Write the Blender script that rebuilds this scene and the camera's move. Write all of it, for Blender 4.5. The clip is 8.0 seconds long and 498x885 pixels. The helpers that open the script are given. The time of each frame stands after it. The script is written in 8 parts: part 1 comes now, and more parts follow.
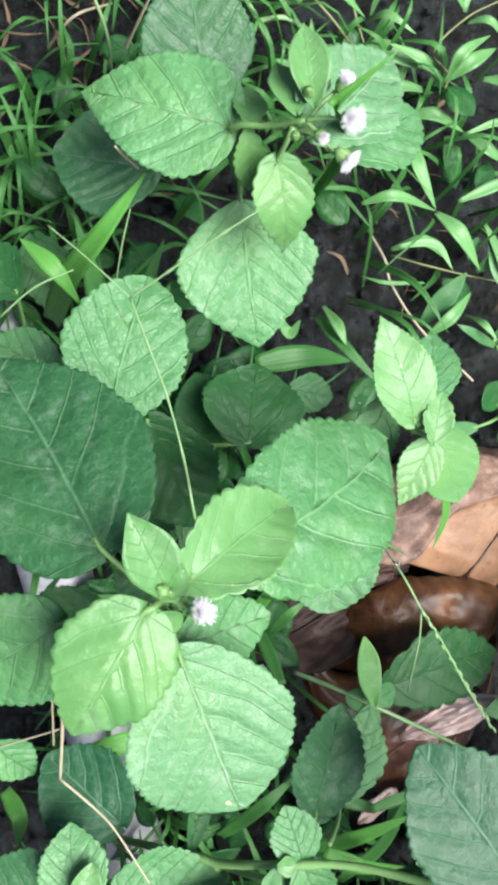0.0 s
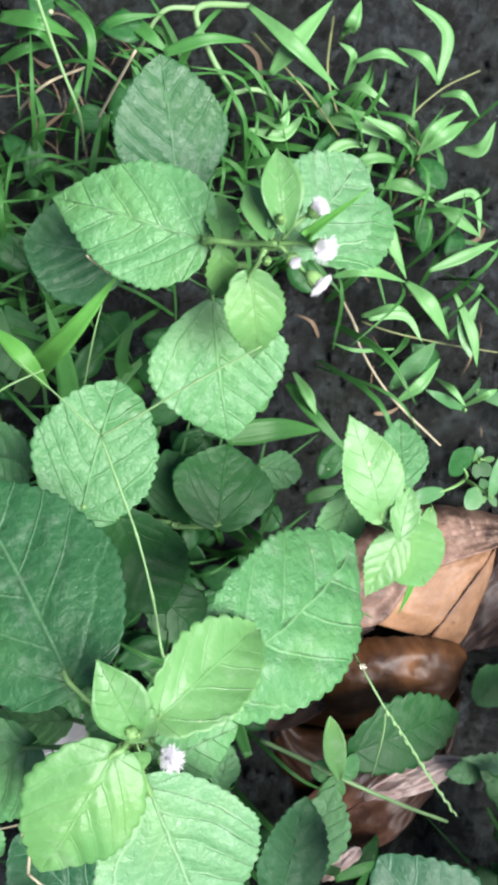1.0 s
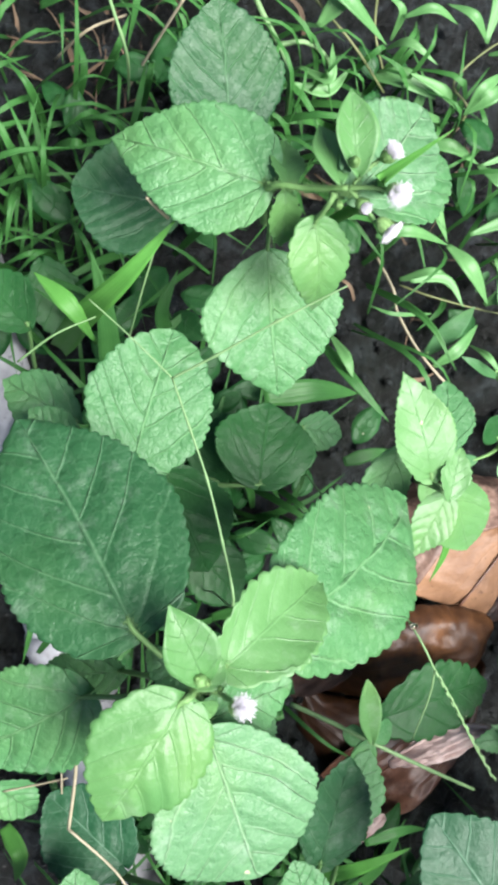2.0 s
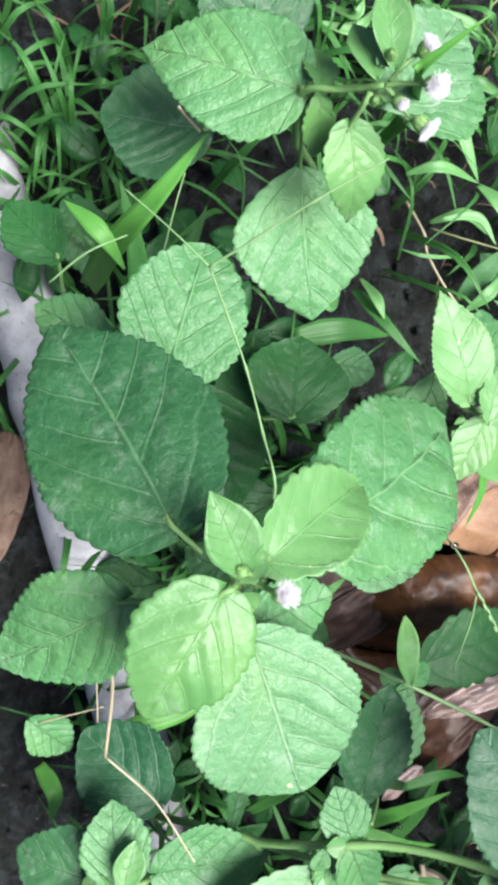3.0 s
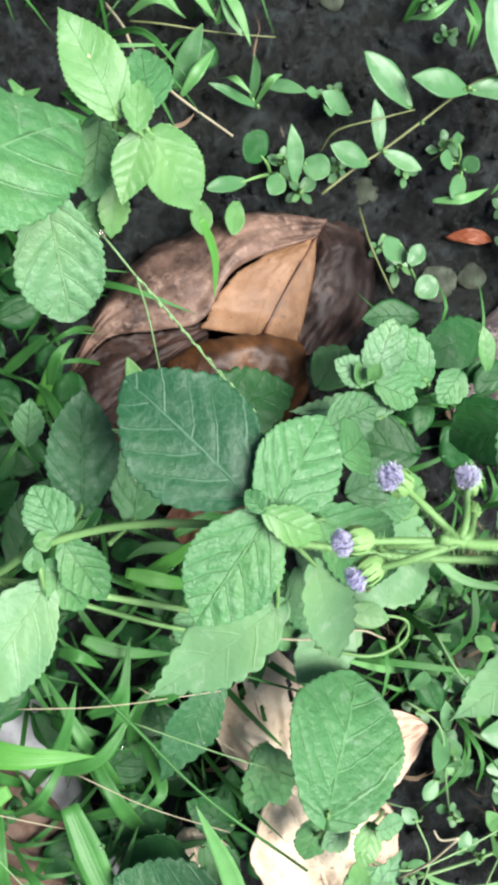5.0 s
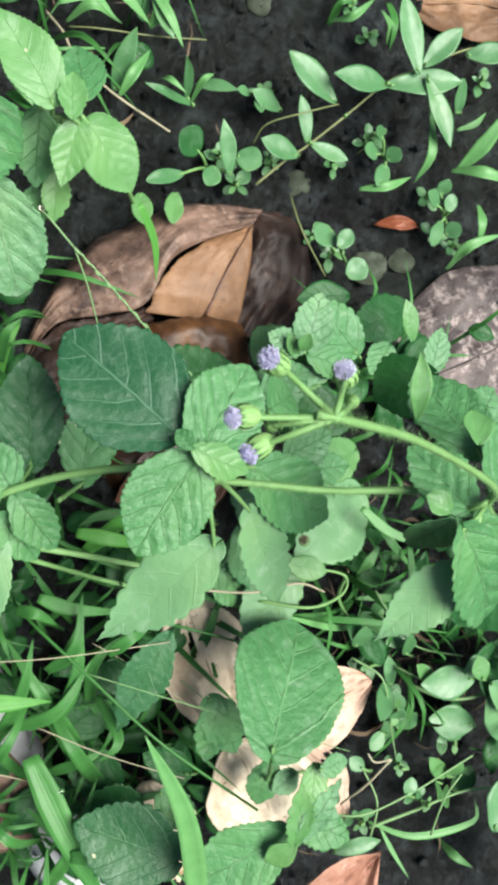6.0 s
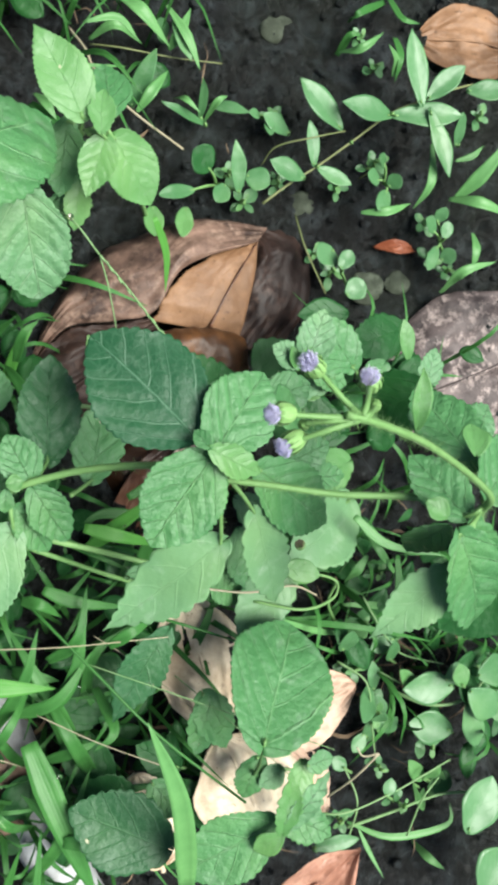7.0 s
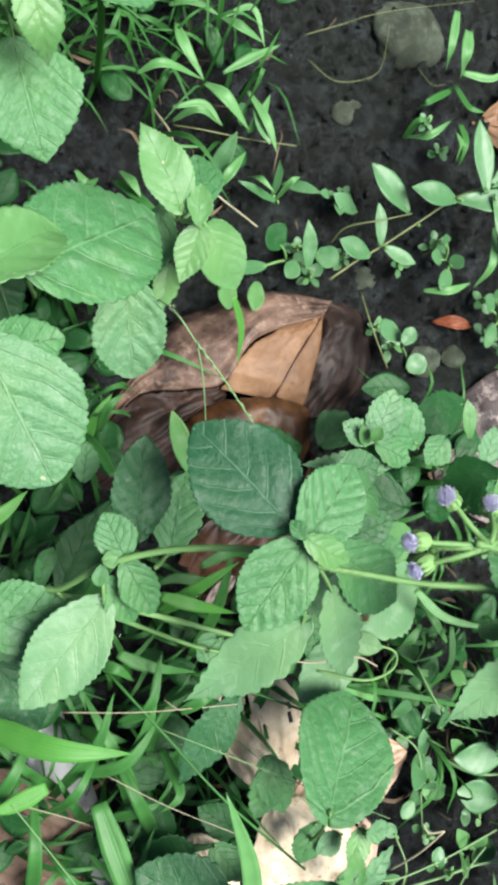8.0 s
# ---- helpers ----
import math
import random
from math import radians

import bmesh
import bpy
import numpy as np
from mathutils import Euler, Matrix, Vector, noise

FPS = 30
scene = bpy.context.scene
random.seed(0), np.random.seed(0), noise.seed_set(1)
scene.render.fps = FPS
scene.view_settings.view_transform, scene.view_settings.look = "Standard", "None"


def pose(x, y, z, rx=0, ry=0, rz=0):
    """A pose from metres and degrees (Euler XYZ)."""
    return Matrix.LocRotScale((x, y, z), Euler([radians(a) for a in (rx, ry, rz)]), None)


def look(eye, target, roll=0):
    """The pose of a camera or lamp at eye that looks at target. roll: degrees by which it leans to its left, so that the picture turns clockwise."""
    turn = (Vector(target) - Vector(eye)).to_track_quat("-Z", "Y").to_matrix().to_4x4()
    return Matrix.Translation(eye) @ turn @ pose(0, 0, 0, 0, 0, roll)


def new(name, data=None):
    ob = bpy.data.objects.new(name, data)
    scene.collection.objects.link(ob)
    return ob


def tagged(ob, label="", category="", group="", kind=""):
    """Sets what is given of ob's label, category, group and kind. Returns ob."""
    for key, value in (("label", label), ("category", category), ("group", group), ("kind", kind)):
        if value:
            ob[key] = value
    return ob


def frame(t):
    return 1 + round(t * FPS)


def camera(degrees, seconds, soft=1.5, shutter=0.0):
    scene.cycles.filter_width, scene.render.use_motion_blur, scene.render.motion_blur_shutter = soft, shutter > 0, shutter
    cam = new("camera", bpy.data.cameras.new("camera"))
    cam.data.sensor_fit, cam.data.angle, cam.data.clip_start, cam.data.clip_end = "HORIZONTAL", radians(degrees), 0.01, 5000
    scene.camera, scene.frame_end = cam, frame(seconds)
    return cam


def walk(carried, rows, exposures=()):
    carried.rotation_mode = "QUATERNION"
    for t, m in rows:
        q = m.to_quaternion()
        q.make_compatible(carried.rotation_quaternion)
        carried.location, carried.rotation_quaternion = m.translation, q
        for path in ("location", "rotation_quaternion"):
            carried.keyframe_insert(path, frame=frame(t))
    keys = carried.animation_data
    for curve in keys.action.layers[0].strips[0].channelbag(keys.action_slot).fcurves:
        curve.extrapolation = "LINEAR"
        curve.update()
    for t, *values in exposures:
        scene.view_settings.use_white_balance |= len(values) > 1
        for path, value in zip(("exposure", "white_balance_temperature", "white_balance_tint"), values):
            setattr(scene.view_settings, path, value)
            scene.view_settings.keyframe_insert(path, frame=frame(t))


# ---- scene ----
cam = camera(30.70, 8.0, soft=4.0)
METRES, EYE, TILT, LEAN, TURN = 1.0, 0.345, -90.0, -10.0, 0.0
ROWS = [
    (0, 0.00000, 0.00000, -0.00000, -0.000, 0.000, 0.000),
    (0.5, -0.00268, 0.00166, 0.01810, -1.049, -0.640, -0.639),
    (1, 0.00005, -0.00200, 0.03506, -1.858, -1.315, -0.603),
    (1.5, -0.00739, 0.00037, 0.03370, -2.628, -2.142, -1.036),
    (2, -0.01825, 0.00369, 0.02665, -2.617, -2.459, -1.936),
    (2.2, -0.02482, 0.00265, 0.02330, -2.385, -2.353, -2.378),
    (3.3, -0.01625, 0.01347, -0.01335, -0.991, -1.943, 0.097),
    (3.5, -0.00720, 0.01948, -0.02499, -0.735, -2.105, 1.254),
    (4, 0.01995, 0.02505, -0.04562, -0.402, -2.505, 3.774),
    (4.5, 0.04514, 0.01517, -0.06118, -1.463, -2.241, 6.570),
    (5, 0.05915, -0.00648, -0.09090, -3.115, -1.777, 9.758),
    (5.2, 0.06167, -0.01171, -0.09738, -3.589, -1.542, 10.553),
    (6.3, 0.06494, -0.03545, -0.11712, -5.618, -0.533, 11.682),
    (6.5, 0.06316, -0.03796, -0.11812, -5.999, -0.459, 11.284),
    (7, 0.05110, -0.04517, -0.11554, -6.794, 0.064, 9.306),
    (7.5, 0.03383, -0.04710, -0.09872, -6.733, 1.074, 7.178),
    (8, 0.02609, -0.05705, -0.09324, -6.310, 1.919, 7.163),
]
EXPOSURES = [(0.0, 1.31, 6400, 13), (1.5, 1.35, 6400, 14), (3.5, 1.32, 6400, 13), (4.5, 1.24, 6500, 11), (5.0, 1.22, 6500, 11), (6.5, 0.96, 6600, 5), (8.0, 0.98, 6500, 7)]
walk(cam, [(t, pose(0, 0, EYE, TILT, LEAN, TURN) @ pose(METRES * x, METRES * y, METRES * z, 90 + pitch, roll, yaw)) for t, x, y, z, yaw, pitch, roll in ROWS], exposures=EXPOSURES)


# ---- light ----
world = bpy.data.worlds.new("overcast_sky")
scene.world = world
world.use_nodes = True
wn, wl = world.node_tree.nodes, world.node_tree.links
sky = wn.new("ShaderNodeTexSky")
sky.sky_type = "NISHITA"
sky.sun_disc = False
sky.sun_elevation, sky.sun_rotation = radians(71), radians(110)
sky.dust_density = 3.0
wl.new(sky.outputs[0], wn["Background"].inputs[0])
wn["Background"].inputs[1].default_value = 0.05
sun = new("sun", bpy.data.lights.new("sun", "SUN"))
sun.data.energy, sun.data.angle, sun.data.color = 4.3, radians(38), (1.0, 0.98, 0.95)
sun.matrix_world = look((0.32, -0.12, 1.0), (0, 0, 0))


# ---- materials ----
def shader(name, rough=0.6, spec=0.5):
    m = bpy.data.materials.new(name)
    m.use_nodes = True
    b = m.node_tree.nodes["Principled BSDF"]
    b.inputs["Roughness"].default_value = rough
    b.inputs["Specular IOR Level"].default_value = spec
    return m, m.node_tree.nodes, m.node_tree.links, b


def calc(nodes, links, op, a, b=None, c=None):
    n = nodes.new("ShaderNodeMath")
    n.operation = op
    for i, v in enumerate((a, b, c)):
        if v is None:
            continue
        if isinstance(v, (int, float)):
            n.inputs[i].default_value = v
        else:
            links.new(v, n.inputs[i])
    return n.outputs[0]


def mixed(nodes, links, fac, a, b, blend="MIX"):
    n = nodes.new("ShaderNodeMix")
    n.data_type, n.blend_type = "RGBA", blend
    for sock, v in ((n.inputs[0], fac), (n.inputs[6], a), (n.inputs[7], b)):
        if isinstance(v, (int, float)):
            sock.default_value = v
        elif isinstance(v, tuple):
            sock.default_value = (*v, 1.0)
        else:
            links.new(v, sock)
    return n.outputs[2]


def grain(nodes, links, scale, detail=3.0, rough=0.55, source="Object"):
    tc = nodes.new("ShaderNodeTexCoord")
    n = nodes.new("ShaderNodeTexNoise")
    n.inputs["Scale"].default_value, n.inputs["Detail"].default_value, n.inputs["Roughness"].default_value = scale, detail, rough
    links.new(tc.outputs[source], n.inputs["Vector"])
    return n.outputs["Fac"]


def ramp(nodes, links, fac, lo, hi):
    n = nodes.new("ShaderNodeMapRange")
    n.inputs["From Min"].default_value, n.inputs["From Max"].default_value = lo, hi
    links.new(fac, n.inputs["Value"])
    return n.outputs[0]


def bumped(nodes, links, bsdf, height, strength, dist):
    n = nodes.new("ShaderNodeBump")
    n.inputs["Strength"].default_value, n.inputs["Distance"].default_value = strength, dist
    links.new(height, n.inputs["Height"])
    links.new(n.outputs[0], bsdf.inputs["Normal"])


def leaf_material(name, dark, light, vein, rough=0.5, sheen=0.2, through_leaf=0.22, ribs=0.42, netted=0.16, blister=1.0, gloss=0.42):
    """Living leaf: veins along the blade's own vein coordinate, two nets of finer veins with blisters between, whitish
    sky sheen painted in patches, scars, and tone that differs from leaf to leaf.
    """
    m, n, l, b = shader(name, rough, gloss)
    uv = n.new("ShaderNodeUVMap")
    sep = n.new("ShaderNodeSeparateXYZ")
    l.new(uv.outputs[0], sep.inputs[0])
    v = calc(n, l, "ABSOLUTE", calc(n, l, "MULTIPLY_ADD", sep.outputs[1], 2.0, -1.0))
    tc = n.new("ShaderNodeTexCoord")
    wob = grain(n, l, 260.0, 2.0)
    s = calc(n, l, "ADD", sep.outputs[0], calc(n, l, "MULTIPLY_ADD", wob, 0.09, -0.045))
    near = calc(n, l, "PINGPONG", s, 0.5)
    thin = calc(n, l, "MULTIPLY_ADD", v, -0.03, 0.062)
    lateral = calc(n, l, "MAXIMUM", calc(n, l, "SUBTRACT", 1.0, calc(n, l, "DIVIDE", near, thin)), 0.0)
    lateral = calc(n, l, "MULTIPLY", lateral, ramp(n, l, grain(n, l, 70.0, 2.0), 0.2, 0.5))
    lateral = calc(n, l, "MULTIPLY", lateral, ramp(n, l, s, -1.4, -1.2))
    mid = calc(n, l, "MAXIMUM", calc(n, l, "SUBTRACT", 1.0, calc(n, l, "DIVIDE", v, 0.030)), 0.0)
    vmask = calc(n, l, "MINIMUM", calc(n, l, "MAXIMUM", mid, calc(n, l, "MULTIPLY", lateral, 0.85)), 0.9)
    jit = n.new("ShaderNodeTexNoise")
    jit.inputs["Scale"].default_value = 230.0
    l.new(tc.outputs["Object"], jit.inputs["Vector"])
    warp = n.new("ShaderNodeVectorMath")
    warp.operation = "MULTIPLY_ADD"
    l.new(jit.outputs["Color"], warp.inputs[0])
    warp.inputs[1].default_value = (0.0030, 0.0030, 0.0030)
    l.new(tc.outputs["Object"], warp.inputs[2])
    nets = []
    for scale in (310.0, 820.0):
        net = n.new("ShaderNodeTexVoronoi")
        net.feature = "DISTANCE_TO_EDGE"
        net.inputs["Scale"].default_value = scale
        l.new(warp.outputs[0], net.inputs["Vector"])
        nets.append(net.outputs["Distance"])
    gap = ramp(n, l, nets[0], 0.0, 0.09)
    pillow = n.new("ShaderNodeTexVoronoi")
    pillow.feature = "SMOOTH_F1"
    pillow.inputs["Scale"].default_value = 380.0
    pillow.inputs["Smoothness"].default_value = 0.35
    l.new(warp.outputs[0], pillow.inputs["Vector"])
    swell = calc(n, l, "SUBTRACT", 1.0, pillow.outputs["Distance"])
    pip = calc(n, l, "POWER", ramp(n, l, nets[1], 0.0, 0.40), 0.7)
    big = ramp(n, l, grain(n, l, 55.0, 3.0), 0.3, 0.7)
    info = n.new("ShaderNodeObjectInfo")
    tone = calc(n, l, "ADD", calc(n, l, "MULTIPLY", big, 0.5), calc(n, l, "MULTIPLY", info.outputs["Random"], 0.5))
    col = mixed(n, l, tone, dark, light)
    col = mixed(n, l, calc(n, l, "MULTIPLY", calc(n, l, "SUBTRACT", 1.0, gap), netted), col, vein)
    col = mixed(n, l, calc(n, l, "MULTIPLY", vmask, ribs), col, vein)
    # pale patches painted into the colour for the sky's reflection on the blade
    sheen_mask = ramp(n, l, grain(n, l, 110.0, 5.0, 0.7), 0.54, 0.72)
    col = mixed(n, l, calc(n, l, "MULTIPLY", sheen_mask, sheen), col, (0.50, 0.58, 0.50))
    yellow = ramp(n, l, grain(n, l, 34.0, 2.0), 0.5, 0.75)
    col = mixed(n, l, calc(n, l, "MULTIPLY", yellow, 0.22), col, tuple(c * f for c, f in zip(light, (1.45, 1.12, 0.6))))
    spots = ramp(n, l, grain(n, l, 170.0, 2.0), 0.765, 0.79)
    col = mixed(n, l, calc(n, l, "MULTIPLY", spots, 0.75), col, (0.55, 0.52, 0.36))
    l.new(col, b.inputs["Base Color"])
    rg = calc(n, l, "MULTIPLY_ADD", grain(n, l, 120.0, 3.0), 0.34, rough - 0.20)
    l.new(rg, b.inputs["Roughness"])
    h = calc(n, l, "ADD", calc(n, l, "MULTIPLY", swell, 0.85 * blister), calc(n, l, "MULTIPLY", pip, 0.22 * blister))
    h = calc(n, l, "ADD", h, calc(n, l, "MULTIPLY", vmask, -0.9 * blister))
    h = calc(n, l, "ADD", h, calc(n, l, "MULTIPLY", grain(n, l, 260.0, 2.0), 0.5 * blister))
    bumped(n, l, b, h, 1.0, 0.00052)
    tr = n.new("ShaderNodeBsdfTranslucent")
    l.new(mixed(n, l, 0.4, col, (0.22, 0.44, 0.07)), tr.inputs[0])
    mx = n.new("ShaderNodeMixShader")
    mx.inputs[0].default_value = through_leaf
    l.new(b.outputs[0], mx.inputs[1])
    l.new(tr.outputs[0], mx.inputs[2])
    l.new(mx.outputs[0], n["Material Output"].inputs[0])
    return m


def plain_plant(name, a, b_col, rough=0.45, scale=160.0, through_leaf=0.15, streak=False):
    m, n, l, b = shader(name, rough + 0.06, 0.38)
    g = ramp(n, l, grain(n, l, scale, 3.0), 0.3, 0.7)
    info = n.new("ShaderNodeObjectInfo")
    geo = n.new("ShaderNodeNewGeometry")
    t = calc(n, l, "ADD", calc(n, l, "MULTIPLY", g, 0.4), calc(n, l, "MULTIPLY", info.outputs["Random"], 0.3))
    t = calc(n, l, "ADD", t, calc(n, l, "MULTIPLY", geo.outputs["Random Per Island"], 0.3))
    col = mixed(n, l, t, a, b_col)
    h = grain(n, l, 700.0, 2.0)
    if streak:
        uv = n.new("ShaderNodeUVMap")
        sep = n.new("ShaderNodeSeparateXYZ")
        l.new(uv.outputs[0], sep.inputs[0])
        lines = calc(n, l, "PINGPONG", calc(n, l, "MULTIPLY", sep.outputs[1], 7.0), 0.5)
        col = mixed(n, l, calc(n, l, "MULTIPLY", lines, 0.10), col, tuple(min(1.0, c * 1.7) for c in b_col))
        h = calc(n, l, "ADD", h, lines)
    l.new(col, b.inputs["Base Color"])
    bumped(n, l, b, h, 0.4, 0.0003)
    if through_leaf > 0:
        tr = n.new("ShaderNodeBsdfTranslucent")
        l.new(col, tr.inputs[0])
        mx = n.new("ShaderNodeMixShader")
        mx.inputs[0].default_value = through_leaf
        l.new(b.outputs[0], mx.inputs[1])
        l.new(tr.outputs[0], mx.inputs[2])
        l.new(mx.outputs[0], n["Material Output"].inputs[0])
    return m


def dead_material(name, dark, light, blotch, rough=0.5, spotty=0.6, coat=0.0, stains=0.8):
    m, n, l, b = shader(name, rough, 0.3)
    g = ramp(n, l, grain(n, l, 42.0, 6.0, 0.68), 0.36, 0.64)
    f = ramp(n, l, grain(n, l, 150.0, 5.0, 0.7), 0.50, 0.66)
    fleck = ramp(n, l, grain(n, l, 310.0, 3.0, 0.6), 0.64, 0.70)
    col = mixed(n, l, g, dark, light)
    col = mixed(n, l, calc(n, l, "MULTIPLY", f, spotty), col, blotch)
    uv = n.new("ShaderNodeUVMap")
    sep = n.new("ShaderNodeSeparateXYZ")
    l.new(uv.outputs[0], sep.inputs[0])
    v = calc(n, l, "ABSOLUTE", calc(n, l, "MULTIPLY_ADD", sep.outputs[1], 2.0, -1.0))
    s = calc(n, l, "SUBTRACT", sep.outputs[0], calc(n, l, "MULTIPLY", v, 0.22))
    lat = calc(n, l, "PINGPONG", calc(n, l, "MULTIPLY", s, 9.0), 0.5)
    lat = calc(n, l, "MAXIMUM", calc(n, l, "SUBTRACT", 1.0, calc(n, l, "DIVIDE", lat, 0.045)), 0.0)
    mid = calc(n, l, "MAXIMUM", calc(n, l, "SUBTRACT", 1.0, calc(n, l, "DIVIDE", v, 0.03)), 0.0)
    vm = calc(n, l, "MAXIMUM", mid, calc(n, l, "MULTIPLY", lat, 0.5))
    col = mixed(n, l, calc(n, l, "MULTIPLY", fleck, 0.7), col, tuple(c * 0.35 for c in dark))
    stain = ramp(n, l, grain(n, l, 17.0, 5.0, 0.6), 0.47, 0.60)
    col = mixed(n, l, calc(n, l, "MULTIPLY", stain, stains), col, tuple(c * 0.5 for c in dark))
    col = mixed(n, l, calc(n, l, "MULTIPLY", vm, 0.06), col, tuple(c * 0.45 for c in dark))
    l.new(col, b.inputs["Base Color"])
    l.new(calc(n, l, "MULTIPLY_ADD", grain(n, l, 60.0, 3.0), 0.35, rough - 0.17), b.inputs["Roughness"])
    b.inputs["Coat Weight"].default_value = coat
    b.inputs["Coat Roughness"].default_value = 0.4
    h = calc(n, l, "ADD", calc(n, l, "MULTIPLY", grain(n, l, 420.0, 4.0), 0.7), calc(n, l, "MULTIPLY", vm, 0.3))
    bumped(n, l, b, h, 0.5, 0.0007)
    return m


def soil_material():
    """Damp crumbly soil: near-black humus with greyer drier clods, pale grit, bits of rotted straw, and a broken damp gloss."""
    m, n, l, b = shader("dark_soil", 0.7, 0.35)
    big = ramp(n, l, grain(n, l, 16.0, 5.0, 0.6), 0.38, 0.66)
    mid = ramp(n, l, grain(n, l, 95.0, 5.0, 0.7), 0.42, 0.62)
    fine = ramp(n, l, grain(n, l, 420.0, 4.0, 0.7), 0.35, 0.7)
    grit = ramp(n, l, grain(n, l, 330.0, 3.0, 0.6), 0.68, 0.74)
    dry = ramp(n, l, grain(n, l, 85.0, 7.0, 0.78), 0.47, 0.62)
    col = mixed(n, l, fine, (0.0010, 0.0012, 0.0012), (0.0060, 0.0068, 0.0070))
    col = mixed(n, l, calc(n, l, "MULTIPLY", dry, 0.75), col, (0.044, 0.056, 0.060))
    col = mixed(n, l, calc(n, l, "MULTIPLY", mid, 0.3), col, (0.013, 0.016, 0.016))
    col = mixed(n, l, calc(n, l, "MULTIPLY", big, 0.35), col, (0.010, 0.018, 0.008))
    col = mixed(n, l, calc(n, l, "MULTIPLY", grit, 0.6), col, (0.16, 0.17, 0.165))
    l.new(col, b.inputs["Base Color"])
    l.new(calc(n, l, "MULTIPLY_ADD", grain(n, l, 140.0, 4.0), 0.9, 0.10), b.inputs["Roughness"])
    h = calc(n, l, "ADD", grain(n, l, 260.0, 6.0, 0.75), calc(n, l, "MULTIPLY", grain(n, l, 900.0, 3.0, 0.7), 0.35))
    bumped(n, l, b, h, 1.0, 0.0035)
    return m


MID = leaf_material("leaf_green", (0.049, 0.180, 0.058), (0.103, 0.277, 0.105), (0.237, 0.449, 0.215), 0.52, sheen=0.22, ribs=0.5, netted=0.08, blister=0.88, gloss=0.42)
PALE = leaf_material("leaf_pale_green", (0.093, 0.237, 0.101), (0.152, 0.328, 0.157), (0.342, 0.541, 0.318), 0.52, sheen=0.25, ribs=0.6, netted=0.10, blister=0.95, gloss=0.44)
DARK = leaf_material("leaf_dark_bluish", (0.016, 0.078, 0.026), (0.032, 0.118, 0.045), (0.123, 0.255, 0.129), 0.50, sheen=0.14, through_leaf=0.10, ribs=0.5, netted=0.12, blister=0.6, gloss=0.32)
DEEP = leaf_material("leaf_deep_bluish", (0.008, 0.055, 0.021), (0.017, 0.082, 0.034), (0.15, 0.28, 0.18), 0.50, sheen=0.08, through_leaf=0.08, ribs=0.5, netted=0.11, blister=0.38, gloss=0.26)
YOUNG = leaf_material("leaf_young", (0.085, 0.237, 0.070), (0.137, 0.318, 0.108), (0.261, 0.456, 0.225), 0.46, sheen=0.16, through_leaf=0.26, ribs=0.16, netted=0.03, blister=0.3, gloss=0.44)
PALE_SMOOTH = leaf_material("leaf_pale_smooth", (0.119, 0.267, 0.119), (0.166, 0.337, 0.159), (0.237, 0.428, 0.215), 0.5, sheen=0.25, ribs=0.3, netted=0.03, blister=0.3, gloss=0.44)
# leaf green darkened: the shade under taller leaves is put into the colour
SHADE = leaf_material("leaf_green_shaded", (0.010, 0.066, 0.015), (0.024, 0.118, 0.030), (0.05, 0.18, 0.05), sheen=0.05, ribs=0.25, blister=0.45, gloss=0.30)
SLEEK = leaf_material("leaf_sleek", (0.057, 0.173, 0.060), (0.114, 0.275, 0.116), (0.190, 0.367, 0.172), 0.42, sheen=0.12, ribs=0.25, netted=0.0, blister=0.12, gloss=0.5)
STEM = plain_plant("stem_green", (0.09, 0.21, 0.055), (0.18, 0.33, 0.12), 0.5, through_leaf=0.0)
STRAW = plain_plant("straw", (0.26, 0.23, 0.14), (0.41, 0.37, 0.26), 0.6, through_leaf=0.0)
LITTER = plain_plant("dry_litter", (0.03, 0.020, 0.013), (0.20, 0.14, 0.085), 0.7, 60.0, through_leaf=0.0)
RUNNER = plain_plant("runner_brown_green", (0.085, 0.115, 0.040), (0.19, 0.21, 0.09), 0.5, through_leaf=0.0)
SPIKE = plain_plant("green_spike", (0.10, 0.22, 0.075), (0.22, 0.35, 0.16), 0.5, through_leaf=0.0)
BLADE = plain_plant("grass_green", (0.024, 0.120, 0.022), (0.068, 0.225, 0.052), 0.4, 120.0, 0.2, True)
BRIGHT = plain_plant("grass_bright", (0.062, 0.240, 0.035), (0.120, 0.360, 0.070), 0.38, 120.0, 0.3, True)
CREEP = plain_plant("creeper_green", (0.070, 0.210, 0.060), (0.140, 0.330, 0.110), 0.4, 150.0, 0.15)
CALYX = plain_plant("calyx_green", (0.15, 0.32, 0.09), (0.27, 0.45, 0.17), 0.55, 500.0, 0.1)
WHITE = plain_plant("floret_white", (0.82, 0.81, 0.86), (0.94, 0.93, 0.96), 0.6, 300.0, 0.35)
LILAC = plain_plant("floret_lilac", (0.60, 0.58, 0.88), (0.90, 0.89, 0.97), 0.6, 300.0, 0.35)
PURPLE_BROWN = dead_material("dead_purple_brown", (0.034, 0.020, 0.016), (0.230, 0.145, 0.108), (0.36, 0.25, 0.19), 0.55, 0.5, stains=0.6)
ORANGE_BROWN = dead_material("dead_orange_brown", (0.170, 0.090, 0.046), (0.290, 0.165, 0.090), (0.10, 0.05, 0.03), 0.55, 0.2)
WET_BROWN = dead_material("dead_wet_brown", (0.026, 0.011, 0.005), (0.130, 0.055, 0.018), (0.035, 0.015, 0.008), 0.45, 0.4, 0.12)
# brown darkened further to put the gap's shade into the lower folds
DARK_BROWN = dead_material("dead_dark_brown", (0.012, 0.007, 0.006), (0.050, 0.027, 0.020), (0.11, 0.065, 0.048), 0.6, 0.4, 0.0)
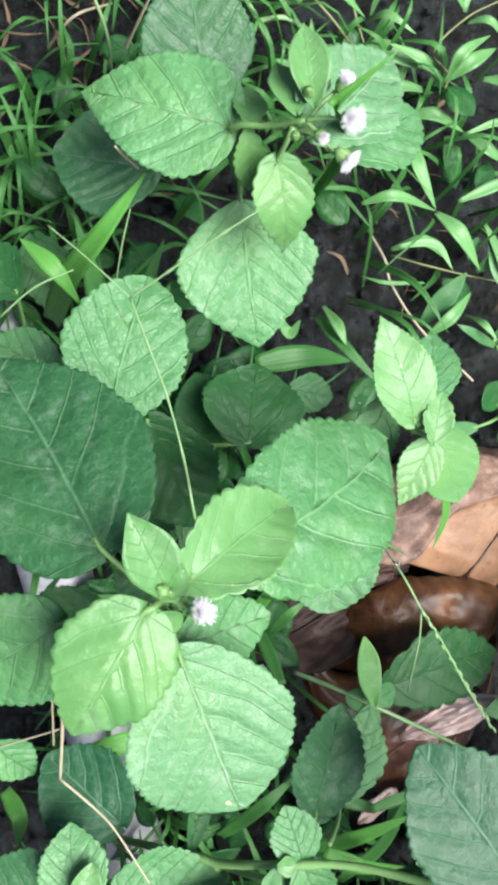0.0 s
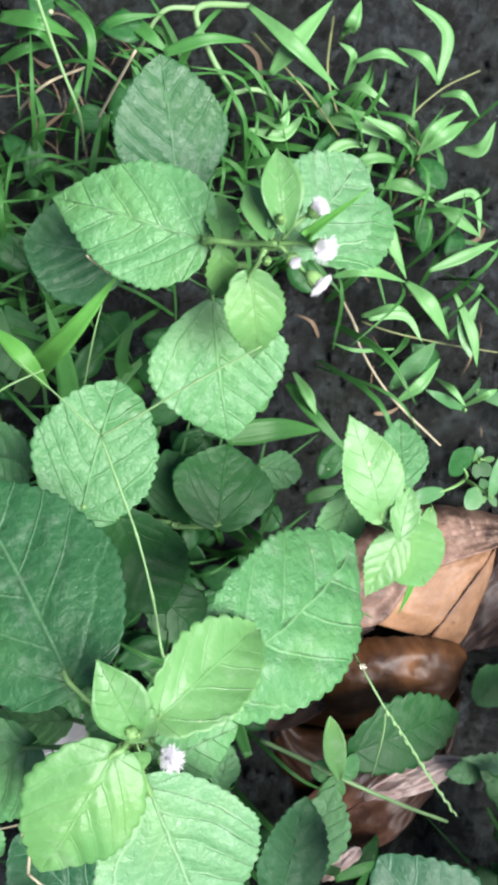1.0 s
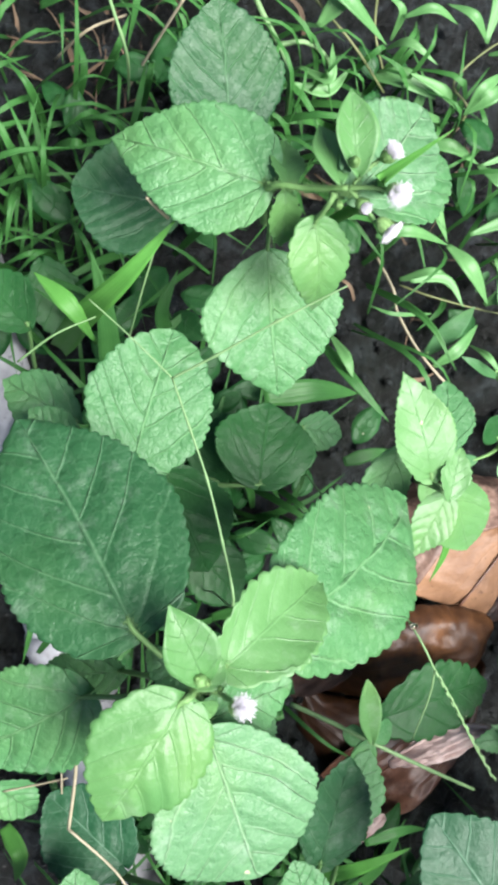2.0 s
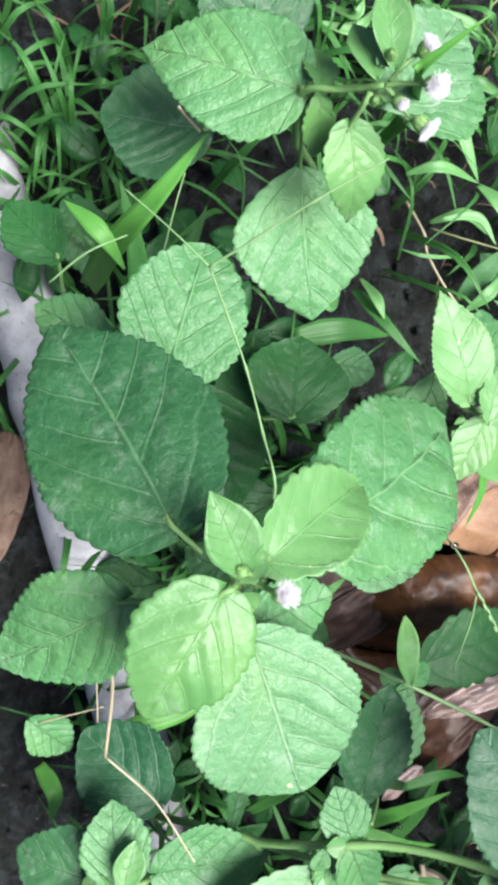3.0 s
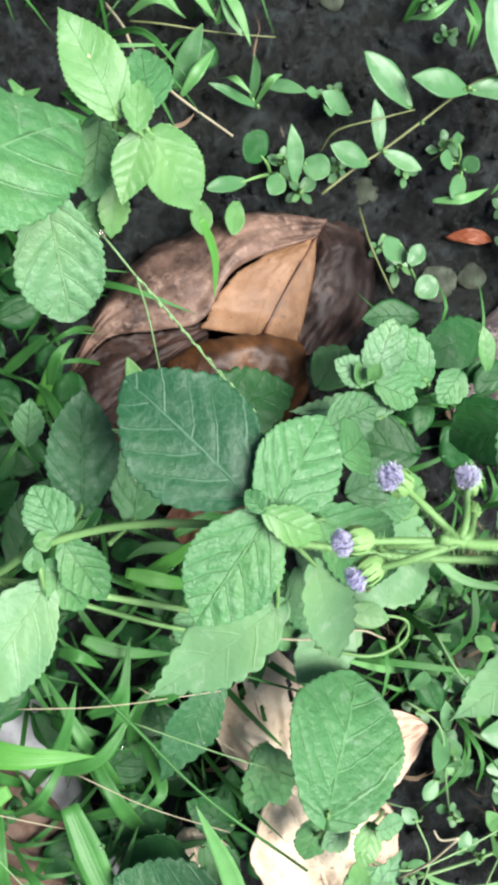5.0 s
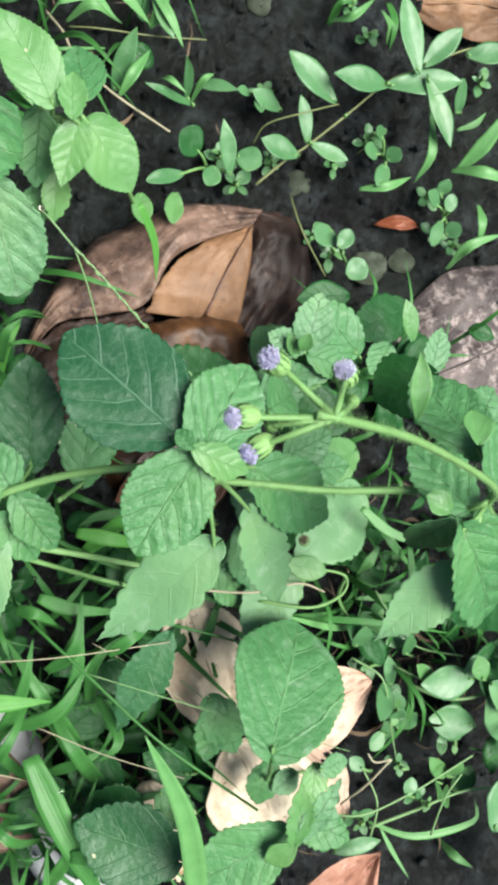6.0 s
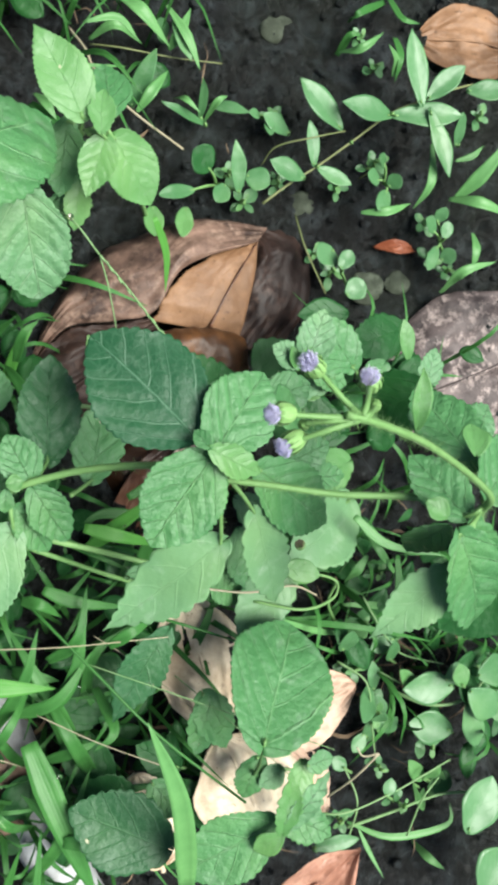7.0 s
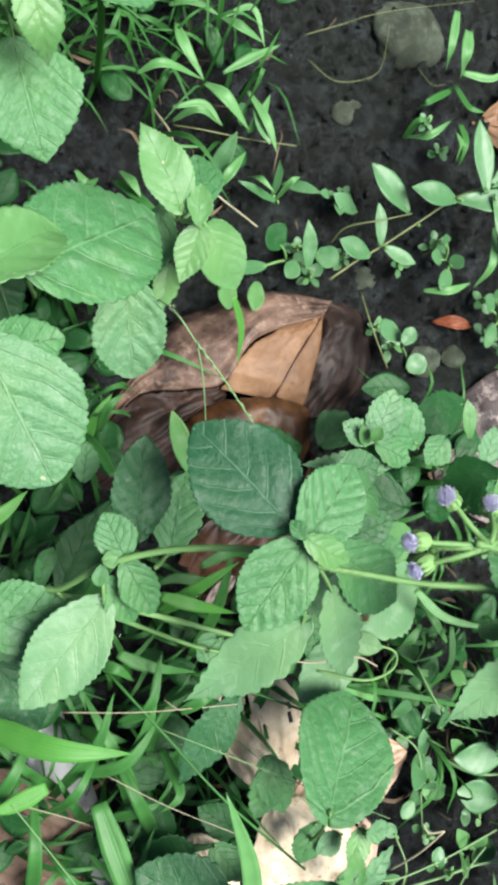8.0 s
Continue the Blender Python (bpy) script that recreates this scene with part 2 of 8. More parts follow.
RED_BROWN = dead_material("dead_red_brown", (0.055, 0.022, 0.012), (0.170, 0.078, 0.046), (0.26, 0.16, 0.12), 0.40, 0.35, 0.3)
TAN = dead_material("dead_tan", (0.400, 0.270, 0.195), (0.590, 0.430, 0.330), (0.20, 0.11, 0.08), 0.6, 0.3, stains=0.25)
PALE_PINK = dead_material("dead_pale_pink", (0.46, 0.33, 0.29), (0.72, 0.60, 0.56), (0.16, 0.07, 0.05), 0.4, 0.3, 0.3)
# tan lightened: sun glare, and lift for a leaf in shadow, as colour
TAN_LIT = dead_material("dead_tan_lit", (0.50, 0.38, 0.26), (0.76, 0.66, 0.50), (0.35, 0.24, 0.15), 0.55, 0.3, stains=0.2)
DUN = dead_material("dead_dun", (0.075, 0.045, 0.030), (0.190, 0.125, 0.090), (0.26, 0.18, 0.13), 0.65, 0.3, stains=0.4)
GREY_BROWN = dead_material("dead_grey_brown", (0.030, 0.023, 0.023), (0.150, 0.118, 0.112), (0.46, 0.38, 0.35), 0.6, 0.75, stains=0.5)
PIPE_GREY = dead_material("weathered_plastic", (0.33, 0.34, 0.35), (0.46, 0.48, 0.49), (0.20, 0.19, 0.17), 0.5, 0.4)
SALMON = dead_material("dead_salmon", (0.28, 0.13, 0.085), (0.50, 0.28, 0.20), (0.18, 0.08, 0.05), 0.5, 0.3, 0.1)
EMBER = dead_material("dead_orange_red", (0.17, 0.045, 0.02), (0.28, 0.095, 0.045), (0.14, 0.04, 0.02), 0.45, 0.2, 0.1)
STONE = dead_material("mossy_stone", (0.018, 0.024, 0.015), (0.060, 0.074, 0.050), (0.11, 0.13, 0.10), 0.85, 0.5, stains=0.4)
SOIL = soil_material()
WATER, _, _, wet = shader("water", 0.03, 0.5)
wet.inputs["Transmission Weight"].default_value = 1.0
wet.inputs["IOR"].default_value = 1.33


# ---- builders ----
def mesh_of(name, verts, faces, material, uvs=None):
    me = bpy.data.meshes.new(name)
    me.from_pydata(verts, [], faces)
    me.materials.append(material)
    me.shade_smooth()
    if uvs is not None:
        lay = me.uv_layers.new(name="UVMap")
        idx = np.empty(len(me.loops), dtype=np.int32)
        me.loops.foreach_get("vertex_index", idx)
        lay.data.foreach_set("uv", np.asarray(uvs, dtype=np.float32)[idx].ravel())
    return me


def hang(ob, parent, place):
    """Puts ob under its parent, with its origin at a place of the world. Parents are only ever moved, not turned."""
    ob.parent = parent
    up, off = parent, Vector((0, 0, 0))
    while up:
        off += up.location
        up = up.parent
    ob.location = Vector(place) - off
    return ob


def thing(name, place, label, category, group="", kind=""):
    ob = new(name)
    ob.location = place
    ob.empty_display_size = 0.01
    return tagged(ob, label, category, group, kind)


def ground_z(x, y):
    """Height of the soil: nearly level, with a hollow under the large fallen leaf and lumps the size of a pea and larger."""
    near = math.exp(-((x - 0.17) ** 2 + (y + 0.06) ** 2) / 0.0085)
    far = math.hypot(x - 0.12, y + 0.08)
    big = noise.noise((x * 9, y * 9, 3.1)) * 0.007
    mid = noise.noise((x * 45, y * 45, 0.4)) * 0.006
    fine = noise.noise((x * 150, y * 150, 7.7)) * 0.003 + abs(noise.noise((x * 80, y * 80, 2.2))) * 0.006
    return -0.026 - 0.027 * near + (big + mid + fine) * (1.0 if far < 0.6 else 0.6 / far) + 0.15 * noise.noise((x * 0.4, y * 0.4, 1.0)) * min(1.0, max(0.0, far - 0.8) / 6)


def clods(x, y):
    """Crumbs of two sizes heaped on the soil's own form."""
    warp = 0.004 * noise.noise((x * 160, y * 160, 5.0))
    a = noise.voronoi((x * 125 + warp * 125, y * 125, 1.0))[0][0]
    b = noise.voronoi((x * 330, y * 330 + warp * 300, 4.0))[0][0]
    patch = min(1.0, max(0.15, 0.75 + 1.3 * noise.noise((x * 26, y * 26, 9.0))))
    return patch * (0.0130 * max(0.0, 0.6 - a) + 0.0060 * max(0.0, 0.6 - b)) - 0.003


def two_sided(top, cols, thick, normal):
    """Closes a grid of points into a thin body: the same sheet below it, and a rim round both."""
    n, rows = len(top), len(top) // cols
    verts = [tuple(p) for p in top] + [tuple(p - normal * thick) for p in top]
    faces = []
    for i in range(rows - 1):
        for j in range(cols - 1):
            a, b, c, d = i * cols + j, i * cols + j + 1, (i + 1) * cols + j + 1, (i + 1) * cols + j
            faces.append((a, b, c, d))
            faces.append((n + d, n + c, n + b, n + a))
    ring = [i * cols for i in range(rows)] + [(rows - 1) * cols + j for j in range(1, cols)]
    ring += [i * cols + cols - 1 for i in range(rows - 2, -1, -1)] + [j for j in range(cols - 2, 0, -1)]
    for a, b in zip(ring, ring[1:] + ring[:1]):
        faces.append((a, b, n + b, n + a))
    return verts, faces


def axes_of(base, tip, roll):
    base, tip = Vector(base), Vector(tip)
    along = (tip - base).normalized()
    up = Vector((0, 0, 1)) - along * along.z
    if up.length < 0.05:
        up = Vector((0, 1, 0)) - along * along.y
    up.normalize()
    side = up.cross(along)
    q = Matrix.Rotation(radians(roll), 3, along)
    return along, q @ side, q @ up, (tip - base).length


def leaf_grid(length, along, side, up, width, rows, cols, um, qb, qt, teeth, veins, arch, cup, bend, wave, relief, seed, notch=0.0, twist=0.0):
    """Points of a leaf blade from its base to its tip, its blade coordinates, and its vein coordinate, whole on a side vein.
    The lowest side veins fan out from the base, the others leave the midrib and arch towards the tip; the blade bulges between them."""
    top, uvs, ribs = [], [], []
    sway = 0.05 * noise.noise((seed, 1.7, 0.3))
    fan = radians(45)
    for i in range(rows):
        f = i / (rows - 1)
        u = 0.65 * f + 0.35 * (0.5 - 0.5 * math.cos(math.pi * f))
        if u < um:
            w = math.sin(math.pi / 2 * u / um) ** qb
        else:
            w = max(0.0, math.cos(math.pi / 2 * (u - um) / (1 - um))) ** qt
        shoulder = min(1.0, w * 2.2)
        w = max(w * width / 2, 0.0003)
        tw = radians(twist) * u
        for j in range(cols):
            v = 2 * j / (cols - 1) - 1
            flank = 1.0 if v > 0 else -1.0
            edge = v * v * v * v
            rag = 0.065 * noise.noise((u * 4, flank * 3, seed)) + 0.03 * noise.noise((u * 13, flank * 3, seed))
            y = v * w * (1 + rag * edge)
            x = u * length - notch * length * 0.12 * abs(v) * math.exp(-((u / 0.12) ** 2))
            px, py = x / length, abs(y) / length
            if teeth:
                phase = teeth * u + 0.4 * math.sin(u * 7 + seed + flank)
                tooth = (abs(math.sin(math.pi * phase)) ** 0.7 - 0.62) * 0.36 / teeth * shoulder * edge * edge
                y += flank * tooth * length
                x += 0.5 * tooth * length * u
            bow = 0.8 * py + 1.2 * py * py
            g = px - bow
            s = (g * (veins - 1) + (0.3 * flank if g > 0.1 else 3 * g * flank) - 0.25 * g) if g > 0 else (fan - math.atan2(bow, max(px, -0.05) + 1e-6)) / radians(38)
            calm = min(1.0, max(0.0, px) / 0.25)
            s += (0.16 * noise.noise((px * 2.4, flank, seed)) + 0.10 * noise.noise((px * 6, py * 6 * flank, seed + 9))) * calm
            d = abs(s - round(s)) if s > -1.5 else 0.5
            fade = (1 - 0.55 * edge) * min(1.0, max(0.0, (1 - u) / 0.2)) * min(1.0, 0.35 + 2.5 * px)
            deep = 0.8 + 0.5 * noise.noise((round(s) * 1.3, flank, seed))
            dome = 0.5 - 0.5 * math.cos(2 * math.pi * d)
            z = (0.011 * dome - 0.007 * math.exp(-((d / 0.1) ** 2))) * deep * fade - 0.009 * math.exp(-((py / 0.022) ** 2)) * (1 - 0.7 * u)
            z += 0.0065 * noise.noise((s * 1.3, py * 13 * flank, seed + 5)) * dome * fade + 0.0018 * noise.noise((px * 30, py * 30 * flank, seed + 2)) * fade
            z *= 0.95 * min(relief, 1.45) * length
            z += arch * length * 4 * u * (1 - u) - bend * length * max(0.0, u - 0.55) ** 2
            z += 0.03 * length * noise.noise((px * 2.5, py * 2.5 * flank, seed + 7))
            z += cup * abs(v) ** 1.7 * w
            z += wave * length * math.sin(u * 9 + seed + (1.5 if v > 0 else 0)) * edge
            y += sway * length * math.sin(math.pi * u)
            yy, zz = y * math.cos(tw) - z * math.sin(tw), y * math.sin(tw) + z * math.cos(tw)
            top.append(along * x + side * yy + up * zz)
            uvs.append((u, v * 0.5 + 0.5))
            ribs.append((s, v * 0.5 + 0.5))
    return top, uvs, ribs


LEAF_SEED = [0]


def leaf(plant, base, tip, width, mat=None, roll=0.0, um=0.42, qb=0.62, qt=0.85, teeth=15, veins=6, arch=0.03, cup=0.12, bend=0.0, wave=0.012, relief=1.0, notch=0.6, stalk=None, twist=0.0, fine=True, bites=(), name="leaf", label=""):
    LEAF_SEED[0] += 1
    relief *= 0.65 if teeth < 14 else 1.0
    along, side, up, length = axes_of(base, tip, roll)
    rows, cols = (teeth * 5 + 1, 39 if teeth > 12 else 25) if fine and teeth else (25, 11)
    top, flat, uvs = leaf_grid(length, along, side, up, width, rows, cols, um, qb, qt, teeth, veins, arch, cup, bend, wave, relief, LEAF_SEED[0] * 1.37, notch, twist)
    verts, faces = two_sided(top, cols, 0.00028, up)
    for bu, bv, br in bites:
        gone = {k + o for k, (u, v) in enumerate(flat) for o in (0, len(top)) if math.hypot((u - bu) * length, (v * 2 - 1 - bv) * width / 2) < br * length}
        faces = [q for q in faces if not any(i in gone for i in q)]
    ob = hang(new(name, mesh_of(name, verts, faces, mat or MID, uvs + uvs)), plant, base)
    if label:
        tagged(ob, label)
    if stalk:
        tube("petiole", ob, [stalk, (Vector(stalk) + Vector(base)) / 2 + Vector((0, 0, 0.002)), base, Vector(base) + along * length * 0.06 + up * (arch * length * 0.2 - 0.0007)], 0.0009, 0.0004, STEM, hairs=24 if fine and teeth > 8 else 0)
    return ob


def smooth_line(points, steps):
    pts = [Vector(p) for p in points]
    ext = [pts[0] * 2 - pts[1]] + pts + [pts[-1] * 2 - pts[-2]]
    out = []
    for k in range(len(pts) - 1):
        a, b, c, d = ext[k : k + 4]
        for s in range(steps):
            t = s / steps
            out.append(0.5 * (2 * b + (c - a) * t + (2 * a - 5 * b + 4 * c - d) * t * t + (3 * b - a - 3 * c + d) * t ** 3))
    return out + [pts[-1]]


def tube(name, parent, points, r0, r1, mat, hairs=0, knots=0.0, steps=6, sides=7, label=""):
    line = smooth_line(points, steps)
    origin = Vector(points[0])
    rnd = random.Random(len(line) * 31 + int(1e5 * abs(origin.x + origin.y * 3)))
    verts, faces = [], []
    for i, p in enumerate(line):
        d = (line[min(i + 1, len(line) - 1)] - line[max(i - 1, 0)]).normalized()
        a = d.orthogonal().normalized()
        if i and a.dot(last) < 0.999:
            a = (last - d * last.dot(d)).normalized()
        last = a
        b = d.cross(a)
        f = i / (len(line) - 1)
        r = r0 + (r1 - r0) * f + knots * (1 if i % steps == 0 and 0 < i < len(line) - 1 else 0)
        r *= 1 + 0.08 * rnd.uniform(-1, 1)
        for k in range(sides):
            t = 2 * math.pi * k / sides
            verts.append(tuple(p - origin + (a * math.cos(t) + b * math.sin(t)) * r))
        if i:
            o = (i - 1) * sides
            for k in range(sides):
                faces.append((o + k, o + (k + 1) % sides, o + sides + (k + 1) % sides, o + sides + k))
    faces.append(tuple(range(sides - 1, -1, -1)))
    faces.append(tuple(len(verts) - sides + k for k in range(sides)))
    for _ in range(hairs * 5):
        i = rnd.randrange(1, len(line))
        p = line[i - 1].lerp(line[i], rnd.random()) - origin
        d = (line[i] - line[i - 1]).normalized()
        out = Vector((rnd.gauss(0, 1), rnd.gauss(0, 1), rnd.gauss(0, 1)))
        out = (out - d * out.dot(d)).normalized()
        r = (r0 + r1) / 2
        w = d * 0.00006
        s = d.cross(out) * 0.00006
        n0 = len(verts)
        end = p + out * (r + rnd.uniform(0.0007, 0.0021)) + d * rnd.uniform(-0.0004, 0.0004)
        for c in (w, s, -w):
            verts.append(tuple(p + out * r * 0.7 + c))
        verts.append(tuple(end))
        faces += [(n0, n0 + 1, n0 + 3), (n0 + 1, n0 + 2, n0 + 3), (n0 + 2, n0, n0 + 3)]
    ob = hang(new(name, mesh_of(name, verts, faces, mat)), parent, origin)
    if label:
        tagged(ob, label)
    return ob


def blade_body(points, width, fold, rows=16, lean=0.0, base_width=0.6):
    """A grass blade along a bent line: folded along its midrib and drawn out to a point."""
    line = smooth_line(points, max(3, rows // (len(points) - 1)))
    top, uvs, cols = [], [], 5
    ups = Vector((0, 0, 1))
    for i, p in enumerate(line):
        d = (line[min(i + 1, len(line) - 1)] - line[max(i - 1, 0)]).normalized()
        side = ups.cross(d)
        side = side.normalized() if side.length > 0.05 else Vector((1, 0, 0))
        up = d.cross(side)
        side, up = side * math.cos(lean) + up * math.sin(lean), up * math.cos(lean) - side * math.sin(lean)
        f = i / (len(line) - 1)
        w = width / 2 * min(1.0, base_width + f * 1.6) * max(0.03, 1 - f ** 2.6)
        for j in range(cols):
            v = j / 2 - 1
            top.append(p + side * v * w + up * (fold * abs(v) * w))
            uvs.append((f, v * 0.5 + 0.5))
    return top, uvs, cols


def blade(parent, points, width, mat=None, fold=0.25, lean=0.0, base_width=0.6, name="blade"):
    top, uvs, cols = blade_body(points, width, fold, 16, radians(lean), base_width)
    origin = Vector(points[0])
    verts, faces = two_sided([p - origin for p in top], cols, 0.0002, Vector((0, 0, 1)))
    return hang(new(name, mesh_of(name, verts, faces, mat or BLADE, uvs + uvs)), parent, origin)


def flower_head(plant, place, facing, size, mat, open_=1.0, name="flower_head"):
    """A composite head: a ribbed green cup of narrow bracts and a tuft of thread-like florets."""
    place, facing = Vector(place), Vector(facing).normalized()
    rnd = random.Random(int(1e6 * abs(place.x + 2 * place.y)))
    a = facing.orthogonal().normalized()
    b = facing.cross(a)
    verts, faces = [], []
    rings = [(-0.95, 0.12), (-0.8, 0.46), (-0.5, 0.70), (-0.15, 0.74), (0.05, 0.68)] if open_ > 0 else [(-0.95, 0.12), (-0.7, 0.40), (-0.3, 0.55), (0.2, 0.42), (0.5, 0.16)]
    n = 24
    for z, r in rings:
        for k in range(n):
            t = 2 * math.pi * k / n
            rr = r * (1 + (0.07 if k % 2 else -0.05)) * size * 0.5
            verts.append(tuple((a * math.cos(t) + b * math.sin(t)) * rr + facing * z * size * 0.76))
    for i in range(len(rings) - 1):
        for k in range(n):
            faces.append((i * n + k, i * n + (k + 1) % n, (i + 1) * n + (k + 1) % n, (i + 1) * n + k))
    faces.append(tuple(range(n - 1, -1, -1)))
    faces.append(tuple((len(rings) - 1) * n + k for k in range(n)))
    for k in range(0, n, 2):
        t = 2 * math.pi * k / n
        out = a * math.cos(t) + b * math.sin(t)
        sid = facing.cross(out)
        o = len(verts)
        for z, r, w in ((-0.4, 0.78, 0.10), (0.0, 0.82, 0.09), (0.3, 0.72, 0.0)) if open_ > 0 else ((-0.5, 0.58, 0.10), (0.1, 0.56, 0.09), (0.85, 0.14, 0.0)):
            for s in (-1, 1):
                verts.append(tuple((out * r * 0.52 + sid * s * w * 0.6) * size + facing * z * size * 0.76))
        faces += [(o, o + 1, o + 3, o + 2), (o + 2, o + 3, o + 5, o + 4)]
    cup = hang(new(name, mesh_of(name, verts, faces, CALYX)), plant, place)
    if open_ > 0:
        verts, faces = [], []
        for _ in range(int(300 + 420 * open_)):
            ang, rad = rnd.uniform(0, 2 * math.pi), math.sqrt(rnd.random())
            out = a * math.cos(ang) + b * math.sin(ang)
            p0 = out * rad * size * (0.22 + 0.11 * open_)
            tip = p0 + facing * size * rnd.uniform(0.26, 0.52) * (1.1 - 0.40 * rad) + out * rad * size * rnd.uniform(0.14, 0.50) * open_
            mid = p0.lerp(tip, 0.55) + facing * size * 0.06
            sid = Vector((rnd.gauss(0, 1), rnd.gauss(0, 1), rnd.gauss(0, 1))).normalized() * size * 0.0095
            sid2 = facing.cross(sid)
            o = len(verts)
            for c, s in ((p0, 0.8), (mid, 1.0), (tip, 1.5)):
                verts += [tuple(c + sid * s), tuple(c + sid2 * s), tuple(c - (sid + sid2) * 0.7 * s)]
            for i in (0, 3):
                for k in range(3):
                    faces.append((o + i + k, o + i + (k + 1) % 3, o + i + 3 + (k + 1) % 3, o + i + 3 + k))
            faces.append((o + 6, o + 7, o + 8))
        hang(new("tuft", mesh_of("tuft", verts, faces, mat)), cup, place + facing * size * 0.02)
    return cup


def dead_leaf(base, tip, width, mat, label, roll=0.0, arch=0.05, cup=0.0, bend=0.0, wave=0.03, um=0.48, qb=0.8, qt=1.0, curl=0.0, twist=0.0, stalk=True, lump=1.4, holes=0.0, rim=0, name="fallen_leaf"):
    """A dry or wet dead leaf: blistered, creased and torn at the edge, with insect holes and a midrib; rim rolls up one long edge."""
    ob = thing(name, base, label, "dead leaf")
    along, side, up, length = axes_of(base, tip, roll)
    LEAF_SEED[0] += 1
    seed = LEAF_SEED[0] * 1.37
    rows, cols = 81, 41
    top, uvs, _ = leaf_grid(length, along, side, up, width, rows, cols, um, qb, qt, 0, 9, arch, cup, bend, wave, 0.35, seed, 0.0, twist)
    out = []
    for k, p in enumerate(top):
        u, v = uvs[k][0], uvs[k][1] * 2 - 1
        bulge = lump * (noise.noise((u * 3.5, v * 2.5, seed)) * 0.03 + noise.noise((u * 8, v * 6, seed + 3)) * 0.012)
        bulge += lump * 0.016 * (0.35 - abs(noise.noise((u * 5 + v, v * 4 - u * 2, seed + 8)))) - lump * 0.004 * abs(noise.noise((u * 22, v * 14, seed)))
        out.append(p + up * (bulge * length + curl * max(0.0, v) ** 2 * width * 0.5))
    verts, faces = two_sided(out, cols, 0.0005, up)
    if holes:
        gone = set()
        for k in range(len(out)):
            u, v = uvs[k][0], uvs[k][1] * 2 - 1
            if noise.noise((u * 7, v * 5, seed + 21)) > 0.62 - holes:
                gone |= {k, k + len(out)}
        faces = [f for f in faces if not any(i in gone for i in f)]
    hang(new("blade", mesh_of("blade", verts, faces, mat, uvs + uvs)), ob, base)
    if stalk:
        rib = [Vector(base) + out[i * cols + cols // 2] + up * 0.0003 for i in (0, 20, 40, 60, 78)]
        tube("midrib", ob, [Vector(base) - along * length * 0.06, *rib], 0.0012, 0.0004, mat)
    if rim:
        col = 0 if rim < 0 else cols - 1
        tube("rolled_edge", ob, [Vector(base) + out[i * cols + col] for i in range(8, 76, 6)], 0.0006, 0.0009, mat, steps=4)
    return ob


def leaf_piece(name, parent, rail, other, mat, crown, roll=0.0, buckle=1.0, label=""):
    """A stretch of a curled dead leaf between two of its edges: crowned across, buckled by drying, its first edge rolled under by roll."""
    LEAF_SEED[0] += 1
    seed = LEAF_SEED[0] * 1.37
    a, b = smooth_line(rail, 60 // (len(rail) - 1)), smooth_line(other, 60 // (len(other) - 1))
    cols, top, uvs = 33, [], []
    origin = Vector(rail[0])
    for i, (p, q) in enumerate(zip(a, b)):
        u = i / (len(a) - 1)
        for j in range(cols):
            v = j / (cols - 1)
            z = crown * math.sin(math.pi * v) ** 0.75 * min(1.0, 4 * u, 4 * (1 - u) + 0.3)
            z += buckle * (0.0030 * noise.noise((u * 4, v * 3, seed)) + 0.0016 * noise.noise((u * 9, v * 7, seed + 3)) + 0.0010 * (0.4 - abs(noise.noise((u * 12 + v * 3, v * 9, seed + 8)))))
            z -= roll * (max(0.0, 0.16 - v) / 0.16) ** 2
            rag = 0.0011 * noise.noise((u * 14, seed, 0.0)) + 0.0006 * noise.noise((u * 40, seed, 4.0))
            out = (p - q).normalized() if (p - q).length > 1e-6 else Vector((0, 0, 0))
            top.append(p.lerp(q, v) + out * rag * (1 - v) + Vector((0, 0, z)) - origin)
            uvs.append((u, v))
    verts, faces = two_sided(top, cols, 0.0006, Vector((0, 0, 1)))
    ob = hang(new(name, mesh_of(name, verts, faces, mat, uvs + uvs)), parent, origin)
    return tagged(ob, label)


def pipe(points, r):
    """A length of weathered plastic pipe with a glued sleeve."""
    ob = thing("pipe", points[0], "dirty pale grey plastic pipe half sunk under weeds", "pipe")
    tube("barrel", ob, points, r, r, PIPE_GREY, steps=14, sides=36)
    a, b = Vector(points[1]), Vector(points[2])
    tube("sleeve", ob, [a.lerp(b, f) for f in (0.62, 0.70, 0.78)], r * 1.13, r * 1.13, PIPE_GREY, steps=5, sides=36)
    return ob


def water_drop(place, r):
    """A bead of clear water, flattened where it sits."""
    ico = bmesh.new()
    bmesh.ops.create_icosphere(ico, subdivisions=3, radius=r)
    for v in ico.verts:
        v.co.z = max(v.co.z, -0.45 * r) * 0.9
        v.co.x *= 1.12
    me = bpy.data.meshes.new("water_drop")
    ico.to_mesh(me)
    ico.free()
    me.materials.append(WATER)
    me.shade_smooth()
    ob = new("water_drop", me)
    ob.location = place
    return tagged(ob, "clear round bead of water on wet grass", "water drop", group="water drops")


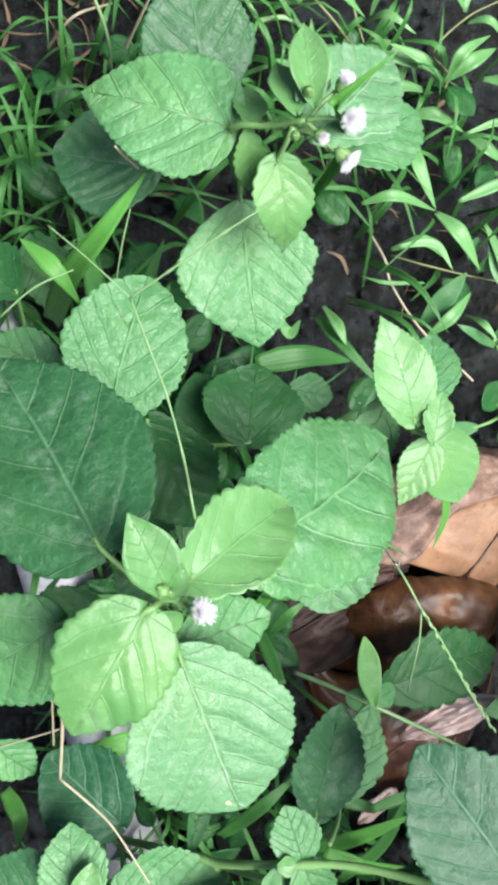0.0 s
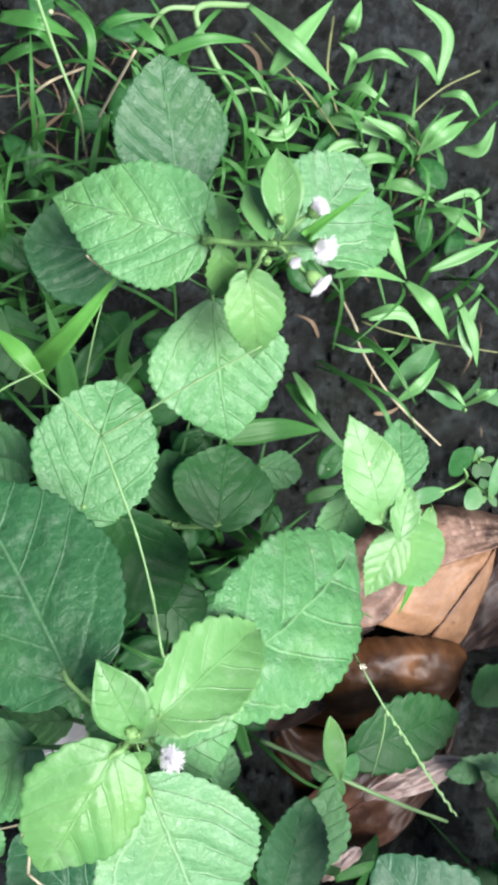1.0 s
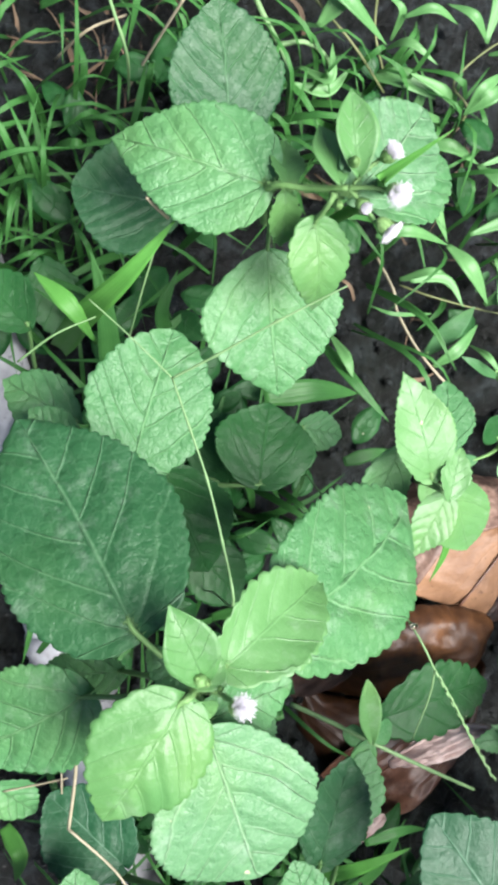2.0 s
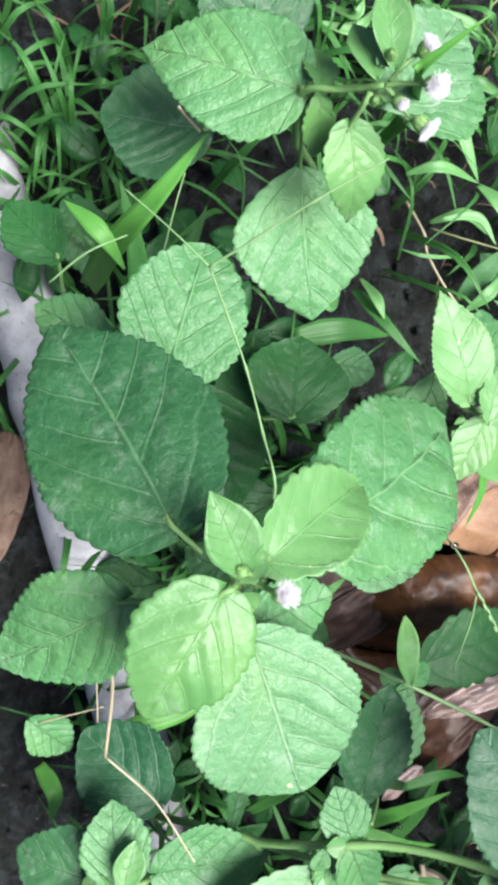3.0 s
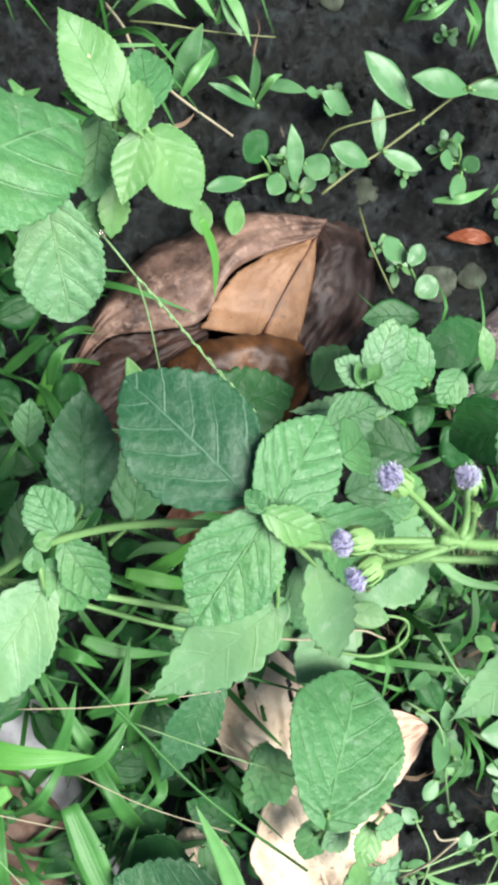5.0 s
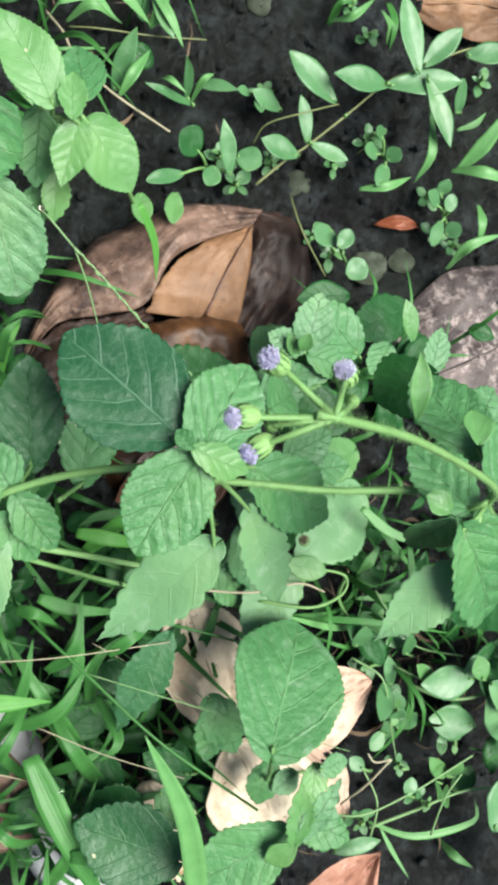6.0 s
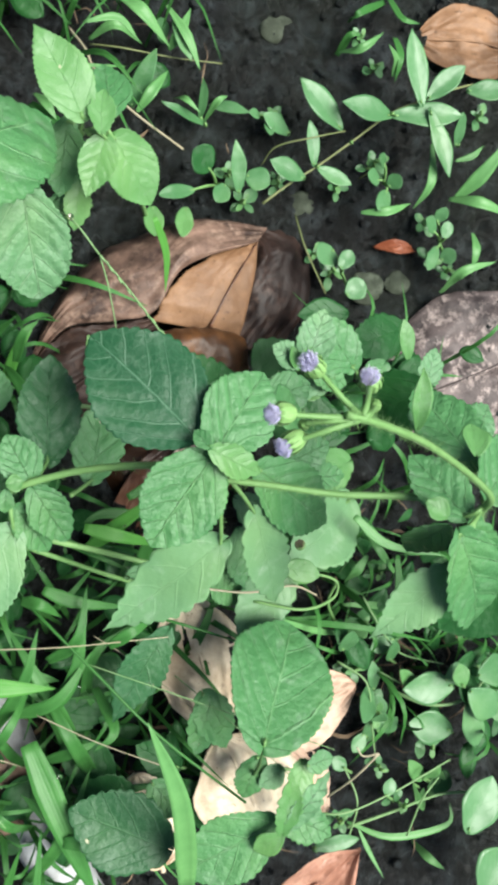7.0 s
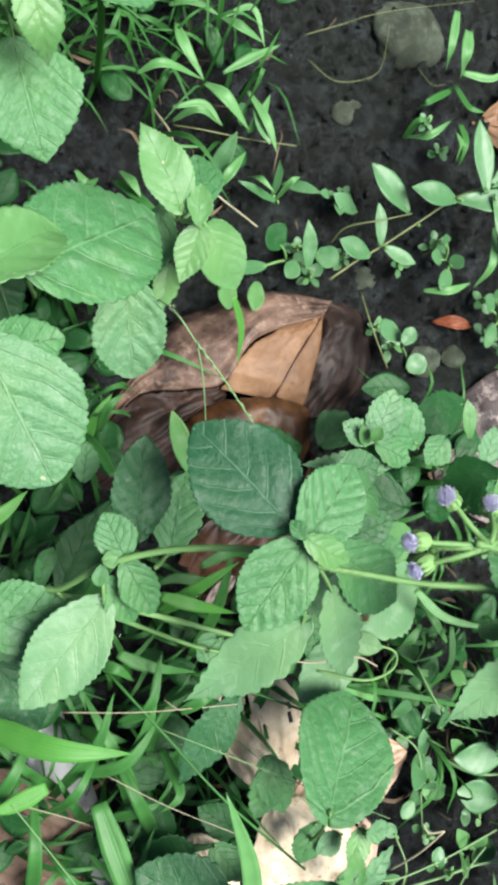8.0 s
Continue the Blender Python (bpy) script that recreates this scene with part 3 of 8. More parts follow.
def stone(place, r, seed):
    """A worn stone half sunk in the soil."""
    ico = bmesh.new()
    bmesh.ops.create_icosphere(ico, subdivisions=4, radius=1.0)
    verts = [v.co * (1 + 0.22 * noise.noise(v.co * 1.2 + Vector((seed, 0, 0))) + 0.05 * noise.noise(v.co * 5 + Vector((seed, 2, 0)))) for v in ico.verts]
    faces = [tuple(v.index for v in f.verts) for f in ico.faces]
    ico.free()
    verts = [(p.x * r * 1.15, p.y * r, p.z * r * 0.5 - r * 0.18) for p in verts]
    ob = new("stone", mesh_of("stone", verts, faces, STONE, [(0.5, 0.7)] * len(verts)))
    ob.location = place
    return tagged(ob, "small mossy grey stone half sunk in soil", "stone", group="stones")


# ---- ground ----
def ground():
    """One sheet to the horizon: cells of a millimetre where the plants stand, growing outwards."""
    def span(lo, hi):
        core = [lo + 0.00115 * i for i in range(int((hi - lo) / 0.00115) + 1)]
        step, before, after = 0.00115, [], []
        a, z = core[0], core[-1]
        while z < 95.0:
            step *= 1.22
            a, z = a - step, z + step
            before.append(a)
            after.append(z)
        return before[::-1] + core + after

    xs, ys = span(-0.04, 0.36), span(-0.34, 0.21)
    n = len(xs)
    verts = []
    for y in ys:
        for x in xs:
            inside = -0.05 < x < 0.37 and -0.35 < y < 0.22
            verts.append((x, y, ground_z(x, y) + (clods(x, y) if inside else 0.0005)))
    faces = [(j * n + i, j * n + i + 1, (j + 1) * n + i + 1, (j + 1) * n + i) for j in range(len(ys) - 1) for i in range(n - 1)]
    tagged(new("ground", mesh_of("ground", verts, faces, SOIL)), "dark damp crumbly garden soil", "soil", kind="structure")


ground()


# ---- plants and litter ----

# flowering weed with its head high over the soil
goatweed = thing('goatweed', (0.0767, 0.1001, -0.024), 'young flowering weed with toothed green leaves and white heads', 'weed', group='flowering weeds')
tube('stem', goatweed, [(0.0767, 0.1001, -0.024), (0.0559, 0.0889, 0.038), (0.0426, 0.0794, 0.0814), (0.037, 0.0818, 0.111), (0.0447, 0.0804, 0.119), (0.0525, 0.0791, 0.128)], 0.0014, 0.0007, STEM, hairs=160)
leaf(goatweed, (0.0365, 0.0828, 0.1096), (-0.0030, 0.0950, 0.0975), 0.0342, um=0.31, qb=0.36, qt=0.98, bend=0.25, cup=-0.04, teeth=19, notch=0.5, stalk=(0.0371, 0.082, 0.11))
leaf(goatweed, (0.0436, 0.0712, 0.0835), (0.0512, 0.0289, 0.0725), 0.0418, um=0.43, qb=0.66, qt=0.95, cup=0.02, teeth=17, arch=0.05, notch=0.0, stalk=(0.0374, 0.0821, 0.108))
leaf(goatweed, (0.0478, 0.0728, 0.1165), (0.0528, 0.0515, 0.1010), 0.0168, mat=YOUNG, um=0.32, qt=1.15, bend=0.4, arch=0.1, teeth=11, cup=0.0, qb=0.45, stalk=(0.05, 0.0784, 0.125))
leaf(goatweed, (0.0584, 0.0812, 0.112), (0.0841, 0.1106, 0.0975), 0.0288, mat=PALE, um=0.44, qt=0.78, teeth=15, stalk=(0.0516, 0.0798, 0.118))
leaf(goatweed, (0.0732, 0.0843, 0.0901), (0.1021, 0.104, 0.0727), 0.0258, um=0.44, qt=0.78, teeth=13, stalk=(0.0523, 0.0804, 0.115))
leaf(goatweed, (0.0531, 0.0818, 0.133), (0.0512, 0.1017, 0.131), 0.0107, mat=YOUNG, um=0.45, qt=1.1, teeth=0, cup=0.5)
leaf(goatweed, (0.0493, 0.08, 0.131), (0.0457, 0.0945, 0.124), 0.0092, mat=YOUNG, um=0.45, qt=0.9, teeth=0, cup=0.3)
leaf(goatweed, (0.0404, 0.0816, 0.116), (0.0426, 0.0964, 0.103), 0.0090, mat=YOUNG, um=0.44, qt=0.8, teeth=7)
leaf(goatweed, (0.0405, 0.0808, 0.114), (0.0434, 0.0691, 0.1), 0.0088, mat=YOUNG, um=0.44, qt=0.8, teeth=7)
leaf(goatweed, (0.05, 0.0828, 0.131), (0.0578, 0.0943, 0.125), 0.0084, mat=PALE, um=0.5, qt=0.9, teeth=0)
flower_head(goatweed, (0.0614, 0.0768, 0.137), (0.2855, -0.503, 0.8157), 0.0051, WHITE, 1)
flower_head(goatweed, (0.0624, 0.0699, 0.129), (0.6271, -0.6967, 0.3484), 0.0051, WHITE, 1)
flower_head(goatweed, (0.0611, 0.087, 0.133), (0.3137, 0.3137, 0.8962), 0.0049, WHITE, 0.7)
flower_head(goatweed, (0.0563, 0.0749, 0.129), (0.2295, -0.5008, 0.8346), 0.0045, WHITE, 0.3)
flower_head(goatweed, (0.0514, 0.0836, 0.135), (-0.1948, -0.1169, 0.9739), 0.0046, WHITE, 0)
flower_head(goatweed, (0.049, 0.0742, 0.131), (-0.1913, -0.22, 0.9566), 0.0041, WHITE, 0)
tube('flower_stalk', goatweed, [(0.0525, 0.0791, 0.128), (0.0566, 0.0789, 0.131), (0.0606, 0.0778, 0.134)], 0.0006, 0.0005, STEM, hairs=20)
tube('flower_stalk', goatweed, [(0.0525, 0.0791, 0.128), (0.0567, 0.0759, 0.1265), (0.0611, 0.0719, 0.125)], 0.0006, 0.0005, STEM, hairs=20)
tube('flower_stalk', goatweed, [(0.0536, 0.0801, 0.128), (0.0569, 0.0839, 0.1285), (0.0602, 0.0868, 0.129)], 0.0006, 0.0005, STEM, hairs=20)
tube('flower_stalk', goatweed, [(0.0525, 0.0791, 0.128), (0.0543, 0.0783, 0.1265), (0.0562, 0.0766, 0.125)], 0.0006, 0.0005, STEM, hairs=20)
blade_over = thing('grass_tuft', (0.0839, 0.1005, -0.024), 'bright green grass blade leaning among flower heads', 'grass', group='grass')
blade(blade_over, [(0.0880, 0.0980, -0.024), (0.0780, 0.0905, 0.07), (0.0600, 0.0810, 0.128), (0.0575, 0.0800, 0.140), (0.0690, 0.0885, 0.150)], 0.0050, mat=BRIGHT, fold=0.45)

# dark broad leaves beneath it
under_weed = thing('broadleaf_weed', (0.0436, 0.1101, -0.024), 'low weed with broad dark bluish leaves', 'weed', group='broadleaf weeds')
tube('stem', under_weed, [(0.0436, 0.1101, -0.024), (0.0382, 0.1015, 0.0132), (0.0336, 0.0962, 0.0442)], 0.0014, 0.001, STEM)
leaf(under_weed, (0.0367, 0.1065, 0.0603), (0.0291, 0.1451, 0.0727), 0.0356, mat=DARK, um=0.45, qb=0.55, qt=0.80, teeth=17, cup=0.05, stalk=(0.0336, 0.0962, 0.0442))
leaf(under_weed, (0.0206, 0.0872, 0.0578), (-0.0113, 0.0913, 0.0529), 0.0355, mat=DARK, um=0.44, qb=0.5, qt=0.68, teeth=15, cup=0.05, stalk=(0.0336, 0.0962, 0.0442))
round_weed = thing('broadleaf_weed', (0.0126, -0.0119, -0.024), 'weed with one rounded pale green scalloped leaf', 'weed', group='broadleaf weeds')
tube('stem', round_weed, [(0.0148, -0.0142, -0.024), (0.0104, -0.004, 0.038), (0.0073, 0.0072, 0.0814), (0.0065, 0.0117, 0.0975)], 0.0013, 0.0008, STEM)
leaf(round_weed, (0.0055, 0.0085, 0.0970), (0.0160, 0.0460, 0.0945), 0.0345, um=0.44, qb=0.5, qt=0.63, teeth=13, cup=0.06, relief=1.3)
leaf(round_weed, (0.0055, 0.0097, 0.0901), (-0.0069, 0.0093, 0.0851), 0.0098, mat=YOUNG, um=0.44, teeth=7)

# main weed with the largest leaves
main_weed = thing('goatweed', (0.0276, -0.0701, -0.024), 'leafy flowering weed with hairy stem and wrinkled leaves', 'weed', group='flowering weeds')
tube('stem', main_weed, [(0.0322, -0.0772, -0.024), (0.0239, -0.0597, 0.0504), (0.0175, -0.0421, 0.12), (0.0153, -0.0336, 0.149), (0.0152, -0.0305, 0.157)], 0.0019, 0.0013, STEM, hairs=160)
leaf(main_weed, (0.0026, -0.0234, 0.1430), (-0.0240, 0.0210, 0.112), 0.0455, mat=DARK, um=0.37, qb=0.4, qt=0.82, teeth=23, cup=-0.05, relief=0.8, notch=0.4, stalk=(0.0139, -0.0333, 0.143))
leaf(main_weed, (0.0340, -0.0272, 0.142), (0.0848, 0.0008, 0.0960), 0.0410, um=0.42, qb=0.42, qt=0.8, teeth=19, cup=-0.06, arch=0.07, relief=1.3, notch=0.2, stalk=(0.0169, -0.0327, 0.151))
leaf(main_weed, (0.0212, -0.0300, 0.1505), (0.0488, -0.0135, 0.134), 0.0215, mat=YOUNG, um=0.40, qb=0.45, qt=0.95, teeth=11, cup=0.34, arch=0.08, roll=-10, bend=0.3, stalk=(0.0167, -0.0324, 0.153))
leaf(main_weed, (0.016, -0.0309, 0.155), (0.0077, -0.0142, 0.159), 0.0117, mat=YOUNG, um=0.45, qb=0.6, qt=1.0, teeth=0, cup=0.35, arch=0.06)
leaf(main_weed, (0.0112, -0.0352, 0.156), (-0.0036, -0.0620, 0.150), 0.0258, mat=YOUNG, bites=((0.3, 0.12, 0.011),), um=0.36, qb=0.42, qt=0.8, teeth=11, cup=-0.12, arch=0.1, relief=2.4, stalk=(0.0147, -0.0337, 0.152))
leaf(main_weed, (0.0200, -0.0482, 0.1435), (0.0362, -0.0895, 0.127), 0.0405, mat=PALE, um=0.47, qb=0.62, qt=0.58, teeth=21, cup=-0.03, relief=1.3, stalk=(0.0158, -0.0353, 0.15))
leaf(main_weed, (0.0207, -0.0488, 0.131), (0.0454, -0.0441, 0.118), 0.0179, um=0.44, qb=0.5, qt=0.78, teeth=11, stalk=(0.0168, -0.0387, 0.138))
leaf(main_weed, (-0.0070, -0.0425, 0.128), (-0.0360, -0.0600, 0.112), 0.0290, um=0.38, qb=0.45, qt=0.85, teeth=17, cup=-0.12, relief=1.3, label='leaf with a browned margin', stalk=(0.0142, -0.0387, 0.138))
leaf(main_weed, (0.0025, -0.0415, 0.112), (-0.0170, -0.0445, 0.101), 0.0135, um=0.42, qb=0.5, qt=0.8, teeth=13, stalk=(0.0145, -0.0375, 0.13))
leaf(main_weed, (0.0148, -0.0326, 0.155), (0.0203, -0.0271, 0.153), 0.0071, mat=YOUNG, um=0.5, qt=0.9, teeth=0, cup=0.4)
leaf(main_weed, (0.0124, -0.0355, 0.155), (0.0068, -0.038, 0.15), 0.0055, um=0.5, qt=0.9, teeth=0, cup=0.3)
leaf(main_weed, (0.0141, -0.0359, 0.156), (0.0193, -0.0397, 0.151), 0.0062, mat=YOUNG, um=0.5, qt=0.9, teeth=0, cup=0.3)
leaf(main_weed, (0.0156, -0.0318, 0.153), (0.0052, -0.0284, 0.141), 0.0098, um=0.44, qt=0.9, teeth=7, cup=0.2)
flower_head(main_weed, (0.0223, -0.0343, 0.163), (0.35, 0.30, 0.88), 0.0049, WHITE, 0.8)
flower_head(main_weed, (0.0165, -0.0313, 0.156), (-0.0571, 0.1958, 0.979), 0.0033, WHITE, 0)
flower_head(main_weed, (0.0195, -0.033, 0.155), (-0.0392, 0.196, 0.9798), 0.0028, WHITE, 0)
flower_head(main_weed, (0.0144, -0.0303, 0.156), (-0.0968, 0.2323, 0.9678), 0.0033, WHITE, 0)
tube('flower_stalk', main_weed, [(0.0156, -0.0324, 0.153), (0.0196, -0.0343, 0.154), (0.0223, -0.035, 0.159)], 0.0007, 0.0006, STEM, hairs=20)
leaf(main_weed, (0.0715, -0.0190, 0.0910), (0.0735, -0.0528, 0.0715), 0.0275, mat=PALE, um=0.5, qb=0.55, qt=0.6, teeth=15, arch=0.05, stalk=(0.0579, -0.0119, 0.0876))

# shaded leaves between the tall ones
shade_weed = thing('broadleaf_weed', (0.0391, -0.0037, -0.024), 'weed with green leaves coloured for the shade below others', 'weed', group='broadleaf weeds')
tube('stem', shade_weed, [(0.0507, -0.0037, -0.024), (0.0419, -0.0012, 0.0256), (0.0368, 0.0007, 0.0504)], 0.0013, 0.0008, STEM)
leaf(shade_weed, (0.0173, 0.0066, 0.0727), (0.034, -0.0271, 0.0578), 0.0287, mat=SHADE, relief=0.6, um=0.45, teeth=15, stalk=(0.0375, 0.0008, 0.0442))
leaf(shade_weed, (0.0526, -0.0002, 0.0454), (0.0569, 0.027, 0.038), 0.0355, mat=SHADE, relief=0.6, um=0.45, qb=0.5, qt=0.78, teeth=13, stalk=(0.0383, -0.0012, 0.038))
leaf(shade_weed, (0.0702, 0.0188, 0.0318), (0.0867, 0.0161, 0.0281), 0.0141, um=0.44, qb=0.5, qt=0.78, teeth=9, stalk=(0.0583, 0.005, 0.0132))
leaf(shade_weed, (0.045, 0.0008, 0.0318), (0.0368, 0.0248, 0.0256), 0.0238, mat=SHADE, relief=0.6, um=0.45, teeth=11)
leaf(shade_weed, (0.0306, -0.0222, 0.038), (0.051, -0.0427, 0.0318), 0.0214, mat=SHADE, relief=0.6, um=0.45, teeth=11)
edge_weed = thing('broadleaf_weed', (-0.0215, 0.0188, -0.024), 'weed with overlapping green leaves beside pale litter', 'weed', group='broadleaf weeds')
leaf(edge_weed, (-0.0087, 0.0195, 0.069), (-0.0297, 0.0312, 0.0628), 0.0186, um=0.44, teeth=11, stalk=(-0.0154, 0.0129, 0.0132))
leaf(edge_weed, (-0.0091, 0.0127, 0.0814), (-0.0218, 0.0231, 0.0789), 0.0129, um=0.44, teeth=9, stalk=(-0.0154, 0.0129, 0.0132))
leaf(edge_weed, (-0.0234, 0.049, 0.038), (-0.0402, 0.0664, 0.0318), 0.0205, mat=SHADE, relief=0.6, um=0.44, teeth=9, stalk=(-0.0201, 0.0301, 0.0008))
leaf(edge_weed, (-0.0194, 0.0733, 0.0132), (-0.0095, 0.0453, 0.0132), 0.0202, mat=SHADE, relief=0.6, um=0.44, teeth=9)

# small bright weed at the edge of the bare soil
bright_weed = thing('broadleaf_weed', (0.1459, 0.0034, -0.024), 'small weed with bright yellow-green smooth leaves', 'weed', group='broadleaf weeds')
tube('stem', bright_weed, [(0.1383, -0.0039, -0.024), (0.1241, -0.0013, 0.0256), (0.1061, 0.0028, 0.0789)], 0.0012, 0.0008, STEM)
leaf(bright_weed, (0.0965, 0.0066, 0.0845), (0.0845, 0.0375, 0.0880), 0.0195, mat=YOUNG, um=0.38, qb=0.5, qt=1.05, teeth=19, relief=0.25, arch=0.06, stalk=(0.0965, 0.0047, 0.0777))
leaf(bright_weed, (0.1111, 0.0143, 0.0653), (0.1125, 0.0365, 0.0578), 0.0174, um=0.44, qt=0.78, teeth=11, relief=0.25, stalk=(0.101, 0.0078, 0.0628))
leaf(bright_weed, (0.1019, -0, 0.0864), (0.1056, 0.0155, 0.0851), 0.0099, mat=YOUNG, relief=0.3, um=0.44, qt=0.88, teeth=7, cup=0.2)
leaf(bright_weed, (0.1085, 0.0020, 0.0740), (0.1215, -0.0195, 0.0600), 0.0215, mat=YOUNG, um=0.42, qb=0.36, qt=0.80, teeth=19, relief=0.25, stalk=(0.0981, 0.0039, 0.0777))
leaf(bright_weed, (0.1045, 0.0005, 0.0790), (0.0945, -0.0196, 0.0765), 0.0140, mat=YOUNG, um=0.36, qb=0.5, qt=1.0, teeth=13, cup=0.1, stalk=(0.0981, 0.0039, 0.0777))
leaf(bright_weed, (0.0947, 0.0134, 0.0628), (0.0882, -0.0117, 0.0529), 0.0166, um=0.44, teeth=11, relief=0.25, stalk=(0.1006, 0.0104, 0.0566))
leaf(bright_weed, (0.0973, -0.0057, 0.0504), (0.0931, -0.0225, 0.0442), 0.0109, mat=YOUNG, relief=0.3, um=0.44, qt=0.88, teeth=7)
leaf(bright_weed, (0.092, -0.0077, 0.0442), (0.0856, -0.0209, 0.038), 0.0130, um=0.44, qt=0.88, teeth=7)

# trailing weed along the fallen leaf
trailing_weed = thing('trailing_weed', (0.0241, -0.1486, -0.024), 'trailing weed with long round stem and netted leaves', 'weed')
tube('stem', trailing_weed, [(0.007, -0.1319, 0.038), (0.03, -0.1258, 0.069), (0.0382, -0.1253, 0.0777), (0.0509, -0.1182, 0.0963), (0.0683, -0.1156, 0.105), (0.0842, -0.116, 0.115), (0.0998, -0.1184, 0.127), (0.1119, -0.1204, 0.133)], 0.0013, 0.0011, STEM, hairs=160)
tube('stem', trailing_weed, [(0.1108, -0.1243, 0.131), (0.1272, -0.1294, 0.135), (0.1461, -0.1353, 0.139), (0.1667, -0.1396, 0.145), (0.1822, -0.1442, 0.153)], 0.001, 0.0012, STEM, hairs=220)
tube('stem', trailing_weed, [(0.0298, -0.1267, 0.0653), (0.0502, -0.1324, 0.0727), (0.0728, -0.1419, 0.069), (0.0983, -0.1538, 0.0578), (0.1237, -0.1651, 0.0504)], 0.0013, 0.001, STEM)
tube('stem', trailing_weed, [(0.0439, -0.1326, 0.0628), (0.0668, -0.1462, 0.0566), (0.091, -0.1603, 0.0442), (0.111, -0.1682, 0.038)], 0.001, 0.0008, STEM)
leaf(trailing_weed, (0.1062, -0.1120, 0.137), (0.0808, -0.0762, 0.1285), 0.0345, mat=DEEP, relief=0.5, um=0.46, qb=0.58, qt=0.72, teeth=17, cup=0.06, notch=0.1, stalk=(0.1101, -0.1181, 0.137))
leaf(trailing_weed, (0.1103, -0.1159, 0.141), (0.1305, -0.0949, 0.135), 0.0235, um=0.42, qb=0.5, qt=0.73, teeth=15, relief=1.4, cup=0.1)
leaf(trailing_weed, (0.1083, -0.1182, 0.140), (0.0868, -0.1405, 0.137), 0.0250, um=0.46, qb=0.45, qt=0.73, teeth=15, relief=1.6, cup=0.04)
leaf(trailing_weed, (0.1076, -0.1153, 0.145), (0.1225, -0.1248, 0.14), 0.0098, mat=YOUNG, um=0.44, qt=0.88, teeth=7, cup=0.15)
leaf(trailing_weed, (0.1072, -0.1152, 0.145), (0.104, -0.1092, 0.143), 0.0056, um=0.5, qt=0.8, teeth=0, cup=0.2)
leaf(trailing_weed, (0.1139, -0.146, 0.112), (0.0748, -0.1697, 0.088), 0.0222, mat=PALE_SMOOTH, um=0.36, qb=0.6, qt=1.35, teeth=9, cup=0.1, stalk=(0.1111, -0.1209, 0.133), relief=0.3)
leaf(trailing_weed, (0.1333, -0.1251, 0.105), (0.1616, -0.1494, 0.0851), 0.0243, um=0.44, qb=0.5, qt=0.78, teeth=13, label='drooping leaf', stalk=(0.1142, -0.1219, 0.128))
leaf(trailing_weed, (0.1304, -0.1392, 0.1), (0.1396, -0.1749, 0.0752), 0.0174, mat=PALE_SMOOTH, um=0.45, qb=0.5, qt=0.88, teeth=9, stalk=(0.1141, -0.1226, 0.128), relief=0.3)
leaf(trailing_weed, (0.1427, -0.1077, 0.105), (0.1565, -0.1037, 0.0876), 0.0193, um=0.44, teeth=9)
leaf(trailing_weed, (0.0657, -0.1106, 0.0851), (0.0719, -0.0755, 0.0913), 0.0215, mat=DARK, um=0.44, qb=0.6, qt=0.75, teeth=15, cup=0.1, stalk=(0.0578, -0.1191, 0.0926))
leaf(trailing_weed, (0.0834, -0.1196, 0.0504), (0.0934, -0.0898, 0.0504), 0.0209, um=0.44, teeth=9, stalk=(0.0726, -0.1234, 0.0752))
leaf(trailing_weed, (0.0584, -0.116, 0.1), (0.0532, -0.1003, 0.1), 0.0144, um=0.44, qb=0.45, qt=0.73, teeth=9, stalk=(0.0517, -0.1186, 0.095))
leaf(trailing_weed, (0.0592, -0.1188, 0.095), (0.068, -0.1379, 0.0876), 0.0142, um=0.44, qb=0.5, qt=0.73, teeth=9)
leaf(trailing_weed, (0.0528, -0.1239, 0.0901), (0.0618, -0.1405, 0.0826), 0.0125, um=0.44, qb=0.5, qt=0.73, teeth=9)
leaf(trailing_weed, (0.0509, -0.1161, 0.102), (0.056, -0.1158, 0.102), 0.0061, mat=YOUNG, um=0.5, qt=0.7, teeth=0, cup=0.3)
leaf(trailing_weed, (0.0505, -0.1177, 0.1), (0.0489, -0.1247, 0.0975), 0.0059, um=0.5, qt=0.7, teeth=0, cup=0.3)
leaf(trailing_weed, (0.0509, -0.1317, 0.0876), (0.0195, -0.1635, 0.0814), 0.0267, mat=PALE_SMOOTH, um=0.42, qb=0.6, qt=0.85, teeth=17, cup=0.1, relief=0.3, stalk=(0.0511, -0.1202, 0.0926))
leaf(trailing_weed, (0.0398, -0.1316, 0.069), (0.0102, -0.1471, 0.0628), 0.0215, mat=PALE_SMOOTH, um=0.44, teeth=13, stalk=(0.0365, -0.1261, 0.0752), relief=0.4)
leaf(trailing_weed, (0.0304, -0.1254, 0.069), (0.0388, -0.1118, 0.0504), 0.0075, um=0.6, qt=0.9, teeth=0)
leaf(trailing_weed, (0.0413, -0.1288, 0.0318), (0.0586, -0.1009, 0.0318), 0.0188, mat=SHADE, relief=0.6, um=0.44, teeth=9)
leaf(trailing_weed, (0.1298, -0.1637, 0.038), (0.1381, -0.1813, 0.0318), 0.0178, um=0.44, teeth=9)
leaf(trailing_weed, (0.053, -0.088, 0.0504), (0.0566, -0.0733, 0.0504), 0.0106, um=0.44, teeth=7)

# low weed in the corner
corner_weed = thing('broadleaf_weed', (-0.001, -0.1809, -0.024), 'bushy weed with overlapping soft green leaves', 'weed', group='broadleaf weeds')
tube('stem', corner_weed, [(-0.0053, -0.1826, -0.024), (-0.0041, -0.1547, 0.038), (-0.0036, -0.1364, 0.0777)], 0.0014, 0.001, STEM)
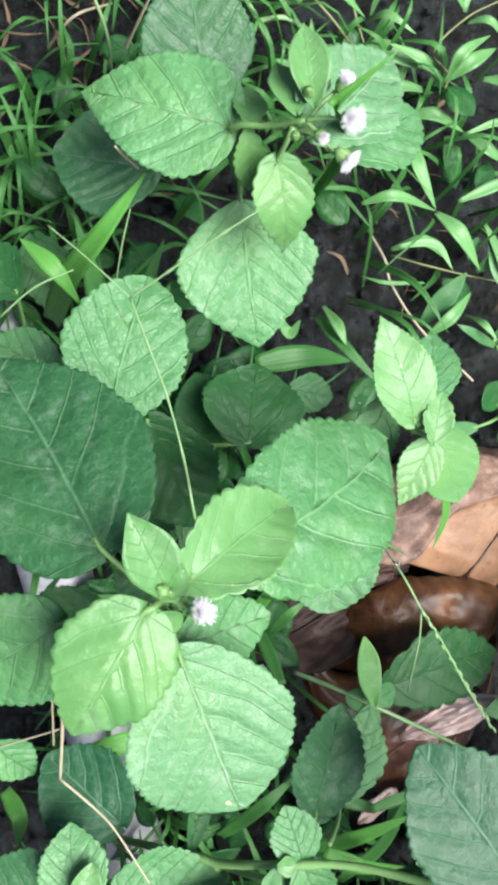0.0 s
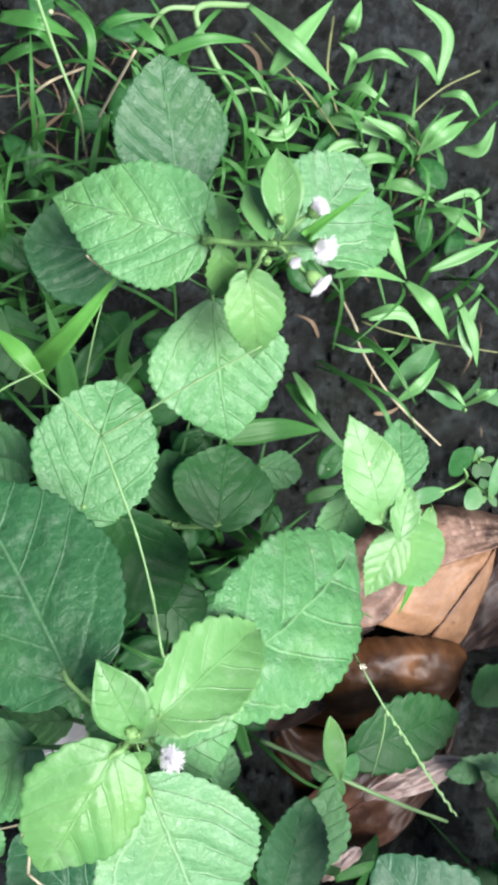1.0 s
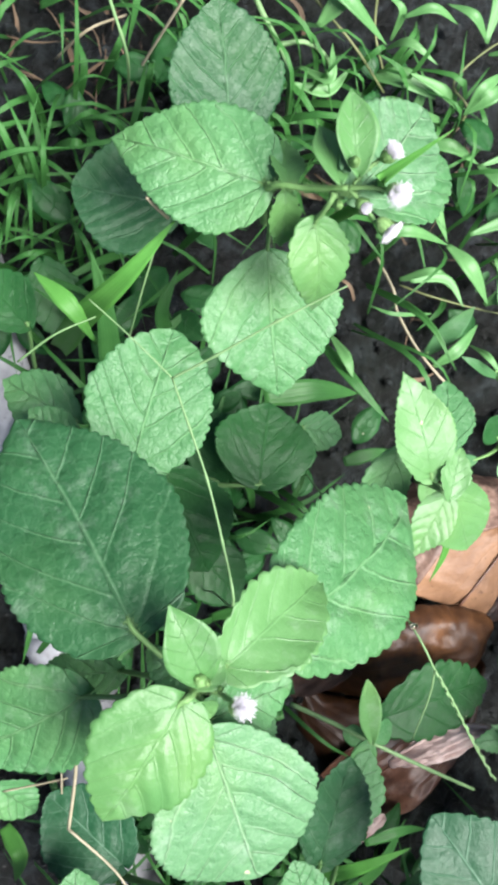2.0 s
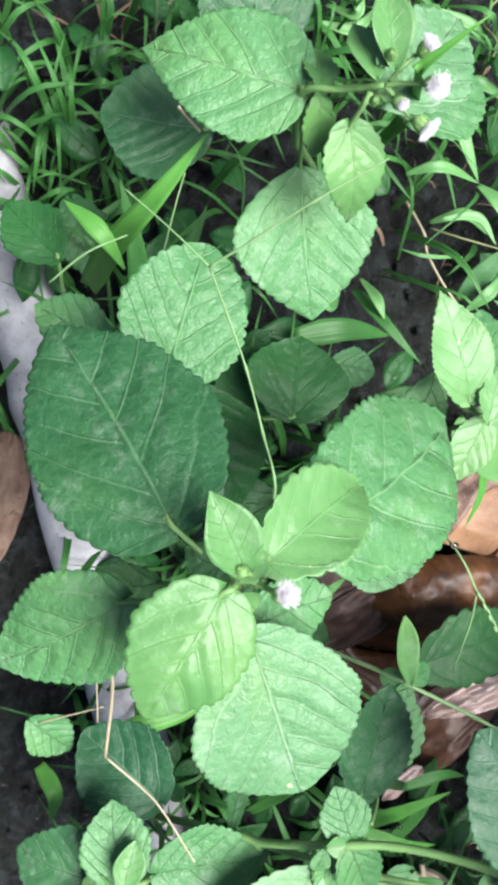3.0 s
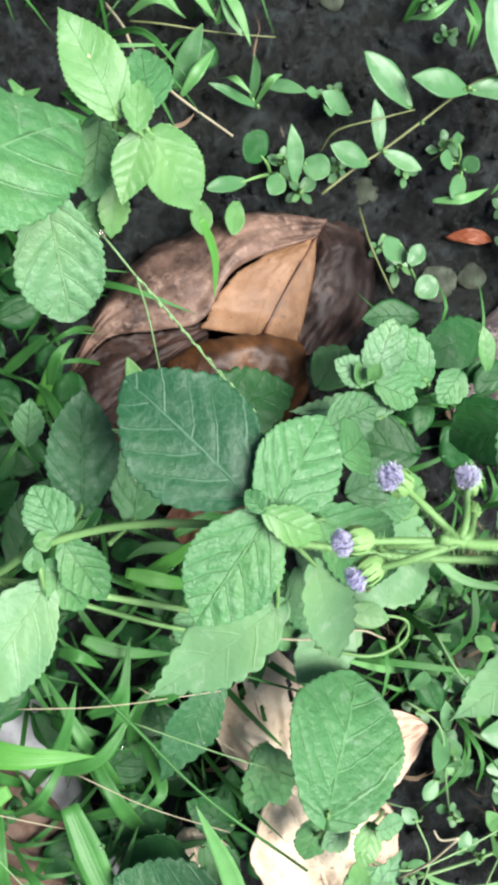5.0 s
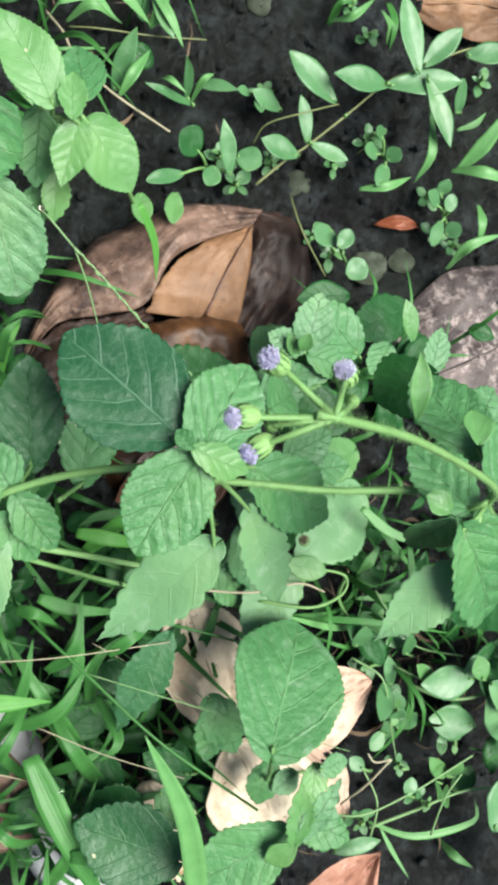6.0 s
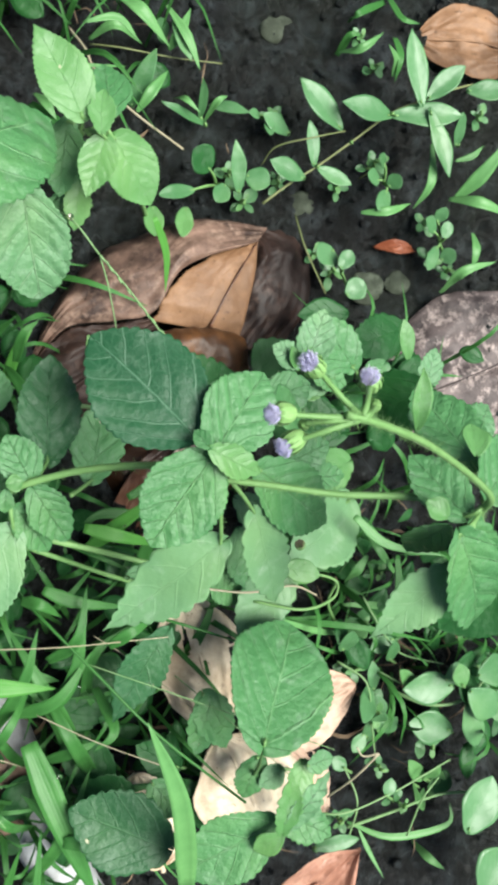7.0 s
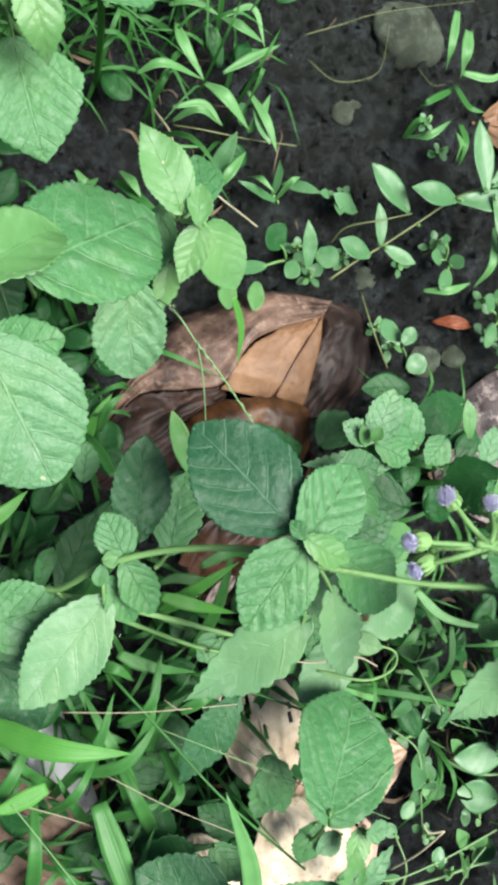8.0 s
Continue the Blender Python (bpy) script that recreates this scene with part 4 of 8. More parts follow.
tube('stem', corner_weed, [(-0.0025, -0.1372, 0.0752), (0.0055, -0.139, 0.0678), (0.0099, -0.1341, 0.0628), (0.01, -0.1285, 0.0578), (0.005, -0.124, 0.0504)], 0.0011, 0.0008, STEM, label='bent brown stalk')
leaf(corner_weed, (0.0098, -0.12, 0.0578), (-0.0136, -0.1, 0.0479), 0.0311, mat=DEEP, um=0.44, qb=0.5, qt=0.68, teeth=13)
leaf(corner_weed, (-0.0025, -0.1353, 0.0777), (-0.0056, -0.1119, 0.0727), 0.0201, um=0.45, qb=0.5, qt=0.8, teeth=11)
leaf(corner_weed, (-0.0049, -0.1405, 0.069), (-0.0329, -0.13, 0.0603), 0.0279, mat=DARK, um=0.44, qb=0.5, qt=0.73, teeth=13)
leaf(corner_weed, (0.008, -0.1346, 0.0727), (0.0402, -0.1319, 0.0727), 0.0263, um=0.45, qb=0.5, qt=0.88, teeth=15, relief=0.7)
leaf(corner_weed, (0.0119, -0.1479, 0.0529), (0.0258, -0.1805, 0.0442), 0.0288, mat=DARK, um=0.45, qb=0.5, qt=0.88, teeth=13)
leaf(corner_weed, (-0.0026, -0.1344, 0.0814), (0.0009, -0.1206, 0.0802), 0.0094, mat=YOUNG, um=0.5, qt=0.9, teeth=0, cup=0.3)
leaf(corner_weed, (-0.0048, -0.1363, 0.0802), (-0.0116, -0.1603, 0.0727), 0.0185, um=0.45, teeth=11, relief=1.4)
leaf(corner_weed, (-0.0026, -0.1396, 0.0752), (0.0033, -0.1646, 0.0653), 0.0143, um=0.45, teeth=11)
leaf(corner_weed, (-0.0056, -0.136, 0.0789), (-0.0139, -0.1363, 0.0727), 0.0108, mat=YOUNG, um=0.44, qt=0.8, teeth=7)
leaf(corner_weed, (-0.0296, -0.0956, 0.0504), (-0.0172, -0.1068, 0.0442), 0.0152, um=0.44, teeth=9)

# weed with a tall stalk of lilac heads
tall_weed = thing('goatweed', (0.2918, -0.1786, -0.024), 'flowering weed with a hairy stalk of lilac heads', 'weed', group='flowering weeds')
tube('stem', tall_weed, [(0.2931, -0.1878, -0.024), (0.2392, -0.17, 0.0628), (0.1914, -0.1496, 0.143), (0.181, -0.1427, 0.168), (0.1651, -0.1342, 0.188), (0.1377, -0.1223, 0.218), (0.1184, -0.1161, 0.237), (0.1098, -0.1132, 0.241)], 0.0012, 0.0008, STEM, hairs=240)
tube('flower_stalk', tall_weed, [(0.1132, -0.1144, 0.24), (0.1097, -0.109, 0.239), (0.1045, -0.1042, 0.2435)], 0.0007, 0.00055, STEM, hairs=14)
tube('flower_stalk', tall_weed, [(0.1132, -0.1144, 0.24), (0.1053, -0.1127, 0.239), (0.097, -0.1111, 0.24)], 0.0007, 0.00055, STEM, hairs=14)
tube('flower_stalk', tall_weed, [(0.1132, -0.1144, 0.24), (0.1063, -0.1155, 0.239), (0.1003, -0.1166, 0.235)], 0.0007, 0.00055, STEM, hairs=14)
tube('flower_stalk', tall_weed, [(0.1132, -0.1144, 0.24), (0.1152, -0.1115, 0.239), (0.1199, -0.1082, 0.231)], 0.0007, 0.00055, STEM, hairs=14)
tube('flower_stalk', tall_weed, [(0.1132, -0.1144, 0.24), (0.1077, -0.1139, 0.239), (0.1032, -0.1134, 0.235)], 0.0007, 0.00055, STEM, hairs=14)
tube('flower_stalk', tall_weed, [(0.1132, -0.1144, 0.24), (0.1155, -0.1136, 0.239), (0.1215, -0.1124, 0.229)], 0.0007, 0.00055, STEM, hairs=14)
flower_head(tall_weed, (0.1033, -0.1032, 0.244), (-0.6461, 0.4377, 0.6253), 0.0055, LILAC, 0.36)
flower_head(tall_weed, (0.0968, -0.111, 0.24), (-0.9718, 0.0678, 0.226), 0.0055, LILAC, 0.36)
flower_head(tall_weed, (0.0996, -0.1169, 0.235), (-0.9206, -0.3905, 0), 0.0055, LILAC, 0.36)
flower_head(tall_weed, (0.1203, -0.1067, 0.231), (-0.3161, 0.3414, 0.8852), 0.0063, LILAC, 0.25)
flower_head(tall_weed, (0.1213, -0.112, 0.229), (-0.3793, 0.0093, 0.9252), 0.0048, WHITE, 0)
flower_head(tall_weed, (0.1035, -0.1136, 0.234), (-0.5126, 0.0854, 0.8544), 0.0037, WHITE, 0)
leaf(tall_weed, (0.1729, -0.1517, 0.161), (0.1878, -0.1854, 0.133), 0.0223, um=0.45, qb=0.5, qt=0.78, teeth=11, relief=1.6, arch=0.08, stalk=(0.1857, -0.147, 0.153))
leaf(tall_weed, (0.1758, -0.1642, 0.148), (0.1512, -0.1822, 0.133), 0.0172, mat=PALE_SMOOTH, um=0.35, qb=0.5, qt=1.35, teeth=11, relief=0.3, stalk=(0.1852, -0.1482, 0.151))
leaf(tall_weed, (0.1788, -0.1477, 0.155), (0.1703, -0.127, 0.143), 0.0175, um=0.44, qb=0.5, qt=0.78, teeth=11, relief=1.6, stalk=(0.1838, -0.1454, 0.158))
leaf(tall_weed, (0.1919, -0.1338, 0.143), (0.1876, -0.1064, 0.12), 0.0232, um=0.44, qb=0.5, qt=0.78, teeth=11, relief=1.6, stalk=(0.1903, -0.1459, 0.148))
leaf(tall_weed, (0.1796, -0.1193, 0.133), (0.1811, -0.1009, 0.141), 0.0070, mat=YOUNG, um=0.5, qt=1, teeth=0, cup=0.4)
leaf(tall_weed, (0.1889, -0.1435, 0.153), (0.2094, -0.1274, 0.143), 0.0223, um=0.44, qb=0.5, qt=0.78, teeth=11, relief=1.6)
leaf(tall_weed, (0.1822, -0.1493, 0.153), (0.1979, -0.175, 0.133), 0.0121, um=0.44, qb=0.5, qt=0.88, teeth=9, cup=0.2)
leaf(tall_weed, (0.1735, -0.1499, 0.153), (0.1684, -0.1574, 0.133), 0.0136, um=0.44, teeth=9)
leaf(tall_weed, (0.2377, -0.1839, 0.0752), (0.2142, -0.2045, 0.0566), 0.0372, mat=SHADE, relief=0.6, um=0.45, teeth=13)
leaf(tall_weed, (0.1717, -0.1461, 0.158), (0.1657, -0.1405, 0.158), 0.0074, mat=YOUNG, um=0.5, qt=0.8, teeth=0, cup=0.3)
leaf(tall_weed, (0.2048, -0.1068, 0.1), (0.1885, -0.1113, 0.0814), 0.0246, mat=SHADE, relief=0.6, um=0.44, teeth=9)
leaf(tall_weed, (0.1972, -0.1262, 0.133), (0.2152, -0.116, 0.12), 0.0129, mat=PALE, um=0.44, teeth=9)
leaf(tall_weed, (0.1845, -0.1297, 0.158), (0.1874, -0.1206, 0.153), 0.0099, mat=YOUNG, um=0.5, qt=0.9, teeth=0, cup=0.4)

# small star-shaped weed by the hollow
star_weed = thing('broadleaf_weed', (0.2091, -0.0952, -0.024), 'small weed with a star of pale green leaves', 'weed', group='broadleaf weeds')
tube('stem', star_weed, [(0.2101, -0.0977, -0.024), (0.1933, -0.0907, 0.0132), (0.1817, -0.0864, 0.038)], 0.001, 0.0008, STEM)
leaf(star_weed, (0.1833, -0.0856, 0.038), (0.1921, -0.0647, 0.0442), 0.0175, mat=PALE, um=0.45, qb=0.5, qt=0.8, teeth=9)
leaf(star_weed, (0.1812, -0.0853, 0.038), (0.1675, -0.0766, 0.0405), 0.0123, mat=PALE, um=0.45, qb=0.5, qt=0.8, teeth=7)
leaf(star_weed, (0.19, -0.0969, 0.0318), (0.1507, -0.0924, 0.0281), 0.0118, mat=PALE, um=0.4, qb=0.6, qt=1.1, teeth=9)
leaf(star_weed, (0.1837, -0.088, 0.038), (0.2011, -0.0973, 0.0318), 0.0134, um=0.45, qb=0.5, qt=0.8, teeth=7)
leaf(star_weed, (0.1789, -0.0859, 0.0442), (0.182, -0.0803, 0.0479), 0.0066, mat=YOUNG, um=0.5, teeth=0, cup=0.4)
leaf(star_weed, (0.1783, -0.088, 0.038), (0.1745, -0.0784, 0.0442), 0.0059, mat=YOUNG, um=0.5, teeth=0, cup=0.3)
leaf(star_weed, (0.1695, -0.1017, 0.0132), (0.1511, -0.1046, 0.0132), 0.0106, um=0.44, teeth=7)
leaf(star_weed, (0.1986, -0.1174, 0.0256), (0.1627, -0.1004, 0.0194), 0.0273, mat=SHADE, relief=0.6, um=0.45, teeth=9)
leaf(star_weed, (0.1763, -0.0837, -0.0116), (0.1917, -0.0693, -0.0091), 0.0206, mat=SHADE, relief=0.6, um=0.44, teeth=7)
leaf(star_weed, (0.1994, -0.1303, 0.0256), (0.1758, -0.1342, 0.0318), 0.0187, mat=YOUNG, um=0.45, qb=0.5, qt=0.8, teeth=7)

# leaves in the hollow
hollow_weed = thing('broadleaf_weed', (0.1257, -0.1117, -0.024), 'sprouting weed with one dark leaf over wet litter', 'weed', group='broadleaf weeds')
leaf(hollow_weed, (0.113, -0.0929, 0.0132), (0.1609, -0.083, 0.0033), 0.0299, mat=SHADE, relief=0.6, um=0.45, qb=0.45, qt=0.78, teeth=9, cup=0.1)
leaf(hollow_weed, (0.0988, -0.0917, 0.038), (0.0906, -0.065, 0.0529), 0.0085, mat=YOUNG, um=0.55, qb=0.7, qt=0.7, teeth=0, cup=0.3, relief=0.4)
leaf(hollow_weed, (0.0994, -0.0907, 0.038), (0.1088, -0.0892, 0.0318), 0.0093, um=0.5, qb=0.5, qt=0.6, teeth=0, relief=0.4)
leaf(hollow_weed, (0.0995, -0.0941, 0.033), (0.098, -0.1075, 0.0256), 0.0102, um=0.5, qb=0.5, qt=0.6, teeth=0, relief=0.4)
leaf(hollow_weed, (0.0989, -0.0931, 0.033), (0.0913, -0.0921, 0.0281), 0.0081, um=0.5, qb=0.5, qt=0.6, teeth=0, relief=0.4)
tube('stem', hollow_weed, [(0.0755, -0.0859, 0.0132), (0.0895, -0.09, 0.0256), (0.101, -0.0946, 0.033), (0.1265, -0.1076, 0.0306), (0.152, -0.1233, 0.0132)], 0.0009, 0.0007, SPIKE)

# small plants round the second fallen leaf
low_weed = thing('broadleaf_weed', (0.2303, -0.0799, -0.024), 'low weed with small rounded green leaves', 'weed', group='broadleaf weeds')
leaf(low_weed, (0.211, -0.0895, 0.0206), (0.1935, -0.0640, 0.0300), 0.0195, um=0.4, qb=0.5, qt=1.0, teeth=9, stalk=(0.2205, -0.093, 0.0008))
leaf(low_weed, (0.2471, -0.0729, 0.0033), (0.2134, -0.0792, 0.0132), 0.0221, mat=SHADE, relief=0.6, um=0.44, qb=0.5, qt=0.73, teeth=9, stalk=(0.2355, -0.0883, -0.0116))
leaf(low_weed, (0.2234, -0.0613, -0.0054), (0.1987, -0.059, -0.0054), 0.0146, mat=SHADE, relief=0.6, um=0.5, teeth=0)
leaf(low_weed, (0.2305, -0.0885, 0.0132), (0.2183, -0.0995, 0.0132), 0.0154, um=0.44, teeth=7)
leaf(low_weed, (0.2426, -0.1039, 0.0256), (0.2507, -0.086, 0.0256), 0.0126, mat=PALE, um=0.44, teeth=7)
leaf(low_weed, (0.233, -0.0892, 0.0318), (0.231, -0.0726, 0.038), 0.0078, mat=YOUNG, um=0.5, teeth=0)
leaf(low_weed, (0.1795, -0.0894, 0.0256), (0.1962, -0.0972, 0.0256), 0.0170, mat=YOUNG, um=0.44, teeth=7)
leaf(low_weed, (0.1653, -0.1264, 0.038), (0.1866, -0.121, 0.038), 0.0187, um=0.44, teeth=7)
leaf(low_weed, (0.1687, -0.1342, 0.038), (0.1936, -0.1354, 0.0318), 0.0142, um=0.44, teeth=7)
leaf(low_weed, (0.1574, -0.1004, 0.0504), (0.1777, -0.0948, 0.0504), 0.0179, um=0.44, teeth=7)
heap_weed = thing('broadleaf_weed', (0.1817, -0.1689, -0.024), 'crowded low weed with smooth mid-green leaves', 'weed', group='broadleaf weeds')
leaf(heap_weed, (0.199, -0.1481, 0.0194), (0.1595, -0.1688, 0.038), 0.0323, um=0.45, qb=0.5, qt=1.0, teeth=11, stalk=(0.215, -0.1564, -0.0116), mat=PALE_SMOOTH, relief=0.3)
leaf(heap_weed, (0.1356, -0.1362, 0.0628), (0.1549, -0.1555, 0.0504), 0.0163, mat=PALE, um=0.44, teeth=9, relief=0.5)
leaf(heap_weed, (0.1394, -0.15, 0.0442), (0.145, -0.1771, 0.038), 0.0192, um=0.44, teeth=9, relief=0.4)
leaf(heap_weed, (0.1583, -0.1683, 0.0405), (0.134, -0.1927, 0.0355), 0.0228, mat=PALE_SMOOTH, um=0.44, qb=0.5, qt=0.78, teeth=9, relief=0.35)
leaf(heap_weed, (0.1538, -0.1668, 0.0479), (0.1693, -0.1738, 0.0479), 0.0101, mat=YOUNG, um=0.5, teeth=0)
flower_head(heap_weed, (0.161, -0.159, 0.0529), (-0.3164, 0.3236, 0.8917), 0.0053, STRAW, 0.4)
tube('tendril', heap_weed, [(0.142, -0.1799, 0.038), (0.1606, -0.1865, 0.0442), (0.1767, -0.1859, 0.038), (0.182, -0.1805, 0.0318), (0.1714, -0.1746, 0.038), (0.1606, -0.1726, 0.038)], 0.0007, 0.0005, STEM)
tube('tendril', heap_weed, [(0.182, -0.1805, 0.0318), (0.1833, -0.1927, 0.0132), (0.196, -0.2109, -0.0116), (0.2009, -0.2181, -0.024)], 0.0008, 0.0006, STEM)
tube('tendril', heap_weed, [(0.1181, -0.1683, 0.0504), (0.138, -0.1744, 0.0479), (0.1579, -0.1761, 0.0442), (0.1689, -0.1826, 0.0405)], 0.0005, 0.0004, STRAW)

# broad serrated leaf over the tan litter
serrate_weed = thing('broadleaf_weed', (0.1461, -0.2641, -0.024), 'weed with one broad finely serrated leaf', 'weed', group='broadleaf weeds')
leaf(serrate_weed, (0.1265, -0.2255, 0.077), (0.1540, -0.1905, 0.0470), 0.0450, um=0.5, qb=0.5, qt=0.62, teeth=21, relief=0.6, stalk=(0.1323, -0.2554, 0.0256))
leaf(serrate_weed, (0.1023, -0.1824, 0.0504), (0.0779, -0.2143, 0.038), 0.0178, um=0.44, qb=0.6, qt=1.1, teeth=11, relief=0.3, mat=DARK)
leaf(serrate_weed, (0.1185, -0.2131, 0.038), (0.1091, -0.2374, 0.0318), 0.0146, um=0.44, teeth=7)
leaf(serrate_weed, (0.1259, -0.2543, 0.0752), (0.0888, -0.2675, 0.0628), 0.0265, um=0.45, qb=0.5, qt=0.88, teeth=15, relief=0.5)
leaf(serrate_weed, (0.0889, -0.263, 0.0504), (0.0556, -0.2408, 0.0442), 0.031, um=0.44, qb=0.5, qt=0.78, teeth=11, relief=0.45, mat=DARK)
leaf(serrate_weed, (0.1266, -0.2568, 0.0814), (0.1325, -0.2342, 0.0876), 0.0099, mat=YOUNG, um=0.44, qt=0.9, teeth=7, cup=0.3)
leaf(serrate_weed, (0.1291, -0.2555, 0.0814), (0.1462, -0.2372, 0.0876), 0.0092, mat=PALE, um=0.44, qt=0.9, teeth=7, cup=0.2)
leaf(serrate_weed, (0.1266, -0.2568, 0.0814), (0.1167, -0.2622, 0.0752), 0.0100, mat=YOUNG, um=0.5, qt=0.9, teeth=0, cup=0.2)
leaf(serrate_weed, (0.115, -0.212, 0.038), (0.1223, -0.2378, 0.0318), 0.0166, um=0.42, qb=0.5, qt=0.83, teeth=7, cup=0.1, stalk=(0.1337, -0.2302, -0.024), relief=0.4)
leaf(serrate_weed, (0.1334, -0.243, 0.038), (0.1257, -0.2599, 0.0318), 0.0143, um=0.42, qb=0.5, qt=0.83, teeth=7, cup=0.1, stalk=(0.1553, -0.2665, -0.024))
leaf(serrate_weed, (0.1427, -0.2499, 0.038), (0.1318, -0.2544, 0.038), 0.0105, mat=PALE, um=0.42, qb=0.5, qt=0.83, teeth=7, cup=0.1, stalk=(0.1662, -0.2745, -0.024))
leaf(serrate_weed, (0.1485, -0.2446, 0.0504), (0.1426, -0.2593, 0.0504), 0.0111, mat=YOUNG, um=0.42, qb=0.5, qt=0.83, teeth=7, cup=0.1, stalk=(0.1784, -0.2746, -0.024))
leaf(serrate_weed, (0.1483, -0.2447, 0.0566), (0.161, -0.2463, 0.0504), 0.0093, mat=PALE, um=0.42, qb=0.5, qt=0.83, teeth=7, cup=0.1, stalk=(0.1809, -0.2779, -0.024))
leaf(serrate_weed, (0.1022, -0.2424, 0.0256), (0.0866, -0.2294, 0.0256), 0.0143, mat=SHADE, relief=0.6, um=0.42, qb=0.5, qt=0.83, teeth=7, cup=0.1, stalk=(0.1154, -0.2601, -0.024))
leaf(serrate_weed, (0.0811, -0.2539, 0.0256), (0.0613, -0.2399, 0.0256), 0.0210, mat=SHADE, relief=0.6, um=0.42, qb=0.5, qt=0.83, teeth=7, cup=0.1, stalk=(0.0914, -0.2732, -0.024))
leaf(serrate_weed, (0.0892, -0.242, 0.038), (0.0991, -0.2581, 0.038), 0.0138, um=0.42, qb=0.5, qt=0.83, teeth=7, cup=0.1, stalk=(0.1035, -0.2654, -0.024))
leaf(serrate_weed, (0.1402, -0.2682, 0.038), (0.159, -0.2824, 0.038), 0.0167, um=0.42, qb=0.5, qt=0.83, teeth=7, cup=0.1, stalk=(0.1632, -0.296, -0.024))
leaf(serrate_weed, (0.0753, -0.2428, 0.0132), (0.058, -0.2245, 0.0132), 0.0192, mat=SHADE, relief=0.6, um=0.42, qb=0.5, qt=0.83, teeth=7, cup=0.1, stalk=(0.0828, -0.2553, -0.024))
leaf(serrate_weed, (0.0591, -0.2153, 0.0132), (0.0797, -0.2076, 0.0132), 0.0193, mat=SHADE, relief=0.6, um=0.42, qb=0.5, qt=0.83, teeth=7, cup=0.1, stalk=(0.065, -0.2251, -0.024))
leaf(serrate_weed, (0.0873, -0.2067, 0.0132), (0.0739, -0.1943, 0.0132), 0.0170, mat=SHADE, relief=0.6, um=0.42, qb=0.5, qt=0.83, teeth=7, cup=0.1, stalk=(0.096, -0.2157, -0.024))
leaf(serrate_weed, (0.1022, -0.1593, 0.038), (0.0917, -0.1668, 0.038), 0.0139, um=0.42, qb=0.5, qt=0.83, teeth=7, cup=0.1, stalk=(0.1188, -0.1686, -0.024))
tube('twig', serrate_weed, [(0.144, -0.2457, 0.0876), (0.1506, -0.2367, 0.1), (0.1585, -0.2282, 0.107)], 0.0004, 0.0004, STRAW)
tube('twig', serrate_weed, [(0.1585, -0.2282, 0.107), (0.1535, -0.2283, 0.105), (0.1517, -0.2248, 0.105)], 0.0004, 0.0003, STRAW)

# fallen leaves
curled = thing('fallen_leaf', (0.15, -0.05, -0.05), 'large mottled brown fallen leaf, folded over itself, damp below', 'dead leaf')
leaf_piece('upper_lobe', curled, [(0.0714, -0.0651, -0.036), (0.0868, -0.0396, -0.03), (0.1095, -0.0174, -0.026), (0.1354, -0.0077, -0.026), (0.1653, -0.0013, -0.03), (0.2026, -0.0077, -0.036)], [(0.0721, -0.0664, -0.034), (0.0915, -0.0498, -0.022), (0.1134, -0.0499, -0.016), (0.1311, -0.0486, -0.01), (0.1498, -0.0293, -0.01), (0.1903, -0.0187, -0.022)], PURPLE_BROWN, 0.007, roll=0.006, label='mottled purple-brown upper side')
# right end in a darker brown than the upper lobe
leaf_piece('dark_end', curled, [(0.2019, -0.0072, -0.038), (0.2173, -0.0145, -0.04), (0.2229, -0.0281, -0.042), (0.2186, -0.0496, -0.042), (0.2014, -0.0687, -0.042)], [(0.1924, -0.0166, -0.03), (0.1888, -0.0288, -0.03), (0.1849, -0.04, -0.032), (0.18, -0.054, -0.034), (0.1724, -0.0692, -0.036)], DARK_BROWN, 0.006, label='dark brown end')
flap = leaf_piece('folded_flap', curled, [(0.1908, -0.0183, -0.024), (0.1717, -0.0218, -0.02), (0.1522, -0.0298, -0.018), (0.1401, -0.0397, -0.018), (0.1323, -0.051, -0.022)], [(0.1911, -0.0183, -0.024), (0.1879, -0.03, -0.023), (0.1839, -0.0413, -0.023), (0.1785, -0.0538, -0.023), (0.1742, -0.0637, -0.026)], ORANGE_BROWN, 0.003, buckle=0.3, label='smooth tan underside folded upwards')
tube('midrib', flap, [(0.1895, -0.0195, -0.0222), (0.1776, -0.0327, -0.0180), (0.1668, -0.046, -0.0178), (0.1588, -0.0575, -0.0200)], 0.0004, 0.0007, RED_BROWN)
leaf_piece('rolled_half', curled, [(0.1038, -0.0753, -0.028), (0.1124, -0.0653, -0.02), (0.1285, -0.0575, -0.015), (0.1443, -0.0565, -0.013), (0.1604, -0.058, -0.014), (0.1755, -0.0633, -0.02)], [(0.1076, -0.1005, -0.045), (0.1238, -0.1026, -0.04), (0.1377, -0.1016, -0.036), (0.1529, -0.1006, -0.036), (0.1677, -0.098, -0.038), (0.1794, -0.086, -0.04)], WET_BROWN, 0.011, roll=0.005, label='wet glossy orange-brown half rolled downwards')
# its dark brown also carries the shade of the gap between the lobes
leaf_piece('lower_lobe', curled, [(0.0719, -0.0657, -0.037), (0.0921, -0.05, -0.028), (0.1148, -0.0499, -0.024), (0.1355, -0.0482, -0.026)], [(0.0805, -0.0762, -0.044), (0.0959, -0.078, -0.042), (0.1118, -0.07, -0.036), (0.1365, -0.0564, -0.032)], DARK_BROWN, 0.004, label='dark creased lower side')
